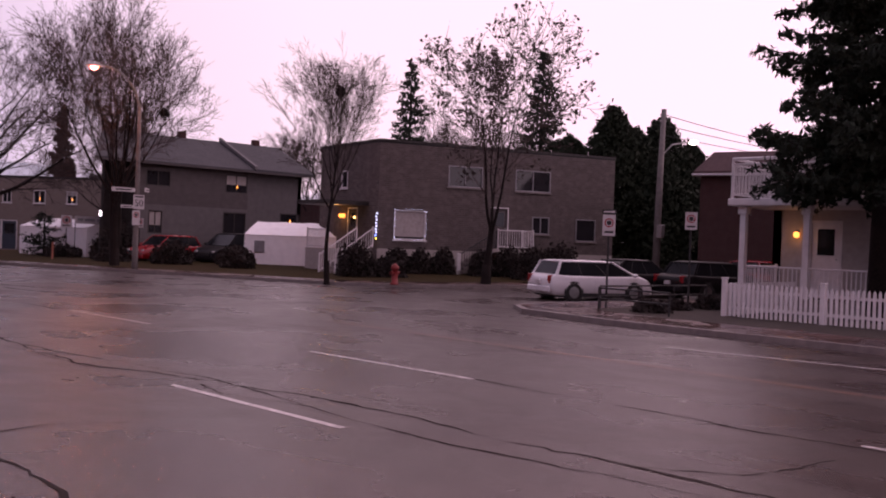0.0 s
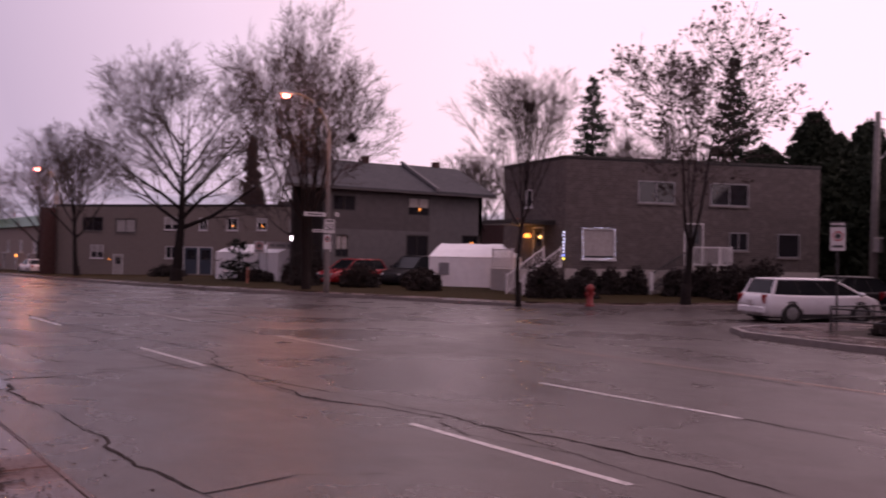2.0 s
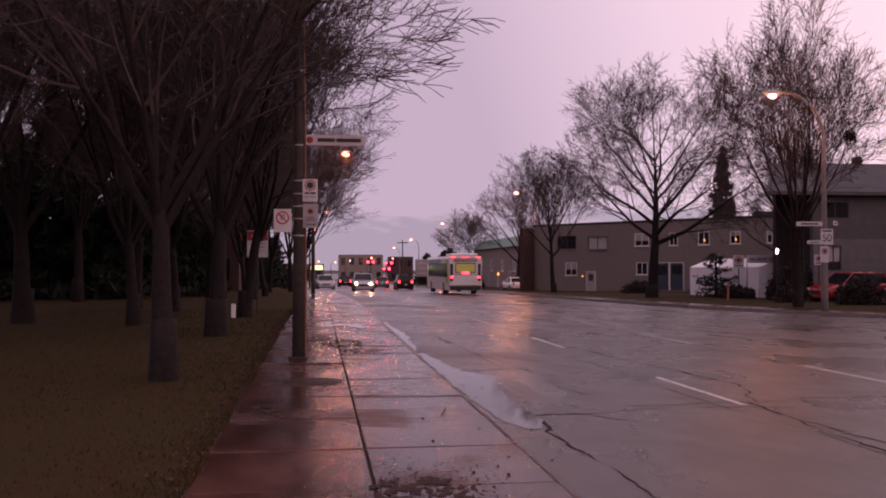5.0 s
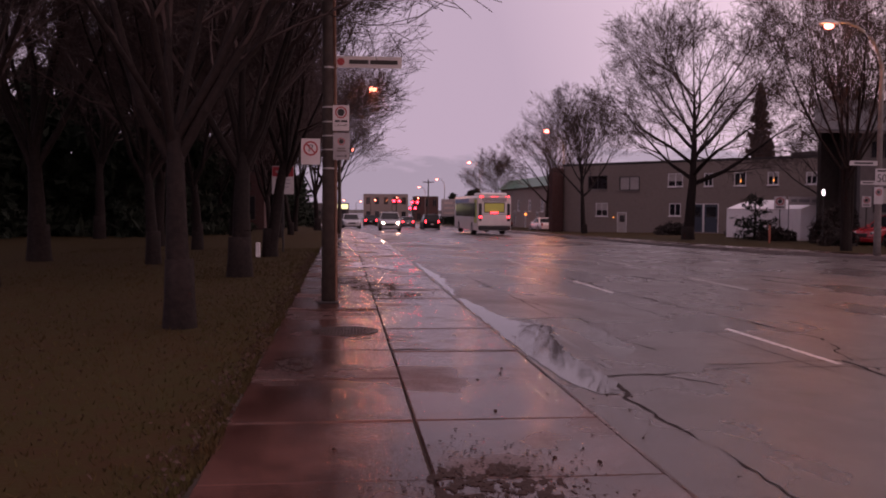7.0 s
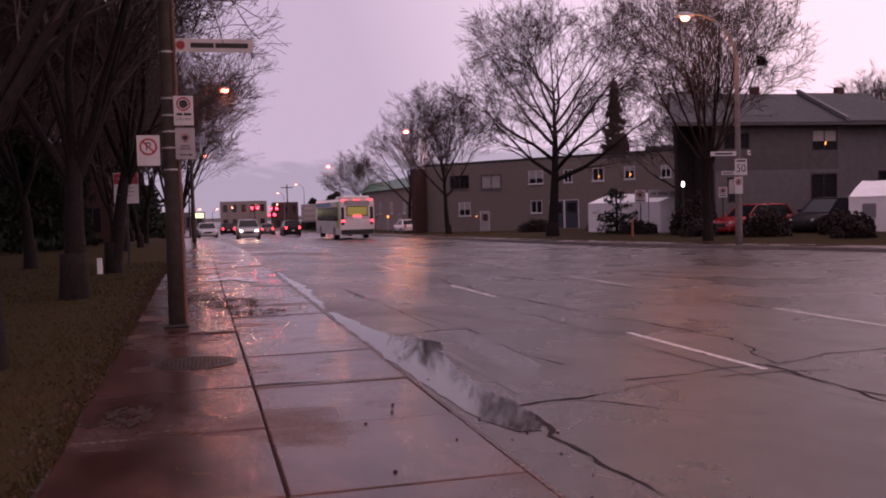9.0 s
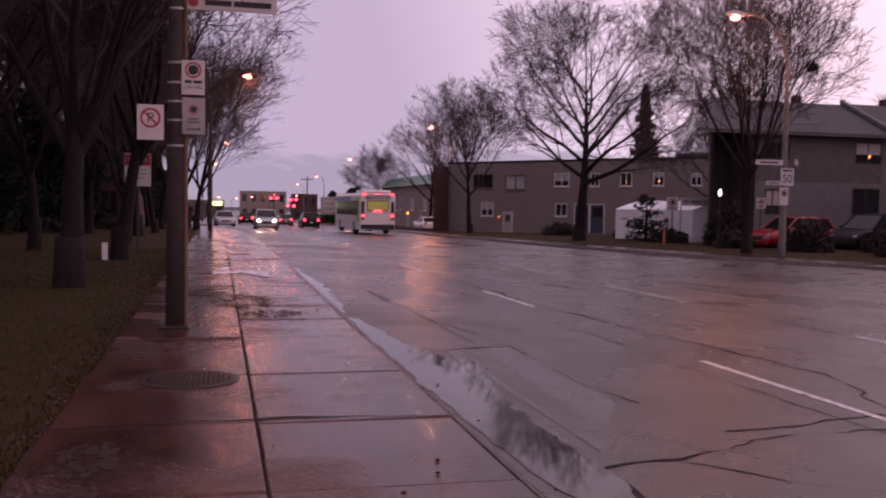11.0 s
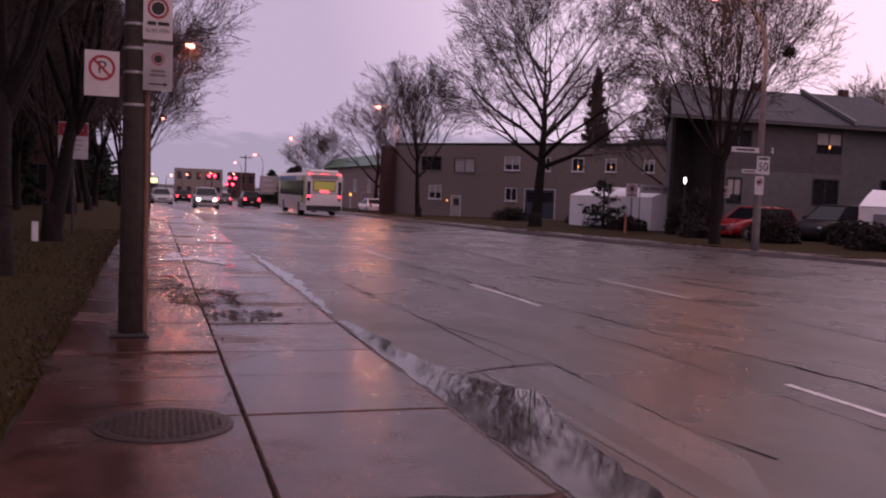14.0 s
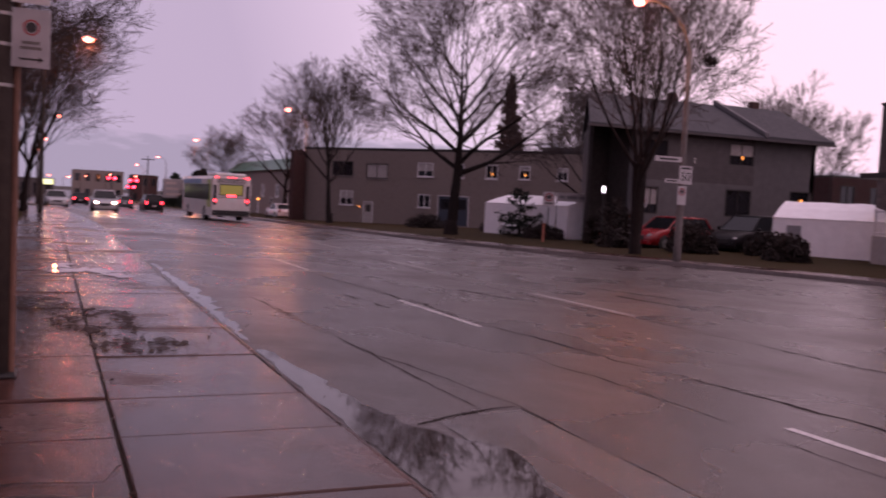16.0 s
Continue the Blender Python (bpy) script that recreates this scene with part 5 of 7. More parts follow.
# red brick block behind the park, and blocks at the end of the road
def block(name, x0, y0, x1, y1, z0, z1, material, label, cols, rows, face="y", lit=()):
    t = thing(name, pose((x0 + x1) / 2, (y0 + y1) / 2, z0), label, "building")
    iv = t.matrix_basis.inverted()
    w, hgt = (x1 - x0) if face == "y" else (y1 - y0), z1 - z0
    hs = []
    for i in range(cols):
        for j in range(rows):
            cs, cz = w * (i + 0.5) / cols, z0 + hgt * (j + 0.55) / rows
            hs.append((cs - w / cols * 0.24, cs + w / cols * 0.24, cz - hgt / rows * 0.25, cz + hgt / rows * 0.25))
    if face == "y":
        mm, _ = wall(t, "wall", (x0, y0), (x1, y0), z0, z1, material, hs)
        wall(t, "wall", (x1, y0 + 0.3), (x1, y1), z0, z1, material)
        wall(t, "wall", (x0, y1), (x0, y0 + 0.3), z0, z1, material)
    else:
        mm, _ = wall(t, "wall", (x1, y0), (x1, y1), z0, z1, material, hs)
        wall(t, "wall", (x0, y0), (x1 - 0.3, y0), z0, z1, material)
        wall(t, "wall", (x0, y1), (x0, y0), z0, z1, material)
    for h in hs:
        window(t, mm, *h, M_DARK_TRIM, 1, sill=False)
    part("roof", Shape().box(x0, y0, z1 + 0.002, x1, y1, z1 + 0.15), M_DARK_TRIM, t, m=iv)
    return t


block("brick_block", -14, 78, -6.4, 92, -0.8, 6.6, M_BRICK_RED, "dark red brick apartment block behind the park", 3, 2)
block("tan_block", 3.5, 330, 19.0, 345, -4.2, 5.6, M_BRICK_TAN, "low tan commercial block at the end of the road", 5, 2)
block("dark_block", 19.5, 300, 27.0, 312, -4.2, 4.6, M_BRICK_RED, "dark brick corner shop at the end of the road", 3, 2)
block("white_block", 27.5, 215, 33, 228, -3.4, 2.6, M_STUCCO, "white shop front beside the far crossing", 3, 1)
block("grey_block", 33.5, 210, 42, 230, -3.4, 3.2, M_SIDING, "grey low shop beside the far crossing", 3, 1)
block("shop_block", -14, 300, -1.5, 315, -4.2, 2.2, M_SIDING_DARK, "dark low shops at the far bend of the road", 4, 1)
block("far_row", 40, 34.5 + 60, 62, 104, -1.0, 4.8, M_BRICK_RED, "dark brick houses behind the grey house", 6, 2)
block("back_house", 47, 58, 60, 66, -0.8, 4.2, M_BRICK_RED, "dark brick house seen past the grey house", 5, 2)

# ---- near walk ----
rngw = random.Random(4)


def slab_mesh(w, l):
    s = Shape()
    rings = []
    for z, k in ((-0.10, 0.0), (-0.011, 0.0), (-0.003, 0.004), (0.0, 0.012)):
        rings.append([(k, k, z), (w - k, k, z), (w - k, l - k, z), (k, l - k, z)])
    return s.loft(rings).mesh("slab")


pave = Shape().loft([[(-0.06 + drift(y), y, fall(y) - 0.3), (2.48 + drift(y), y, fall(y) - 0.3), (2.48 + drift(y), y, fall(y) - 0.014), (-0.06 + drift(y), y, fall(y) - 0.03)] for y in (-40, -10, 0, 45, 60, 75, 90, 105, 120)])
pavement = setting("pavement_near", pave, M_SOIL, "wet concrete walk of square slabs beside the park", "pavement")
JOINTS = [14.0 + 1.5 * k for k in range(-14, -3)] + [9.75, 11.1, 12.6, 14.0, 15.68, 16.82, 17.78, 19.3] + [20.8 + 1.5 * k for k in range(49)]
slab_kinds = {}
for y, y1 in zip(JOINTS, JOINTS[1:]):
    for w, x in ((1.213, 0.0), (1.235, 1.226)):
        key = (w, round(y1 - y, 2))
        if key not in slab_kinds:
            slab_kinds[key] = slab_mesh(w, y1 - y - 0.013)
            slab_kinds[key].materials.append(M_CONCRETE)
        part("slab", slab_kinds[key], None, pavement, m=pose(x + drift(y + 0.75), y + 0.006, fall(y + 0.75) + rngw.uniform(-0.006, 0.005), rngw.uniform(-0.14, 0.14), rngw.uniform(-0.12, 0.12), 0.74))
kerb = Shape()
kl = [(2.46 + drift(y), y) for y in (-40, -10, 0, 10, 20, 30, 45, 60, 75, 90, 105, 120)]
kerb.loft([[(x, y, fall(y) - 0.25), (x + 0.13, y, fall(y) - 0.25), (x + 0.12, y, fall(y) - 0.076), (x + 0.075, y, fall(y) - 0.061), (x + 0.03, y, fall(y) - 0.012), (x, y, fall(y) - 0.006)] for x, y in kl])
setting("kerb_near", kerb, M_CONCRETE, "low flush concrete kerb edging the near walk", "kerb")


def blot(cx, cy, rx, ry, z, seed, n=40, rough=0.35):
    """An uneven flat patch."""
    r = random.Random(seed)
    ph = [r.uniform(0, 6.28) for _ in range(4)]
    pts = []
    for i in range(n):
        a = 2 * math.pi * i / n
        k = 1 + rough * (0.5 * math.sin(2 * a + ph[0]) + 0.35 * math.sin(3 * a + ph[1]) + 0.25 * math.sin(7 * a + ph[2]) + 0.15 * math.sin(11 * a + ph[3]))
        pts.append((cx + rx * k * math.cos(a), cy + ry * k * math.sin(a), z))
    s = Shape()
    s.v = [(cx, cy, z)] + pts
    s.f = [(0, i + 1, (i + 1) % n + 1) for i in range(n)]
    return s


# standing water in the gutter and on the walk
def spread(keys, y, col):
    """The value between the rows of keys (y, near edge, far edge) at y."""
    for p, q in zip(keys, keys[1:]):
        if p[0] <= y <= q[0]:
            return p[col] + (q[col] - p[col]) * (y - p[0]) / (q[0] - p[0])
    return keys[-1][col]


def gutter_water(keys, ragged, seed, label):
    s = Shape()
    rings = []
    n = int((keys[-1][0] - keys[0][0]) / 0.05)
    for i in range(n + 1):
        y = keys[0][0] + (keys[-1][0] - keys[0][0]) * i / n
        a, c = spread(keys, y, 1), spread(keys, y, 2)
        a += ragged * 0.5 * noise.noise((y * 2.1, seed, 0)) + ragged * 0.3 * noise.noise((y * 6.0, seed, 3))
        c += ragged * noise.noise((y * 1.7, seed, 7)) + ragged * 0.7 * noise.noise((y * 5.0, seed, 9)) + ragged * 0.3 * noise.noise((y * 13.0, seed, 5))
        c = max(c, a + 0.01)
        z = -0.0655 + fall(y)
        rings.append([(c, y, z), ((a + c) / 2, y, z), (a, y, z)])
    s.loft(rings, caps=False, closed=False)
    return tagged(part("gutter_puddle", s, M_WATER), label, "puddle", "gutter puddles", kind="structure")


gutter_water([(12.2, 2.62, 2.80), (12.7, 2.48, 2.88), (14.4, 2.40, 2.84), (15.2, 2.38, 2.92), (15.9, 2.36, 3.03), (16.4, 2.36, 3.10), (17.0, 2.35, 2.74), (18.0, 2.33, 2.58), (18.9, 2.32, 2.53), (19.9, 2.33, 2.40)], 0.07, 2.0, "long shallow puddle of rainwater in the gutter")
gutter_water([(20.3, 2.33, 2.36), (21.5, 2.30, 2.40), (24.5, 2.27, 2.50), (27.0, 2.24, 2.36), (29.5, 2.24, 2.27)], 0.12, 4.0, "narrow trickle of rainwater along the gutter")
for cx, cy, rx, ry, sd in ((1.05, 26.9, 0.34, 0.5, 3), (1.45, 26.2, 0.22, 0.25, 5), (0.7, 27.8, 0.2, 0.3, 6)):
    tagged(part("puddle", blot(cx, cy, rx, ry, 0.0068, sd, 60, 0.9), M_WATER), "thin sheet of rainwater lying on the walk", "puddle", kind="structure")
M_GRIT = mat("wet_grit", (0.040, 0.023, 0.019), (0.022, 0.013, 0.011), scale=22, rough=0.75, bump=0.9, bscale=55, spec=0.2)
for cx, cy, rx, ry, sd, cnt in ((1.3, 21.3, 0.55, 1.2, 7, 700), (0.75, 22.6, 0.4, 0.9, 8, 350), (1.6, 19.8, 0.5, 0.5, 9, 300), (1.5, 9.3, 0.50, 0.9, 10, 700), (1.9, 8.0, 0.35, 0.9, 11, 450), (1.25, 7.4, 0.45, 0.5, 12, 300), (0.3, 13.3, 0.22, 0.4, 13, 160), (2.3, 6.2, 0.22, 1.0, 14, 300)):
    r = random.Random(sd)
    g = Shape()
    for _ in range(cnt * 3):
        x, y = r.gauss(cx + drift(cy), rx * 0.6), r.gauss(cy, ry * 0.6)
        if not -0.05 < x - drift(y) < 2.4:
            continue
        a, w = r.uniform(0, 6.28), r.choice((0.003, 0.004, 0.005, 0.007, 0.009, 0.012))
        n = 7
        g.face([(x + w * r.uniform(0.5, 1.2) * math.cos(a + 6.283 * i / n), y + 1.5 * w * r.uniform(0.5, 1.2) * math.sin(a + 6.283 * i / n), 0.0068 + 0.0003 * r.random()) for i in range(n)])
    for k in range(cnt // 5):
        a = r.uniform(0, 6.28)
        q = r.uniform(0.1, 1.0) ** 0.5
        x, y = cx + drift(cy) + rx * 0.8 * q * math.cos(a), cy + ry * 0.8 * q * math.sin(a)
        if 0.1 < x - drift(y) < 2.25:
            bl = blot(x, y, r.uniform(0.010, 0.045), r.uniform(0.014, 0.075), 0.0073 + 0.0004 * r.random(), sd * 50 + k, 22, 0.9)
            g.f += [tuple(i + len(g.v) for i in q_) for q_ in bl.f]
            g.v += bl.v
    tagged(part("grit_patch", g, M_GRIT), "dark scatter of wet grit and silt on the walk", "grit", "grit patches", "stuff")
# small stones and leaves on walk and gutter
s = Shape()
for i in range(260):
    y = rngw.uniform(3, 26)
    edge = rngw.random() < 0.6
    x = (rngw.gauss(2.75, 0.18) if edge else rngw.uniform(0.1, 2.4)) + drift(y)
    z = -0.066 if x > 2.6 + drift(y) else 0.006
    r = rngw.choice((0.004, 0.005, 0.007, 0.009, 0.014)) * (0.8 if edge else 1.0)
    s.ball((x, y, z), r, 6, 4, 0.6)
tagged(part("pebbles", s, M_GRIT), "small dark stones and wet leaf scraps", "pebbles", kind="stuff")

# manhole cover set in the walk
mh = thing("manhole_cover", pose(0.56, 15.53, 0.004) @ Matrix.Diagonal((0.8, 0.8, 1, 1)), "round cast iron manhole cover with a raised grid", "manhole cover")
M_IRON = mat("wet_cast_iron", (0.036, 0.021, 0.017), (0.020, 0.013, 0.011), scale=14, rough=0.42, bump=0.6, bscale=40, spec=0.3)
part("ring", Shape().loft([[(r * math.cos(2 * math.pi * i / 40), r * math.sin(2 * math.pi * i / 40), z) for i in range(40)] for r, z in ((0.47, -0.02), (0.47, 0.004), (0.43, 0.006), (0.43, 0.001))], caps=False), M_IRON, mh, smooth=False)
part("cover", Shape().loft([[(0.425 * math.cos(2 * math.pi * i / 40), 0.425 * math.sin(2 * math.pi * i / 40), z) for i in range(40)] for z in (-0.03, 0.006)]), M_IRON, mh)
s = Shape()
for i in range(-8, 9):
    for j in range(-8, 9):
        if math.hypot(i, j) < 8.3:
            s.box(i * 0.046 - 0.016, j * 0.046 - 0.011, 0.0062, i * 0.046 + 0.016, j * 0.046 + 0.011, 0.0125)
part("stud_grid", s, M_IRON, mh, kind="stuff")


# ---- cracks and seams in the asphalt ----
def seam(pts, w, seed, material=M_CRACK, label="dark sealed crack wandering across the asphalt"):
    r = random.Random(seed)
    line = []
    for (x0, y0), (x1, y1) in zip(pts, pts[1:]):
        n = max(2, int(math.hypot(x1 - x0, y1 - y0) / 0.12))
        for i in range(n):
            u = i / n
            line.append((x0 + (x1 - x0) * u, y0 + (y1 - y0) * u))
    line.append(pts[-1])
    out = []
    jx = jy = 0.0
    for x, y in line:
        jx, jy = jx * 0.92 + r.gauss(0, min(0.024, w * 0.36)), jy * 0.92 + r.gauss(0, min(0.024, w * 0.36))
        out.append((x + jx, y + jy))
    s = Shape()
    rings = []
    for i, (x, y) in enumerate(out):
        a, c = out[max(i - 1, 0)], out[min(i + 1, len(out) - 1)]
        d = math.hypot(c[0] - a[0], c[1] - a[1]) or 1
        nx, ny = -(c[1] - a[1]) / d, (c[0] - a[0]) / d
        k = w * r.uniform(0.3, 1.0) * (0.40 + 0.22 * math.sin(i * 0.21 + seed) + 0.12 * math.sin(i * 0.67)) * 0.75
        z = road_z(x, y) + 0.004
        rings.append([(x - nx * k, y - ny * k, z), (x + nx * k, y + ny * k, z)])
    s.loft(rings, caps=False, closed=False)
    return tagged(part("crack", s, material), label, "crack", "road cracks", "structure")


seam([(4.1, 13.8), (5.0, 14.1), (5.75, 14.35)], 0.05, 1)
seam([(5.75, 14.35), (5.80, 11.0), (6.33, 9.5), (6.56, 7.9), (6.69, 6.6), (6.65, 5.2), (6.85, 4.0), (6.9, 1.0)], 0.075, 2)
seam([(5.6, 15.2), (6.05, 11.5), (6.45, 9.2), (6.3, 7.2), (6.2, 5.4), (6.5, 3.0)], 0.05, 3)
seam([(6.3, 7.2), (5.9, 8.3), (6.1, 9.0)], 0.04, 4)
seam([(10.45, 26.6), (10.6, 25.6), (10.8, 24.6)], 0.20, 14, label="short dark rut broken into the asphalt")
seam([(5.75, 14.35), (6.9, 14.9), (8.6, 15.2), (10.5, 15.0)], 0.045, 5)
seam([(5.2, 29.0), (5.64, 23.0), (6.01, 19.1), (6.2, 17.3), (6.4, 16.1), (6.0, 14.4)], 0.07, 6)
seam([(2.80, 17.05), (3.40, 17.40), (3.78, 17.55), (3.74, 16.8), (3.76, 15.4), (3.9, 14.7)], 0.034, 7)
seam([(2.88, 12.91), (3.39, 13.07), (4.3, 13.5), (5.3, 13.78), (6.2, 13.9)], 0.055, 8)
seam([(3.39, 13.07), (3.9, 12.6), (4.6, 12.4)], 0.04, 9)
seam([(4.7, 25.2), (4.85, 24.2), (4.8, 23.6)], 0.10, 10)
seam([(3.77, 17.56), (3.3, 20.0), (3.0, 24.0)], 0.03, 11)
seam([(10.9, 28.2), (11.1, 27.2), (11.4, 26.0)], 0.16, 12)
seam([(7.4, 27.0), (7.7, 25.6)], 0.14, 13)
seam([(9.35, 8.0), (9.3, 4.5), (9.4, 0.5)], 0.06, 14)
seam([(12.6, 12.5), (12.5, 9.4)], 0.05, 15)
seam([(14.2, 47.0), (14.0, 40.0), (14.8, 34.0)], 0.05, 17)
seam([(6.85, 4.0), (7.4, 3.4), (8.6, 3.2)], 0.04, 18)
seam([(9.0, 19.0), (8.4, 27), (8.2, 36)], 0.05, 19)
seam([(2.86, 12.75), (2.79, 12.2), (2.80, 11.5), (2.85, 10.35), (2.89, 9.4), (2.91, 8.6), (2.97, 7.95), (3.04, 7.1), (3.08, 6.0), (3.10, 3.5)], 0.06, 20, label="broken dark edge of the asphalt along the gutter")
seam([(3.04, 7.1), (3.35, 7.21), (3.75, 7.4), (4.4, 7.3)], 0.045, 22)
seam([(3.03, 24.9), (3.2, 21.6), (3.3, 20.4), (3.36, 18.7), (3.42, 17.45)], 0.026, 23)
seam([(5.06, 20.25), (5.02, 19.4), (5.16, 18.7), (5.2, 17.4), (5.3, 14.3), (5.55, 12.2), (5.56, 10.6), (6.2, 9.9)], 0.028, 24)
def walk_crack(pts, w, seed):
    ob = seam(pts, w, seed, label="dark open joint across the walk slabs")
    for v in ob.data.vertices:
        v.co.z = fall(v.co.y) + 0.0085
    return ob


walk_crack([(-0.22, 14.0), (0.4, 14.03), (1.02, 14.0), (1.6, 14.02), (2.28, 14.03)], 0.055, 31)
walk_crack([(0.1, 15.95), (0.55, 16.12), (0.92, 16.05), (1.0, 16.3)], 0.022, 33)
M_PATCH = mat("newer_asphalt", (0.050, 0.045, 0.046), (0.036, 0.032, 0.034), scale=3, rough=0.22, rough2=0.4, bump=0.35, bscale=90, spec=0.6)
s = Shape()
q = [(2.95, 17.1), (3.72, 17.45), (3.70, 14.7), (3.0, 13.3)]
s.face([(x, y, road_z(x, y) + 0.003) for x, y in reversed(q)])
tagged(part("asphalt_patch", s, M_PATCH), "darker patch of newer asphalt by the gutter", "road patch", kind="structure")

# grass, dead leaves
rg = np.random.default_rng(9)
n = 52000
yy = 2.5 + 34 * rg.random(n) ** 1.4
xx = np.where(rg.random(n) < 0.14, -0.02 - np.abs(rg.normal(0, 0.05, n)) + 0.025 * np.sin(yy * 3.1), -0.10 - 7.5 * rg.random(n) ** 1.5) - 0.013 * yy
hgt = rg.uniform(0.02, 0.065, n)
az = rg.uniform(0, 2 * np.pi, n)
z = np.full(n, -0.03)
w = 0.007 + 0.004 * rg.random(n)
tip = np.stack([xx + rg.normal(0, 0.025, n), yy + rg.normal(0, 0.025, n), z + hgt], 1)
v = np.stack([np.stack([xx - w * np.cos(az), yy - w * np.sin(az), z], 1), np.stack([xx + w * np.cos(az), yy + w * np.sin(az), z], 1), tip], 1).reshape(-1, 3)
f = np.arange(3 * n).reshape(-1, 3)
tagged(part("grass", fast_mesh("grass", v, f, M_GRASS), None), "short brownish autumn grass beside the walk", "grass", kind="stuff")
n = 4200
yy = 3 + 30 * rg.random(n)
xx = np.where(rg.random(n) < 0.5, -0.04 - np.abs(rg.normal(0, 0.13, n)) + 0.05 * np.sin(yy * 2.3), -0.2 - 7 * rg.random(n)) - 0.013 * yy
tagged(part("fallen_leaves", leaf_mesh(rg, np.stack([xx, yy, np.full(n, 0.010)], 1), 0.010, 0.024, M_LEAF_LITTER), None), "brown fallen leaves scattered on the lawn", "leaves", kind="stuff")


# ---- poles, signs, street lamps ----
def ring_shape(r0, r1, y, cz=0.0, cx=0.0, n=28, t=0.003):
    s = Shape()
    s.loft([[(cx + r * math.cos(2 * math.pi * i / n), yy_, cz + r * math.sin(2 * math.pi * i / n)) for i in range(n)] for r, yy_ in ((r0, y), (r0, y - t), (r1, y - t), (r1, y), (r0, y))], caps=False)
    return s


def lettering(body, size, m, material, parent, name="lettering"):
    cu = bpy.data.curves.new(name, "FONT")
    cu.body, cu.size, cu.align_x, cu.align_y, cu.extrude = body, size, "CENTER", "CENTER", 0.001
    tmp = bpy.data.objects.new("tmp", cu)
    me = bpy.data.meshes.new_from_object(tmp)
    bpy.data.objects.remove(tmp)
    me.materials.clear()
    me.materials.append(material)
    return part(name, me, None, parent, m=m @ pose(0, 0, 0, 90, 0, 0))


def plate(name, m, w, h, label, parent=None, material=None):
    """A sign sheet facing -y in its own frame."""
    t = thing(name, m, label, "road sign")
    part("sheet", Shape().box(-w / 2, 0.0, -h / 2, w / 2, 0.004, h / 2, bevel=0.0015), material or M_SIGN, t)
    part("rim", Shape().box(-w / 2, 0.0045, -h / 2, w / 2, 0.012, h / 2), M_SIGN_BACK, t)
    return t


def bars(t, rows, material, y=-0.004):
    """Plain bars in place of writing: (x, z, width, height)."""
    for x, z, w, h in rows:
        part("text_bar", Shape().box(x - w / 2, y, z - h / 2, x + w / 2, y + 0.003, z + h / 2), material, t)


PX, PY = 0.285, 18.6
pole = thing("utility_pole", pose(PX, PY, 0), "tall weathered pole with steel bands on the walk", "pole")
s = Shape().tube([(0, 0, -0.2), (0, 0, 2.5), (-0.02, 0, 5.0), (-0.05, 0, 9.2)], [0.108, 0.088, 0.080, 0.064], 16)
part("shaft", s, M_POLE_WOOD, pole, smooth=True)
part("base_collar", Shape().box(-0.17, -0.15, 0.0, 0.15, 0.15, 0.035, bevel=0.015), M_DARK_STEEL, pole)
for z in (1.95, 2.22, 2.42, 2.62, 2.83, 3.40, 4.6):
    part("steel_band", Shape().tube([(0, 0, z), (0, 0, z + 0.022)], 0.095 - 0.003 * (z - 2), 16), M_STEEL, pole)
part("conduit", Shape().tube([(0.112, -0.03, 0.0), (0.094, -0.03, 3.0), (0.072, -0.03, 5.0), (0.05, -0.02, 8.8)], 0.022, 8), mat("rusty_conduit", (0.16, 0.075, 0.05), (0.10, 0.05, 0.035), scale=12, rough=0.7), pole)
t = plate("no_parking_sign", pose(0.03, PY - 0.13, 2.195), 0.27, 0.37, "white no parking sign with a red ring on a pole")
part("red_ring", ring_shape(0.082, 0.105, -0.001, 0.045), M_RED, t)
part("red_slash", Shape().box(-0.098, -0.0045, -0.011, 0.098, -0.001, 0.011, pose(0, 0, 0.045, 0, 45, 0)), M_RED, t)
lettering("P", 0.14, pose(0, -0.002, 0.045), M_BLACK, t)
t = plate("no_stopping_sign", pose(0.462, PY - 0.13, 2.68), 0.235, 0.36, "white no stopping sign with hours below the ring")
part("red_ring", ring_shape(0.066, 0.085, -0.001, 0.08), M_RED, t)
part("black_octagon", Shape().tube([(0, 0.0, 0.08), (0, -0.004, 0.08)], 0.055, 8), M_BLACK, t)
lettering("LUN-VEN", 0.045, pose(0, -0.002, -0.105), M_BLACK, t)
bars(t, [(-0.05, -0.045, 0.07, 0.03), (0.045, -0.045, 0.09, 0.03)], M_BLACK)
t = plate("parking_hours_sign", pose(0.468, PY - 0.13, 2.275), 0.235, 0.385, "grey-white sign with a ring and a small arrow", material=M_SIGN_BACK)
part("red_ring", ring_shape(0.042, 0.052, -0.001, 0.07), M_RED, t)
part("black_octagon", Shape().tube([(0, 0.0, 0.07), (0, -0.004, 0.07)], 0.035, 8), M_BLACK, t)
bars(t, [(0, -0.03, 0.11, 0.02), (0, -0.065, 0.13, 0.02)], M_POLE_CONC)
part("arrow", Shape().box(-0.07, -0.004, -0.145, 0.05, -0.001, -0.133).face([(0.05, -0.004, -0.160), (0.08, -0.004, -0.139), (0.05, -0.004, -0.118)]), M_BLACK, t)
t = plate("street_name_sign", pose(0.845, PY - 0.02, 3.50), 0.98, 0.165, "long white street name blade with a red emblem")
part("emblem", Shape().tube([(-0.39, 0.0, 0), (-0.39, -0.004, 0)], 0.055, 12), M_RED, t)
bars(t, [(-0.13, 0.0, 0.28, 0.06), (0.23, 0.0, 0.40, 0.06)], M_BLACK)
part("bracket", Shape().box(-0.55, 0.0, -0.03, -0.49, 0.02, 0.03), M_STEEL, t)
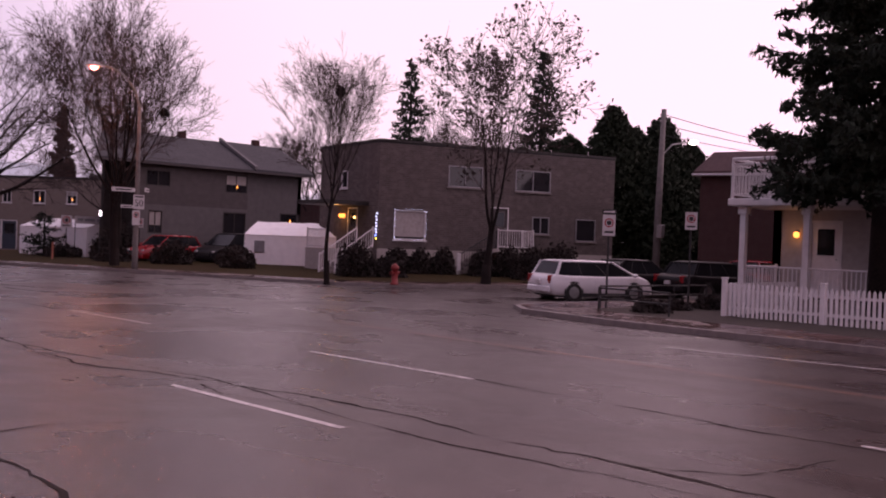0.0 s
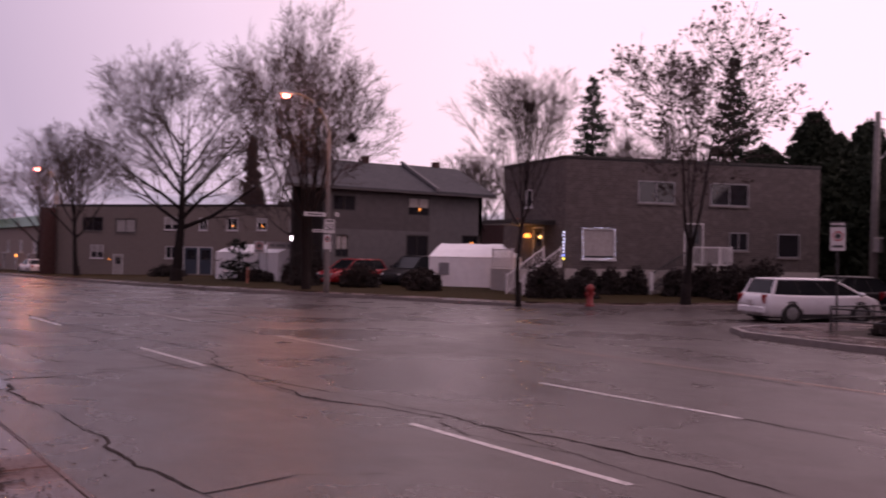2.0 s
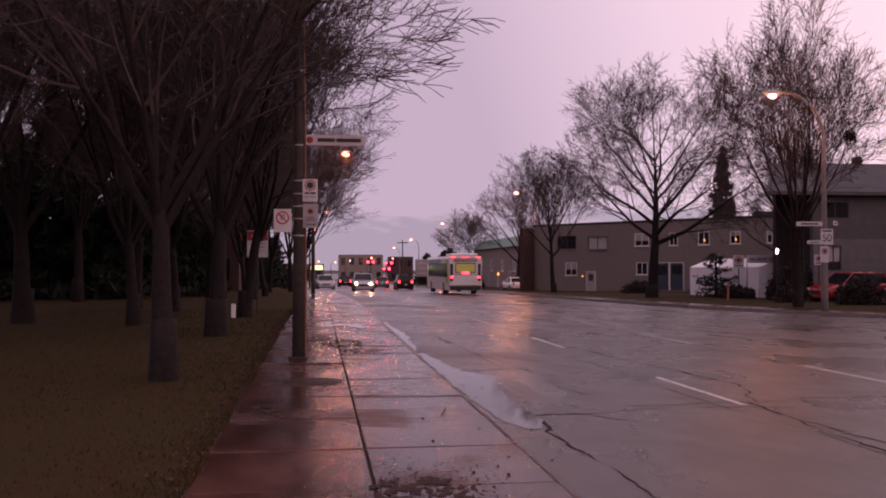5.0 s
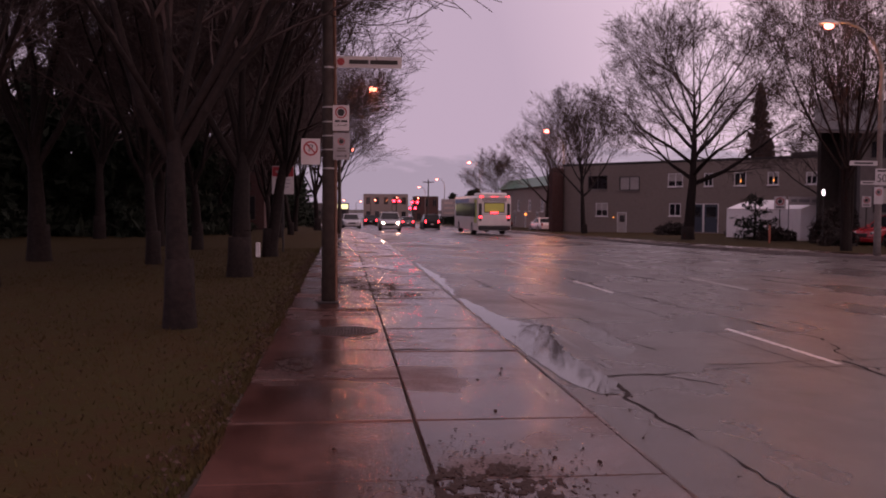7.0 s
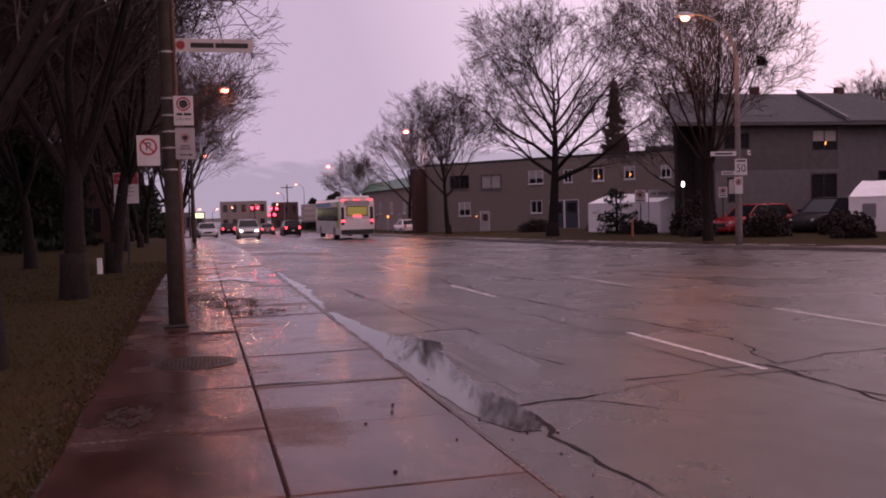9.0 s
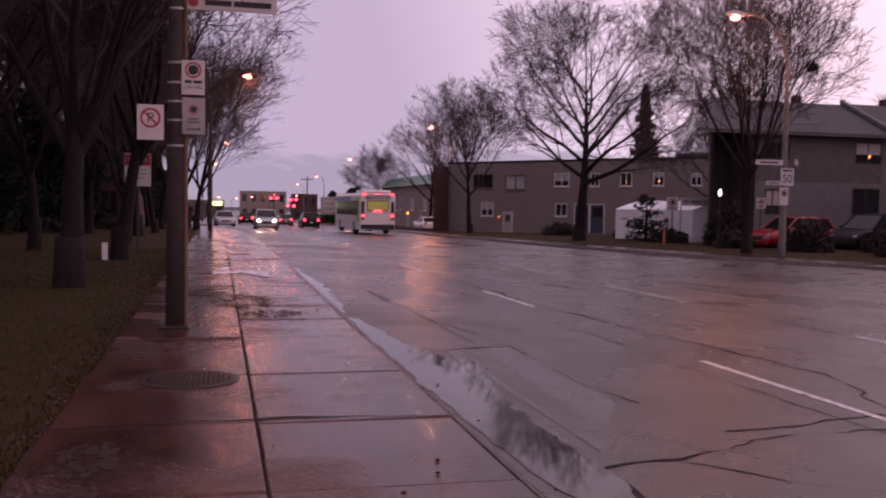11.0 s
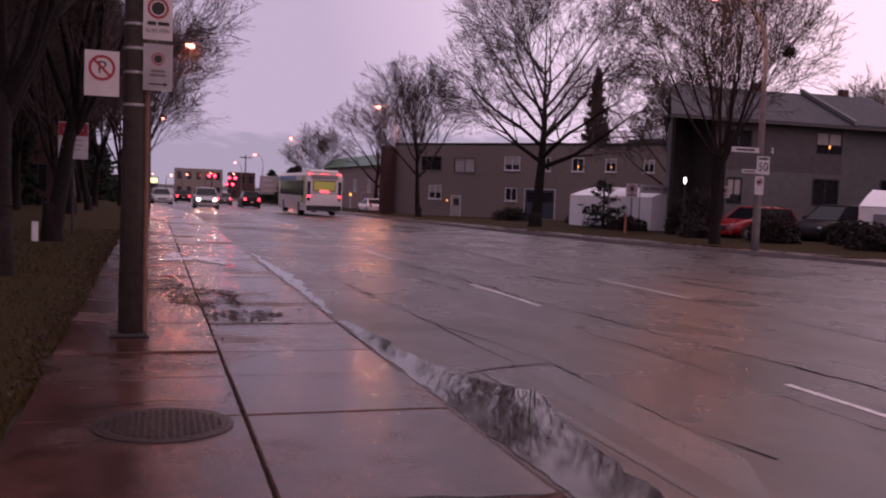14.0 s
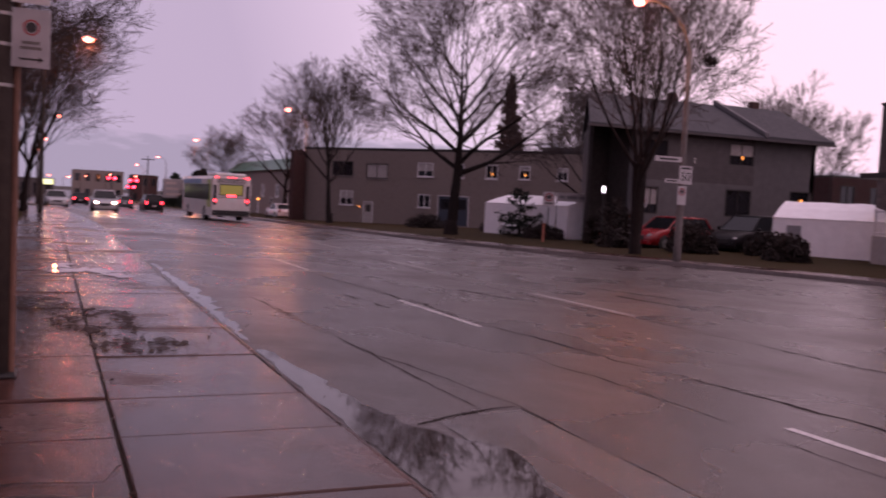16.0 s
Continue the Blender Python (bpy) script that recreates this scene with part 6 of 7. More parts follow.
# red and white notice on its own post
t = thing("park_notice", pose(-1.55, 33.9, -0.05), "red and white notice on a thin dark post", "notice")
part("post", Shape().tube([(0, 0.03, -0.1), (0, 0.05, 2.60)], 0.03, 8), M_DARK_STEEL, t)
part("board", Shape().box(-0.33, -0.01, 1.82, 0.33, 0.01, 2.68, bevel=0.004), M_SIGN, t)
part("red_band", Shape().box(-0.32, -0.014, 2.36, 0.32, -0.011, 2.66), M_RED, t)
bars(t, [(0, 2.51, 0.44, 0.06), (0, 2.26, 0.44, 0.035), (0, 2.15, 0.44, 0.035), (0, 2.04, 0.34, 0.035)], M_SIGN_BACK, y=-0.018)
t = thing("marker_post", pose(-2.02, 31.1, -0.03), "short white marker post on the lawn edge", "post")
part("post", Shape().box(-0.06, -0.04, -0.05, 0.06, 0.04, 0.42, bevel=0.01), M_WHITE_TRIM, t)


def street_lamp(x, y, hx, hz, side, label, material, pole_mat, energy, size=0.24):
    """A tall tapered pole with a curved arm and a glowing head over the road at hx, hz."""
    z0 = (road_z(x, y) + 0.12) if x > 10 else fall(y) - 0.01
    t = thing("street_lamp", pose(x, y, z0), label, "street lamp", "street lamps")
    top = hz - z0
    dx = hx - x
    part("pole", Shape().tube([(0, 0, -0.2), (0, 0, 0.6), (0, 0, top * 0.62), (0, 0, top * 0.84)], [0.135, 0.125, 0.085, 0.07], 12), pole_mat, t, smooth=True)
    arm = [(0, 0, top * 0.80)]
    for i in range(1, 9):
        a = i / 8 * math.pi / 2
        arm.append((dx * 0.80 * (1 - math.cos(a)), 0, top * 0.80 + (top * 0.20 + 0.12) * math.sin(a)))
    arm.append((dx * 0.97, 0, top + 0.10))
    part("arm", Shape().tube(arm, [0.065 - 0.003 * i for i in range(len(arm))], 8), pole_mat, t, smooth=True)
    s = Shape()
    s.loft([[(dx + c * 0.36 * k, d * 0.15 * k, top + e) for c, d in ((-1, -0.6), (-0.4, -1), (0.5, -1), (1, -0.4), (1, 0.4), (0.5, 1), (-0.4, 1), (-1, 0.6))] for k, e in ((0.85, 0.02), (1.0, 0.05), (0.9, 0.13), (0.4, 0.19))])
    part("head", s, M_STEEL, t)
    # lens ball oversized by default: the far lamps' bloom is put into its shape
    part("lens", Shape().ball((dx, 0, top - 0.03), size, 12, 8, 0.62), material, t, "glowing lamp lens")
    lt = bpy.data.lights.new("street_light", "POINT")
    lt.energy, lt.color, lt.shadow_soft_size = energy, (1.0, 0.32, 0.13), 0.20
    lo = new("light", lt)
    lo.parent = t
    lo.matrix_basis = pose(dx, 0, top - 0.48)
    return t


sl = "concrete street lamp with a curved arm, glowing orange"
street_lamp(19.55, 37.05, 17.5, 8.0, -1, sl, M_SODIUM_PINK, M_POLE_CONC, 230, 0.16)
for k, (y, z) in enumerate(((92.5, 8.72), (153, 8.55), (212, 7.6), (270, 7.0))):
    street_lamp(20.5, y, 18.75, z, -1, sl, M_SODIUM_PINK, M_POLE_CONC, (900, 700, 200, 150)[k])
for k, (y, x) in enumerate(((61.7, 1.7), (119, 0.2), (172, -2.0), (225, -4.0))):
    street_lamp(x - 2.0, y, x, 8.6 + fall(y) * 0.25, 1, sl, M_SODIUM, M_POLE_WOOD, (170, 200, 150, 150)[k])
# the near lamp behind the viewer that reddens the walk
street_lamp(-0.8, -3.5, 1.3, 8.0, 1, sl, M_SODIUM_PINK, M_POLE_WOOD, 1100)

# signs on the lamp pole across the road
t = plate("speed_limit_sign", pose(19.55, 36.86, 2.60), 0.50, 0.60, "white speed limit sign reading 50 on a lamp pole")
lettering("50", 0.40, pose(0, -0.002, -0.06), M_BLACK, t)
bars(t, [(0, 0.22, 0.36, 0.06)], M_BLACK)
t = plate("street_name_sign", pose(18.87, 36.9, 3.09), 1.05, 0.17, "white street name blade on a lamp pole")
bars(t, [(0, 0, 0.7, 0.06)], M_BLACK)
t = plate("street_name_sign", pose(19.95, 36.95, 3.12, 0, 0, 50), 0.85, 0.17, "white street name blade set across another")
bars(t, [(0, 0, 0.6, 0.06)], M_BLACK)
t = plate("arrow_sign", pose(19.05, 36.9, 2.39), 0.55, 0.13, "narrow white arrow sign on a lamp pole")
bars(t, [(0, 0, 0.4, 0.04)], M_BLACK)
t = plate("no_stopping_sign", pose(19.45, 36.87, 1.93), 0.34, 0.62, "white no stopping sign with a red ring on a lamp pole")
part("red_ring", ring_shape(0.09, 0.125, -0.001, 0.12), M_RED, t)
part("black_dot", Shape().tube([(0, 0.0, 0.12), (0, -0.004, 0.12)], 0.07, 8), M_BLACK, t)


def post_sign(x, y, z, h, w, hh, label, turn=0, dot=True, arrow=False):
    t = thing("parking_sign", pose(x, y, z, 0, 0, turn), label, "road sign")
    part("post", Shape().tube([(0, 0.03, -0.2), (0, 0.03, h + hh / 2 + (0.16 if arrow else 0))], 0.03, 8), M_DARK_STEEL, t)
    if arrow:
        part("arrow_plate", Shape().box(-w * 0.55, -0.004, h + hh / 2 + 0.02, w * 0.55, 0.0, h + hh / 2 + 0.15), M_BLACK, t, "black one way arrow plate")
        part("arrow", Shape().box(-w * 0.45, -0.007, h + hh / 2 + 0.065, w * 0.25, -0.0045, h + hh / 2 + 0.105).face([(w * 0.25, -0.006, h + hh / 2 + 0.035), (w * 0.48, -0.006, h + hh / 2 + 0.085), (w * 0.25, -0.006, h + hh / 2 + 0.135)]), M_SIGN, t)
    part("sheet", Shape().box(-w / 2, -0.004, h - hh / 2, w / 2, 0.0, h + hh / 2), M_SIGN, t)
    part("red_ring", ring_shape(w * 0.26, w * 0.36, -0.005, h + hh * 0.12), M_RED, t)
    if dot:
        part("black_dot", Shape().tube([(0, -0.005, h + hh * 0.12), (0, -0.008, h + hh * 0.12)], w * 0.2, 8), M_BLACK, t)
    bars(t, [(0, h - hh * 0.32, w * 0.7, hh * 0.1)], M_BLACK, y=-0.008)
    return t


post_sign(22.9, 15.4, -0.3, 2.35, 0.36, 0.60, "white no turning sign under a black arrow plate", -55, arrow=True)
post_sign(24.3, 13.6, -0.3, 2.55, 0.33, 0.50, "white no stopping sign on a steel post", -60)
post_sign(23.4, 53.0, -0.45, 2.2, 0.6, 0.7, "white parking sign on a steel post by the small spruce", -30)
post_sign(24.6, 46.6, -0.4, 2.2, 0.4, 0.5, "white parking sign beside the dark evergreen", -30)

# power pole with a lamp on the side street
t = thing("power_pole", pose(40.3, 24.6, -0.35), "tall bare wooden power pole on the side street", "pole")
part("shaft", Shape().tube([(0, 0, -0.2), (0.05, 0, 4.0), (0.22, 0, 8.6)], [0.19, 0.16, 0.12], 12), M_POLE_CONC, t, smooth=True)
part("meter_box", Shape().box(-0.32, -0.45, 2.3, -0.02, -0.16, 2.95, bevel=0.02), M_STEEL, t)
part("arm", Shape().tube([(0.1, 0, 6.3), (0.6, -0.3, 6.9), (1.5, -0.7, 7.1)], 0.04, 8), M_STEEL, t)
part("lamp_head", Shape().ball((1.75, -0.8, 7.1), 0.22, 10, 6, 0.5), glow("white_street_lamp", (1.0, 0.86, 0.80), 40.0), t, "glowing white lamp head")
part("clamp", Shape().tube([(-0.16, 0, 8.0), (0.5, 0, 8.05)], 0.03, 6), M_STEEL, t)
for k in range(3):
    s = Shape()
    p0, p1 = Vector((40.5, 24.6, 8.0 - k * 0.5)), Vector((70, 16 - 3 * k, 7.6 - 0.4 * k))
    s.tube([p0 + (p1 - p0) * (i / 14) + Vector((0, 0, -0.9 * 4 * (i / 14) * (1 - i / 14))) for i in range(15)], 0.02, 4)
    tagged(part("overhead_cable", s, M_BLACK), "thin black overhead cable on the power pole", "cable", "overhead cables")

# ---- traffic signals at the far crossing ----
def signal(x, y, z, label):
    z0 = road_z(x, y) if x > 2.5 else fall(y)
    t = thing("traffic_signal", pose(x, y, z0), label, "traffic light", "traffic lights")
    h = z - z0
    part("post", Shape().tube([(0, 0.25, -0.2), (0, 0.25, h + 0.5)], 0.07, 8), M_DARK_STEEL, t)
    part("housing", Shape().box(-0.55, 0.0, h - 0.30, 0.55, 0.2, h + 0.30, bevel=0.05), M_BLACK, t)
    for k, c in enumerate((-0.36, 0.0, 0.36)):
        part("lens", Shape().ball((c, -0.02, h), 0.17, 10, 6), M_SIGNAL if k != 1 else M_BLACK, t, "glowing red lens" if k != 1 else "dark unlit lens")
    return t


signal(6.2, 131, 2.15, "red traffic light over the far crossing")
signal(8.4, 131, 1.20, "red traffic light over the far crossing")
signal(8.7, 131, 2.0, "red traffic light over the far crossing")
signal(15.9, 131, 1.6, "red traffic light on the far kerb")
for k, (x, y, z) in enumerate(((1.0, 290, 3.0), (5.5, 292, 3.4), (12.0, 290, 4.2), (18.0, 280, 4.0), (-4.0, 285, 3.2))):
    street_lamp(x - 0.2, y, x + 1.2, z, 1, "far street lamp glowing orange over the road", M_SODIUM, M_POLE_WOOD, 100)

# ---- vehicles ----
def vehicle(name, m, L, W, H, paint, label, hood=0.95, nose=0.62, ws0=0.95, ws1=0.20, rt=-1.75, rb=-2.05, deck=1.05, lights=False, tails=False, clear=0.20, wr=0.32, axle=1.35):
    """A car facing +x: lofted body with glass, lamps, bumpers, mirrors and wheels. ws0, ws1: windscreen foot and top; rt, rb: rear top and foot."""
    t = thing(name, m, label, "car")
    h = L / 2
    belt = 0.60 * H
    hood = min(hood, belt + 0.02)
    deck = min(deck, belt + 0.06)
    st = [(-h, 0.42, 0.66, 0.70, 0.80), (-h + 0.06, 0.30, deck - 0.10, deck - 0.04, 0.93), (rb, 0.22, deck, deck + 0.02, 0.98), (rt, 0.20, belt + 0.02, H - 0.10, 1.0), (rt + 0.35, 0.20, belt + 0.01, H - 0.02, 1.0),
          ((rt + ws1) / 2, 0.20, belt, H, 1.0), (ws1, 0.20, belt, H - 0.06, 1.0), (ws0, 0.20, hood, hood + 0.04, 1.0), ((ws0 + h) / 2, 0.22, hood - 0.10, hood - 0.05, 0.98), (h - 0.14, 0.26, nose + 0.04, nose + 0.10, 0.90), (h, 0.36, nose - 0.14, nose - 0.08, 0.76)]
    rings = []
    for x, zl, zb, zt, k in st:
        w = W / 2 * k
        zt = min(zt, zb + 0.03)
        half = [(w * 0.90, zl), (w, zl + 0.14), (w * 1.01, (zl + zb) / 2 + 0.05), (w * 0.985, zb - 0.04), (w * 0.94, zt - 0.005), (w * 0.80, zt)]
        rings.append([(x, -a, z) for a, z in half] + [(x, a, z) for a, z in reversed(half)])
    part("body", Shape().loft(rings), paint, t, smooth=True)
    # cabin: glass between painted pillars, under a crowned roof
    w = W / 2
    cab_lo, cab_hi = belt + 0.005, H - 0.06

    def foot(sgn, u, push=0.0):
        return Vector((rb + 0.04 + (ws0 - rb - 0.08) * u, sgn * (w * 0.92 + push), cab_lo))

    def head(sgn, u, push=0.0):
        return Vector((rt + (ws1 - rt) * u, sgn * (w * 0.76 + push), cab_hi))

    def pane(name, quad, way):
        part(name, Shape().loft([quad, [p + way for p in quad]]), M_CAR_GLASS, t)

    for sgn in (-1, 1):
        for u0, u1 in ((0.02, 0.30), (0.32, 0.61), (0.63, 0.98)):
            pane("side_window", [foot(sgn, u0), foot(sgn, u1), head(sgn, u1), head(sgn, u0)], Vector((0, -sgn * 0.02, 0)))
        for u, r in ((0.0, 0.055), (0.31, 0.022), (0.62, 0.024), (1.0, 0.035)):
            part("pillar", Shape().tube([foot(sgn, u, -0.01), head(sgn, u, -0.01)], r, 6), paint if u in (0.0, 1.0) else M_BLACK, t)
    pane("rear_window", [foot(-1, 0), foot(1, 0), head(1, 0), head(-1, 0)], Vector((0.02, 0, 0)))
    pane("windscreen", [foot(-1, 1), foot(1, 1), head(1, 1), head(-1, 1)], Vector((-0.02, 0, 0)))
    outline = lambda z, grow, k: [(rt - grow + 0.10 * k, -w * 0.76 * k, z), (rt - grow, -w * 0.60 * k, z), (rt - grow, w * 0.60 * k, z), (rt - grow + 0.10 * k, w * 0.76 * k, z), (ws1 + grow - 0.10, w * 0.76 * k, z), (ws1 + grow, w * 0.60 * k, z), (ws1 + grow, -w * 0.60 * k, z), (ws1 + grow - 0.10, -w * 0.76 * k, z)]
    part("roof", Shape().loft([outline(cab_hi - 0.02, 0.03, 1.04), outline(cab_hi + 0.015, 0.03, 1.02), outline(H - 0.01, -0.10, 0.88), outline(H, -0.35, 0.6)]), paint, t, smooth=True)
    part("side_sill", Shape().box(-axle + wr, -w * 0.97, clear - 0.02, axle - wr, w * 0.97, clear + 0.10), M_BLACK, t)
    for sgn in (-1, 1):
        part("mirror", Shape().ball((ws0 - 0.25, sgn * (w + 0.09), belt + 0.08), 0.10, 8, 6, 0.7), paint, t)
        part("headlight", Shape().ball((h - 0.16, sgn * w * 0.66, nose + 0.02), 0.125, 10, 6, 0.62), M_HEAD if lights else M_HEAD_OFF, t)
        part("tail_light", Shape().box(-h + 0.0, sgn * w * 0.76 - 0.09, deck - 0.30, -h + 0.14, sgn * w * 0.76 + 0.10, deck - 0.02, bevel=0.02), M_TAIL if tails else M_TAIL_OFF, t)
        for ax in (-axle, axle):
            wh = part("wheel", Shape().tube([(ax, sgn * (w - 0.20), wr), (ax, sgn * (w - 0.17), wr), (ax, sgn * (w + 0.005), wr), (ax, sgn * (w + 0.02), wr)], [wr - 0.02, wr, wr, wr - 0.03], 20), M_TYRE, t)
            part("rim", Shape().tube([(ax, sgn * (w - 0.02), wr), (ax, sgn * (w + 0.028), wr), (ax, sgn * (w + 0.034), wr)], [wr * 0.64, wr * 0.62, wr * 0.2], 12), M_RIM, wh)
            part("wheel_arch", ring_shape(wr + 0.005, wr + 0.055, sgn * (w + 0.004), wr, ax, 20, 0.004 * sgn), M_BLACK, t)
    part("front_bumper", Shape().box(h - 0.12, -w * 0.80, 0.24, h + 0.03, w * 0.80, 0.46, bevel=0.04), paint, t)
    part("grille", Shape().box(h - 0.06, -w * 0.42, 0.47, h + 0.012, w * 0.42, nose + 0.0, bevel=0.01), M_BLACK, t)
    part("rear_bumper", Shape().box(-h - 0.04, -w * 0.84, 0.30, -h + 0.12, w * 0.84, 0.52, bevel=0.04), paint, t)
    part("plate_blank", Shape().box(-h - 0.052, -0.15, 0.56, -h - 0.002, 0.15, 0.70), M_SIGN, t)
    if lights:
        for sgn in (-1, 1):
            lt = bpy.data.lights.new("headlight_beam", "SPOT")
            lt.energy, lt.color, lt.spot_size, lt.spot_blend, lt.shadow_soft_size = 110, (1.0, 0.55, 0.34), radians(46), 0.8, 0.08
            lo = new("light", lt)
            lo.parent = t
            lo.matrix_basis = pose(h + 0.08, sgn * w * 0.66, nose + 0.02, 0, -86, 0)
    part("underbody", Shape().box(-h + 0.3, -w * 0.85, clear - 0.04, h - 0.3, w * 0.85, 0.30), M_BLACK, t)
    return t


def on_road(x, y, turn):
    return pose(x, y, road_z(x, y), 0, 0, turn)


van = dict(hood=0.98, nose=0.66, ws0=1.35, ws1=0.55, rt=-1.95, rb=-2.16, deck=1.08)
hatch = dict(hood=0.92, nose=0.64, ws0=1.05, ws1=0.30, rt=-1.55, rb=-1.92, deck=1.0, axle=1.25)
saloon = dict(hood=0.88, nose=0.62, ws0=0.85, ws1=0.15, rt=-1.15, rb=-1.75, deck=0.98)
vehicle("minivan", on_road(27.15, 19.0, -21) @ pose(0, 0, -0.04), 4.15, 1.70, 1.40, M_PAINT_WHITE, "white minivan parked along the side street", hood=0.90, nose=0.62, ws0=1.42, ws1=0.40, rt=-1.62, rb=-1.90, deck=1.05, axle=1.20)
vehicle("car", on_road(31.4, 19.9, -18), 4.4, 1.74, 1.40, M_PAINT_BLACK, "black saloon parked behind the minivan", **saloon)
vehicle("car", on_road(33.0, 17.5, -16), 4.7, 1.80, 1.42, M_PAINT_BLACK, "black wagon parked along the side street", **hatch)
vehicle("car", on_road(38.6, 18.2, -5), 4.2, 1.74, 1.48, M_PAINT_RED, "bright red hatchback parked on the side street", **hatch)
vehicle("car", on_far(25.9, 46.2, 0.1, -168), 4.1, 1.72, 1.52, M_PAINT_RED, "red hatchback parked before the grey house", **hatch)
vehicle("car", on_far(29.2, 44.6, 0.1, -165), 4.7, 1.85, 1.72, M_PAINT_BLACK, "dark wagon parked in the yard of the grey house", **van)
vehicle("car", on_far(26.3, 59.8, 0.1, -150), 4.6, 1.85, 1.75, M_PAINT_WHITE, "white wagon standing in the open tent", **van)
vehicle("car", on_far(19.9, 99.5, 0.05, 95), 4.5, 1.76, 1.45, M_PAINT_WHITE, "white saloon parked before the green roofed house", **saloon)
vehicle("car", on_far(18.6, 118, 0.05, 95), 4.5, 1.76, 1.45, M_PAINT_BLACK, "black saloon parked near the green roofed house", **saloon)
vehicle("car", on_road(0.2, 98, -86), 4.4, 1.76, 1.45, M_PAINT_SILVER, "silver saloon coming along the far road", **saloon)
vehicle("car", on_road(5.0, 116, 92), 4.5, 1.78, 1.48, M_PAINT_BLACK, "dark saloon waiting with red tail lights lit", tails=True, **saloon)
vehicle("car", on_road(7.4, 128, 92), 4.5, 1.78, 1.48, M_PAINT_GREY, "grey saloon waiting with red tail lights lit", tails=True, **saloon)
vehicle("car", on_road(8.9, 108.0, 92), 4.9, 1.85, 1.70, M_PAINT_BLACK, "black people carrier driving away on wet asphalt", tails=True, **van)
vehicle("car", on_road(3.4, 80.0, -90), 4.1, 1.72, 1.52, M_PAINT_SILVER, "silver hatchback approaching with bright headlights", lights=True, **hatch)
vehicle("car", on_road(2.6, 128.0, 92), 4.6, 1.78, 1.46, M_PAINT_BLACK, "black saloon braking with red tail lights lit", tails=True, **saloon)

# city bus, seen from behind
bx, by = 10.9, 73.0
bus = thing("city_bus", pose(bx, by, road_z(bx, by), 0, 0, 92), "white city bus with blue and green side panels", "bus")
M_BUS = mat("bus_white", (0.70, 0.66, 0.65), (0.58, 0.55, 0.54), scale=2, rough=0.3)
M_BUS_BLUE = mat("bus_blue", (0.05, 0.20, 0.42), (0.04, 0.16, 0.36), scale=2, rough=0.3)
M_BUS_GREEN = mat("bus_lime", (0.38, 0.45, 0.04), (0.32, 0.38, 0.04), scale=2, rough=0.3)
part("body", Shape().loft([[(x, -w, 0.35), (x, w, 0.35), (x, w, 2.75), (x, w * 0.93, 2.95), (x, -w * 0.93, 2.95), (x, -w, 2.75)] for x, w in ((0.0, 1.22), (0.12, 1.27), (11.9, 1.27), (12.1, 1.20))]), M_BUS, bus)
part("roof_unit", Shape().box(0.3, -1.0, 2.952, 3.2, 1.0, 3.15, bevel=0.06), M_BUS, bus)
part("rear_window", Shape().box(-0.015, -0.72, 1.74, -0.003, 0.72, 2.36), M_LIT_YELLOW, bus, "rear window lit yellow from inside")
part("rear_grille", Shape().box(-0.02, -0.9, 2.48, -0.003, 0.9, 2.78), M_BLACK, bus)
part("route_display", Shape().box(-0.03, -0.28, 1.62, -0.016, 0.28, 1.74), M_TAIL, bus, "red glowing display strip")
for y in (-0.85, -0.2, 0.0, 0.2, 0.85):
    part("marker_light", Shape().ball((-0.012, y, 2.86), 0.035, 8, 5), M_TAIL, bus)
for sgn in (-1, 1):
    part("light_column", Shape().box(-0.018, sgn * 1.06 - 0.11, 1.05, -0.003, sgn * 1.06 + 0.11, 2.35, bevel=0.006), M_BLACK, bus, "dark column behind the tail lights")
part("window_rim", Shape().box(-0.010, -0.78, 1.68, -0.003, 0.78, 2.42, bevel=0.003), M_BLACK, bus)
for k in range(4):
    part("louvre", Shape().box(-0.032, -0.88, 2.50 + 0.07 * k, -0.0205, 0.88, 2.53 + 0.07 * k), M_BUS, bus)
part("lower_panel_seam", Shape().box(-0.008, -1.15, 1.545, -0.003, 1.15, 1.575), M_BLACK, bus)
part("rear_bumper", Shape().box(-0.08, -1.2, 0.38, 0.0, 1.2, 0.72, bevel=0.03), M_BLACK, bus)
part("engine_hatch", Shape().box(-0.02, -0.95, 0.80, -0.003, 0.95, 1.50, bevel=0.004), M_BUS, bus)
for sgn in (-1, 1):
    for z in (1.35, 2.86):
        part("tail_light", Shape().ball((-0.02, sgn * 1.05, z), 0.10 if z < 2 else 0.06, 10, 6), M_TAIL, bus)
    for k in range(8):
        part("side_window", Shape().box(0.9 + 1.3 * k, sgn * 1.272 - 0.006, 1.35, 2.1 + 1.3 * k, sgn * 1.272 + 0.006, 2.4), M_CAR_GLASS, bus)
    part("blue_panel", Shape().box(4.0, sgn * 1.272 - 0.003, 2.42, 11.8, sgn * 1.272 + 0.003, 2.74), M_BUS_BLUE, bus)
    part("green_panel", Shape().box(0.3, sgn * 1.271 - 0.003, 0.9, 1.6, sgn * 1.271 + 0.003, 2.7), M_BUS_GREEN, bus)
    for ax in (2.6, 9.4):
        wh = part("wheel", Shape().tube([(ax, sgn * 0.95, 0.48), (ax, sgn * 1.26, 0.48), (ax, sgn * 1.285, 0.48)], [0.48, 0.48, 0.44], 20), M_TYRE, bus)
        part("rim", Shape().tube([(ax, sgn * 1.27, 0.48), (ax, sgn * 1.295, 0.48)], [0.28, 0.22], 12), M_RIM, wh)

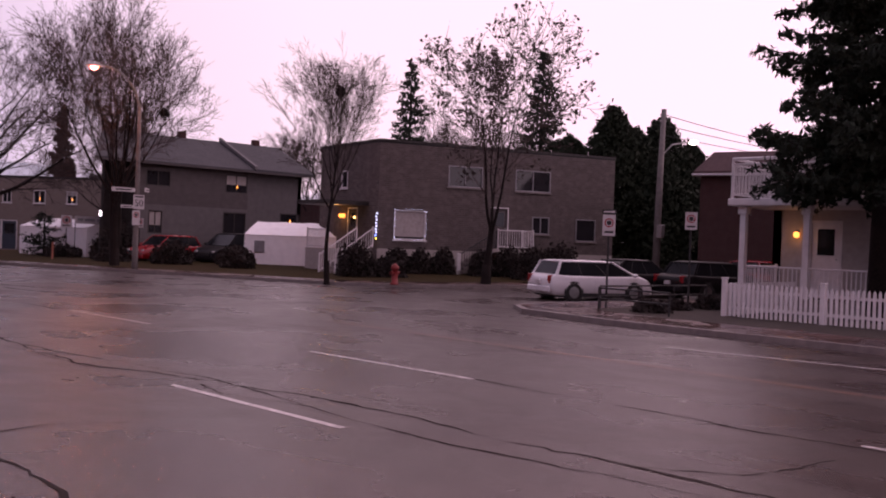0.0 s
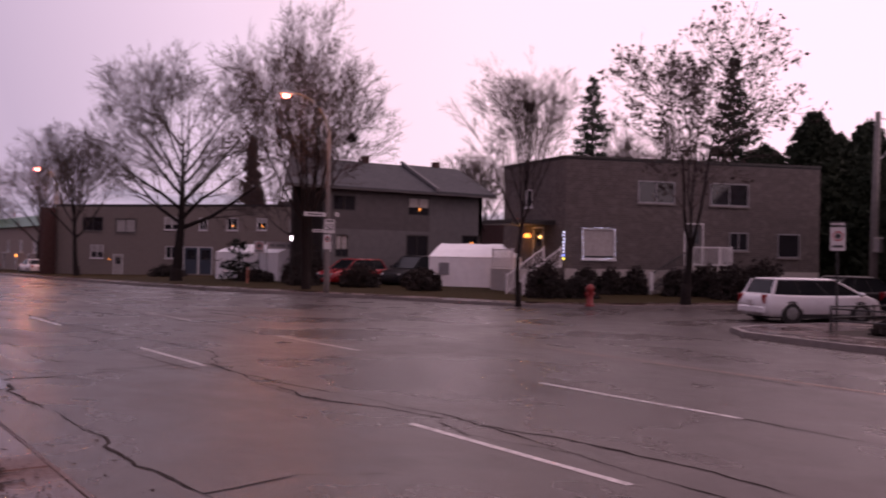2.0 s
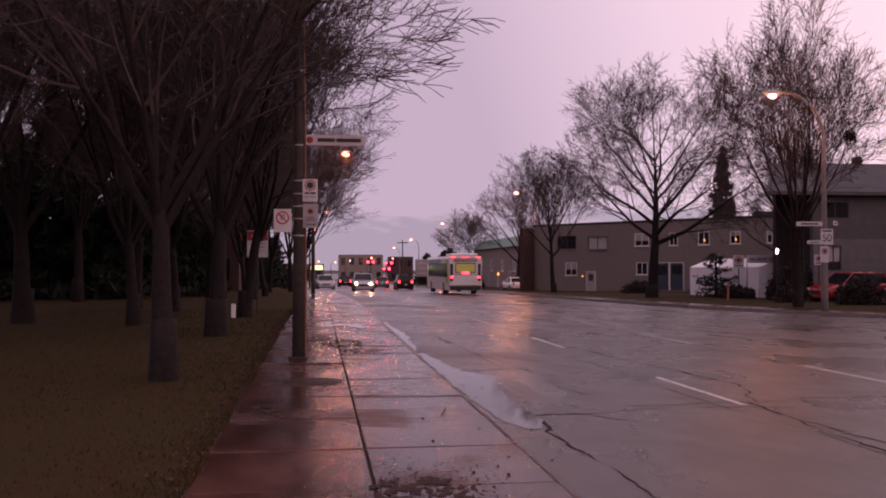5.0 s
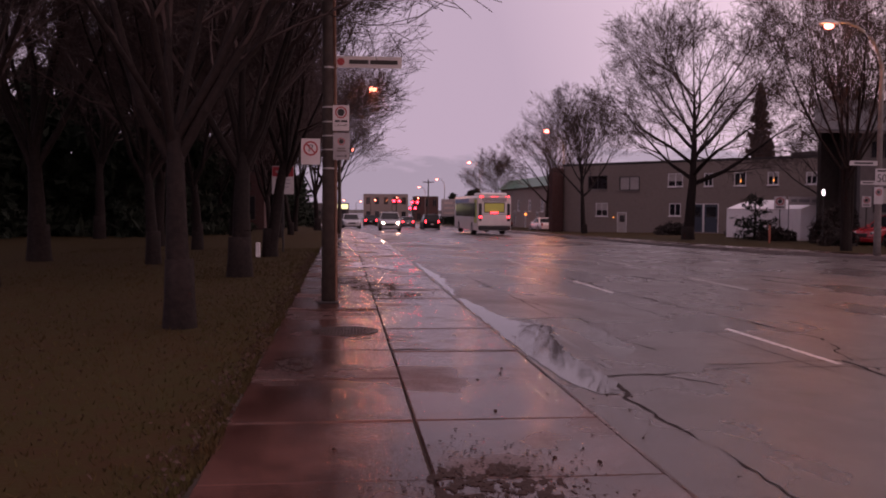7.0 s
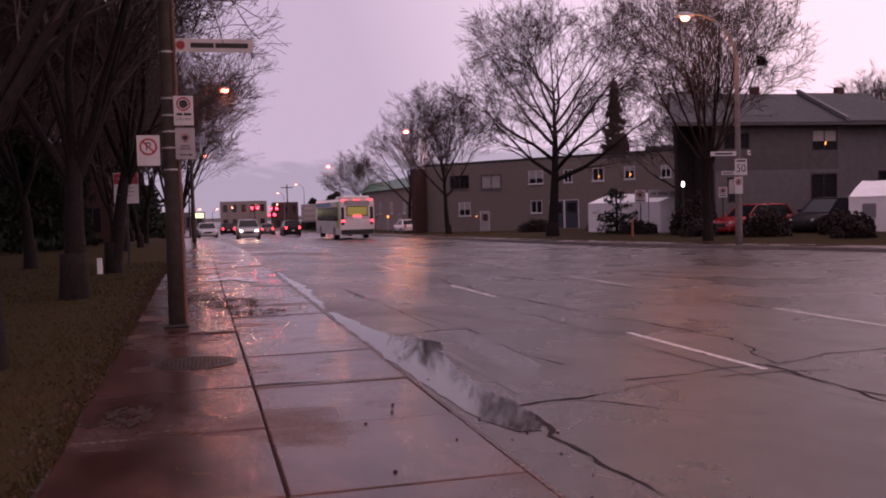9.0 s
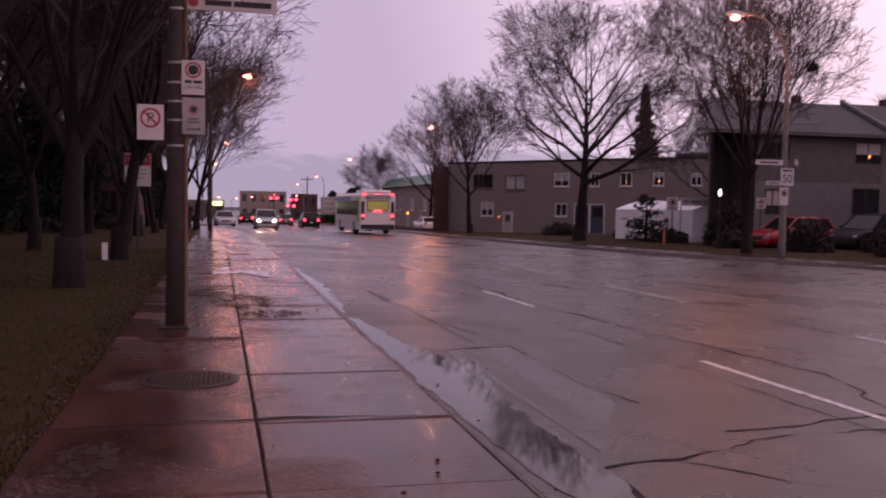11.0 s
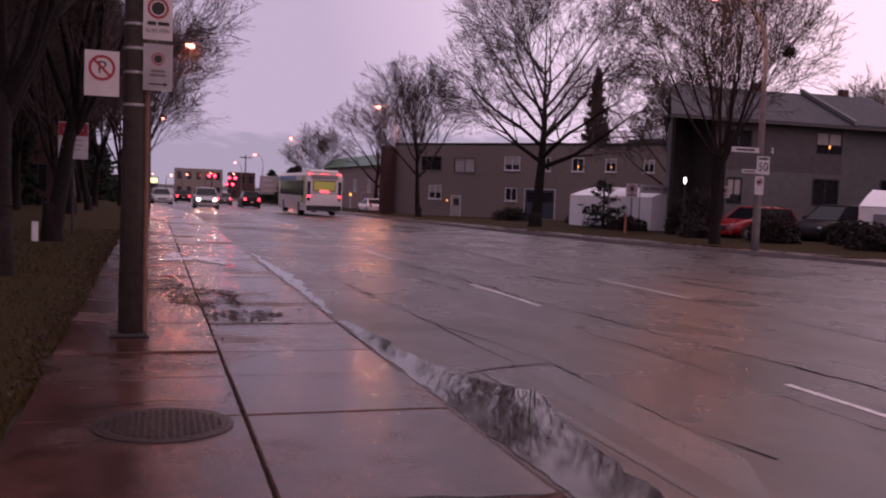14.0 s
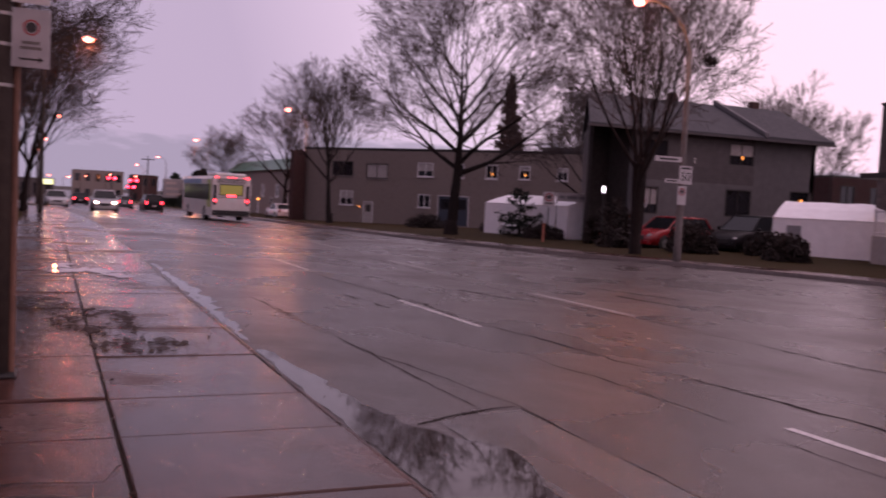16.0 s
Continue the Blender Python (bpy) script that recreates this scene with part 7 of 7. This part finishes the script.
# ---- tents, hydrant, fence, rail ----
def tent(x0, y0, x1, y1, z0, eave, ridge, label, along="y", window_at=None, open_end=False):
    """A car shelter of white tarpaulin: sagging walls, ridged roof, seams."""
    t = thing("car_shelter", pose((x0 + x1) / 2, (y0 + y1) / 2, z0), label, "tent")
    iv = t.matrix_basis.inverted()
    r = random.Random(int(x0 * 7 + y0))
    n = 12
    xm = (x0 + x1) / 2
    rings = []
    for i in range(n + 1):
        y = y0 + (y1 - y0) * i / n
        sag = 0.035 * math.sin(i / n * math.pi * 4) ** 2 + r.uniform(0, 0.02)
        ring = [(x0, y, z0), (x0 - 0.03 + sag, y, z0 + (eave - z0) * 0.5), (x0, y, eave - sag * 0.5), (x0 + (xm - x0) * 0.5, y, (eave + ridge) / 2 + 0.05 - sag), (xm, y, ridge - sag), (xm + (x1 - xm) * 0.5, y, (eave + ridge) / 2 + 0.05 - sag), (x1, y, eave - sag * 0.5), (x1 + 0.03 - sag, y, z0 + (eave - z0) * 0.5), (x1, y, z0)]
        rings.append(ring + [(x + (0.03 if x < xm else -0.03 if x > xm else 0), yy_, z - (0.03 if 2 < j < 6 else 0)) for j, (x, yy_, z) in reversed(list(enumerate(ring)))])
    part("cover", Shape().loft(rings), M_TENT, t, m=iv)
    outline = lambda y: [(x0 + 0.02, y, z0), (x1 - 0.02, y, z0), (x1 - 0.02, y, eave), (xm, y, ridge - 0.04), (x0 + 0.02, y, eave)]
    for y in ((y0 + 0.03, y1 - 0.05) if not open_end else (y1 - 0.05,)):
        part("end_panel", Shape().loft([outline(y), outline(y + 0.015)]), M_TENT, t, m=iv)
    for k in range(4):
        y = y0 + (y1 - y0) * k / 3
        y = min(max(y, y0 + 0.06), y1 - 0.08)
        part("hoop", Shape().tube([(x0 + 0.06, y, z0), (x0 + 0.06, y, eave - 0.05), (xm, y, ridge - 0.09), (x1 - 0.06, y, eave - 0.05), (x1 - 0.06, y, z0)], 0.02, 6), M_STEEL, t, m=iv)
    part("eave_seam", Shape().tube([(x0 - 0.012, y0, eave - 0.05), (x0 - 0.012, y1, eave - 0.05)], 0.012, 6), M_WHITE_TRIM, t, m=iv)
    if window_at:
        part("window_flap", Shape().box(x0 - 0.045, window_at - 0.30, z0 + 0.75, x0 - 0.025, window_at + 0.30, z0 + 1.40, bevel=0.008), M_SIGN_BACK, t, "clear plastic window flap", m=iv)
    return t


drive_tent = tent(0.0, -6.4, 3.2, 0.0, -0.32, 1.42, 2.15, "white tarpaulin car shelter on a front drive", window_at=-0.9)
drive_tent.matrix_basis = Matrix.Translation((28.9, 43.1, 0)) @ Matrix.Rotation(radians(31), 4, "Z") @ drive_tent.matrix_basis
tent(24.9, 53.6, 28.2, 63.8, -0.50, 1.45, 2.0, "long white tarpaulin car shelter by the row house", open_end=False)
hyd = thing("fire_hydrant", on_far(24.3, 25.9, 0.12), "short red cast iron fire hydrant on the verge", "hydrant")
part("barrel", Shape().tube([(0, 0, 0), (0, 0, 0.06), (0, 0, 0.08), (0, 0, 0.55), (0, 0, 0.60), (0, 0, 0.68), (0, 0, 0.78), (0, 0, 0.80)], [0.17, 0.17, 0.12, 0.12, 0.16, 0.15, 0.07, 0.03], 14), M_HYDRANT, hyd, smooth=True)
for a in (0, 90, 180):
    d = (math.cos(radians(a)), math.sin(radians(a)))
    part("outlet_cap", Shape().tube([(d[0] * 0.10, d[1] * 0.10, 0.45), (d[0] * 0.20, d[1] * 0.20, 0.45)], 0.065, 10), M_HYDRANT, hyd)
fence = thing("picket_fence", pose(23.35, 6.0, -0.32), "white painted picket fence round the corner yard", "fence")
for k in range(84):
    y = 11.95 - 0.125 * k - 6.0
    part("picket", Shape().loft([[(-0.012, y - 0.035, 0.06), (0.012, y - 0.035, 0.06), (0.012, y + 0.035, 0.06), (-0.012, y + 0.035, 0.06)], [(-0.012, y - 0.035, 0.88), (0.012, y - 0.035, 0.88), (0.012, y + 0.035, 0.88), (-0.012, y + 0.035, 0.88)], [(-0.012, y - 0.002, 0.95), (0.012, y - 0.002, 0.95), (0.012, y + 0.002, 0.95), (-0.012, y + 0.002, 0.95)]]), M_WHITE_TRIM, fence)
for z in (0.25, 0.70):
    part("rail", Shape().box(0.014, -4.6, z, 0.055, 6.0, z + 0.08), M_WHITE_TRIM, fence)
for k in range(5):
    y = 6.0 - 2.6 * k
    part("post", Shape().box(-0.06, y - 0.06, -0.1, 0.06, y + 0.06, 1.02, bevel=0.01).box(-0.08, y - 0.08, 1.022, 0.08, y + 0.08, 1.07, bevel=0.01), M_WHITE_TRIM, fence)
fence2 = thing("picket_fence", pose(23.35, 12.0, -0.32, 0, 0, -90), "white painted picket fence facing the side street", "fence")
for k in range(34):
    y = 0.125 * (k + 1)
    part("picket", Shape().box(-0.012, y - 0.035, 0.06, 0.012, y + 0.035, 0.92), M_WHITE_TRIM, fence2)
for z in (0.25, 0.70):
    part("rail", Shape().box(0.014, 0.07, z, 0.05, 4.4, z + 0.08), M_WHITE_TRIM, fence2)
rail = thing("tube_rail", pose(21.6, 14.9, -0.3), "low dark steel tube rail round a planted bed", "rail")
iv = rail.matrix_basis.inverted()
for z in (0.30, 0.58):
    part("tube", Shape().tube([(21.3, 12.4, -0.25 + z), (21.4, 14.6, -0.25 + z), (22.4, 15.25, -0.25 + z), (27.5, 14.8, -0.25 + z)], 0.022, 8), M_DARK_STEEL, rail, m=iv)
for x, y in ((21.3, 12.4), (21.4, 14.6), (22.4, 15.25), (24.1, 15.1), (25.8, 14.95), (27.5, 14.8)):
    part("post", Shape().tube([(x, y, -0.45), (x, y, 0.36)], 0.025, 8), M_DARK_STEEL, rail, m=iv)
for k, (x, y, s_) in enumerate(((22.4, 13.6, 0.35), (24.0, 13.9, 0.3), (25.6, 13.6, 0.4), (26.9, 14.0, 0.3))):
    bush(120 + k, 0.6, 0.5, s_, "low withered plants in the corner bed", pose(x, y, -0.28), count=500)["group"] = "bed plants"
t = thing("marker_post", on_far(21.0, 49.0, 0.12), "orange and white plastic marker post on the verge", "post")
part("shaft", Shape().tube([(0, 0, 0), (0, 0, 0.95)], 0.055, 10), mat("faded_orange_plastic", (0.36, 0.12, 0.08), (0.28, 0.10, 0.07), scale=5, rough=0.6), t)
part("foot", Shape().tube([(0, 0, 0), (0, 0, 0.06)], [0.2, 0.15], 12), M_TYRE, t)

t = thing("banner", pose(25.0, 53.4, 0), "long white banner on two thin stakes beside the shelter", "banner")
part("sheet", Shape().box(-0.95, -0.008, 1.66, 0.95, 0.008, 2.10, bevel=0.003), M_SIGN, t)
for x in (-0.9, 0.9):
    part("stake", Shape().tube([(x, 0.035, -0.7), (x, 0.035, 2.14)], 0.022, 6), M_DARK_STEEL, t)
bars(t, [(-0.62, 1.88, 0.32, 0.16), (-0.05, 1.88, 0.62, 0.16), (0.58, 1.88, 0.40, 0.16)], M_SIGN_BACK, y=-0.012)

# ---- far end of the road ----
t = thing("shop_sign", pose(17.4, 168, -1.9), "pale grey roadside sign board on two posts", "sign")
part("board", Shape().box(-1.7, -0.1, 1.6, 1.7, 0.1, 4.7, bevel=0.05), M_SIGN_BACK, t)
for k in range(3):
    part("text_bar", Shape().box(-1.2, -0.13, 2.0 + k * 0.9, 1.2 - 0.4 * k, -0.101, 2.4 + k * 0.9), M_STUCCO, t)
for x in (-1.3, 1.3):
    part("post", Shape().tube([(x, 0.2, -0.2), (x, 0.2, 4.6)], 0.1, 8), M_DARK_STEEL, t)
t = thing("power_pole", pose(15.9, 200, -2.4), "wooden power pole with a cross arm far along the road", "pole")
part("shaft", Shape().tube([(0, 0, -0.2), (0, 0, 9.6)], [0.17, 0.11], 10), M_POLE_WOOD, t)
part("cross_arm", Shape().box(-1.2, -0.08, 8.9, 1.2, 0.08, 9.08), M_POLE_WOOD, t)
t = thing("shop_lights", pose(-1.4, 150, -1.4), "bright greenish yellow shop sign at the far bend", "sign")
part("lit_board", Shape().box(-0.9, -0.05, 2.4, 0.9, 0.05, 3.1), glow("shop_sign_glow", (0.80, 0.85, 0.45), 1.6), t)
part("frame", Shape().box(-1.0, 0.055, 2.3, 1.0, 0.15, 3.2), M_DARK_STEEL, t)
for x in (-0.8, 0.8):
    part("post", Shape().tube([(x, 0.1, -0.2), (x, 0.1, 2.4)], 0.06, 8), M_DARK_STEEL, t)
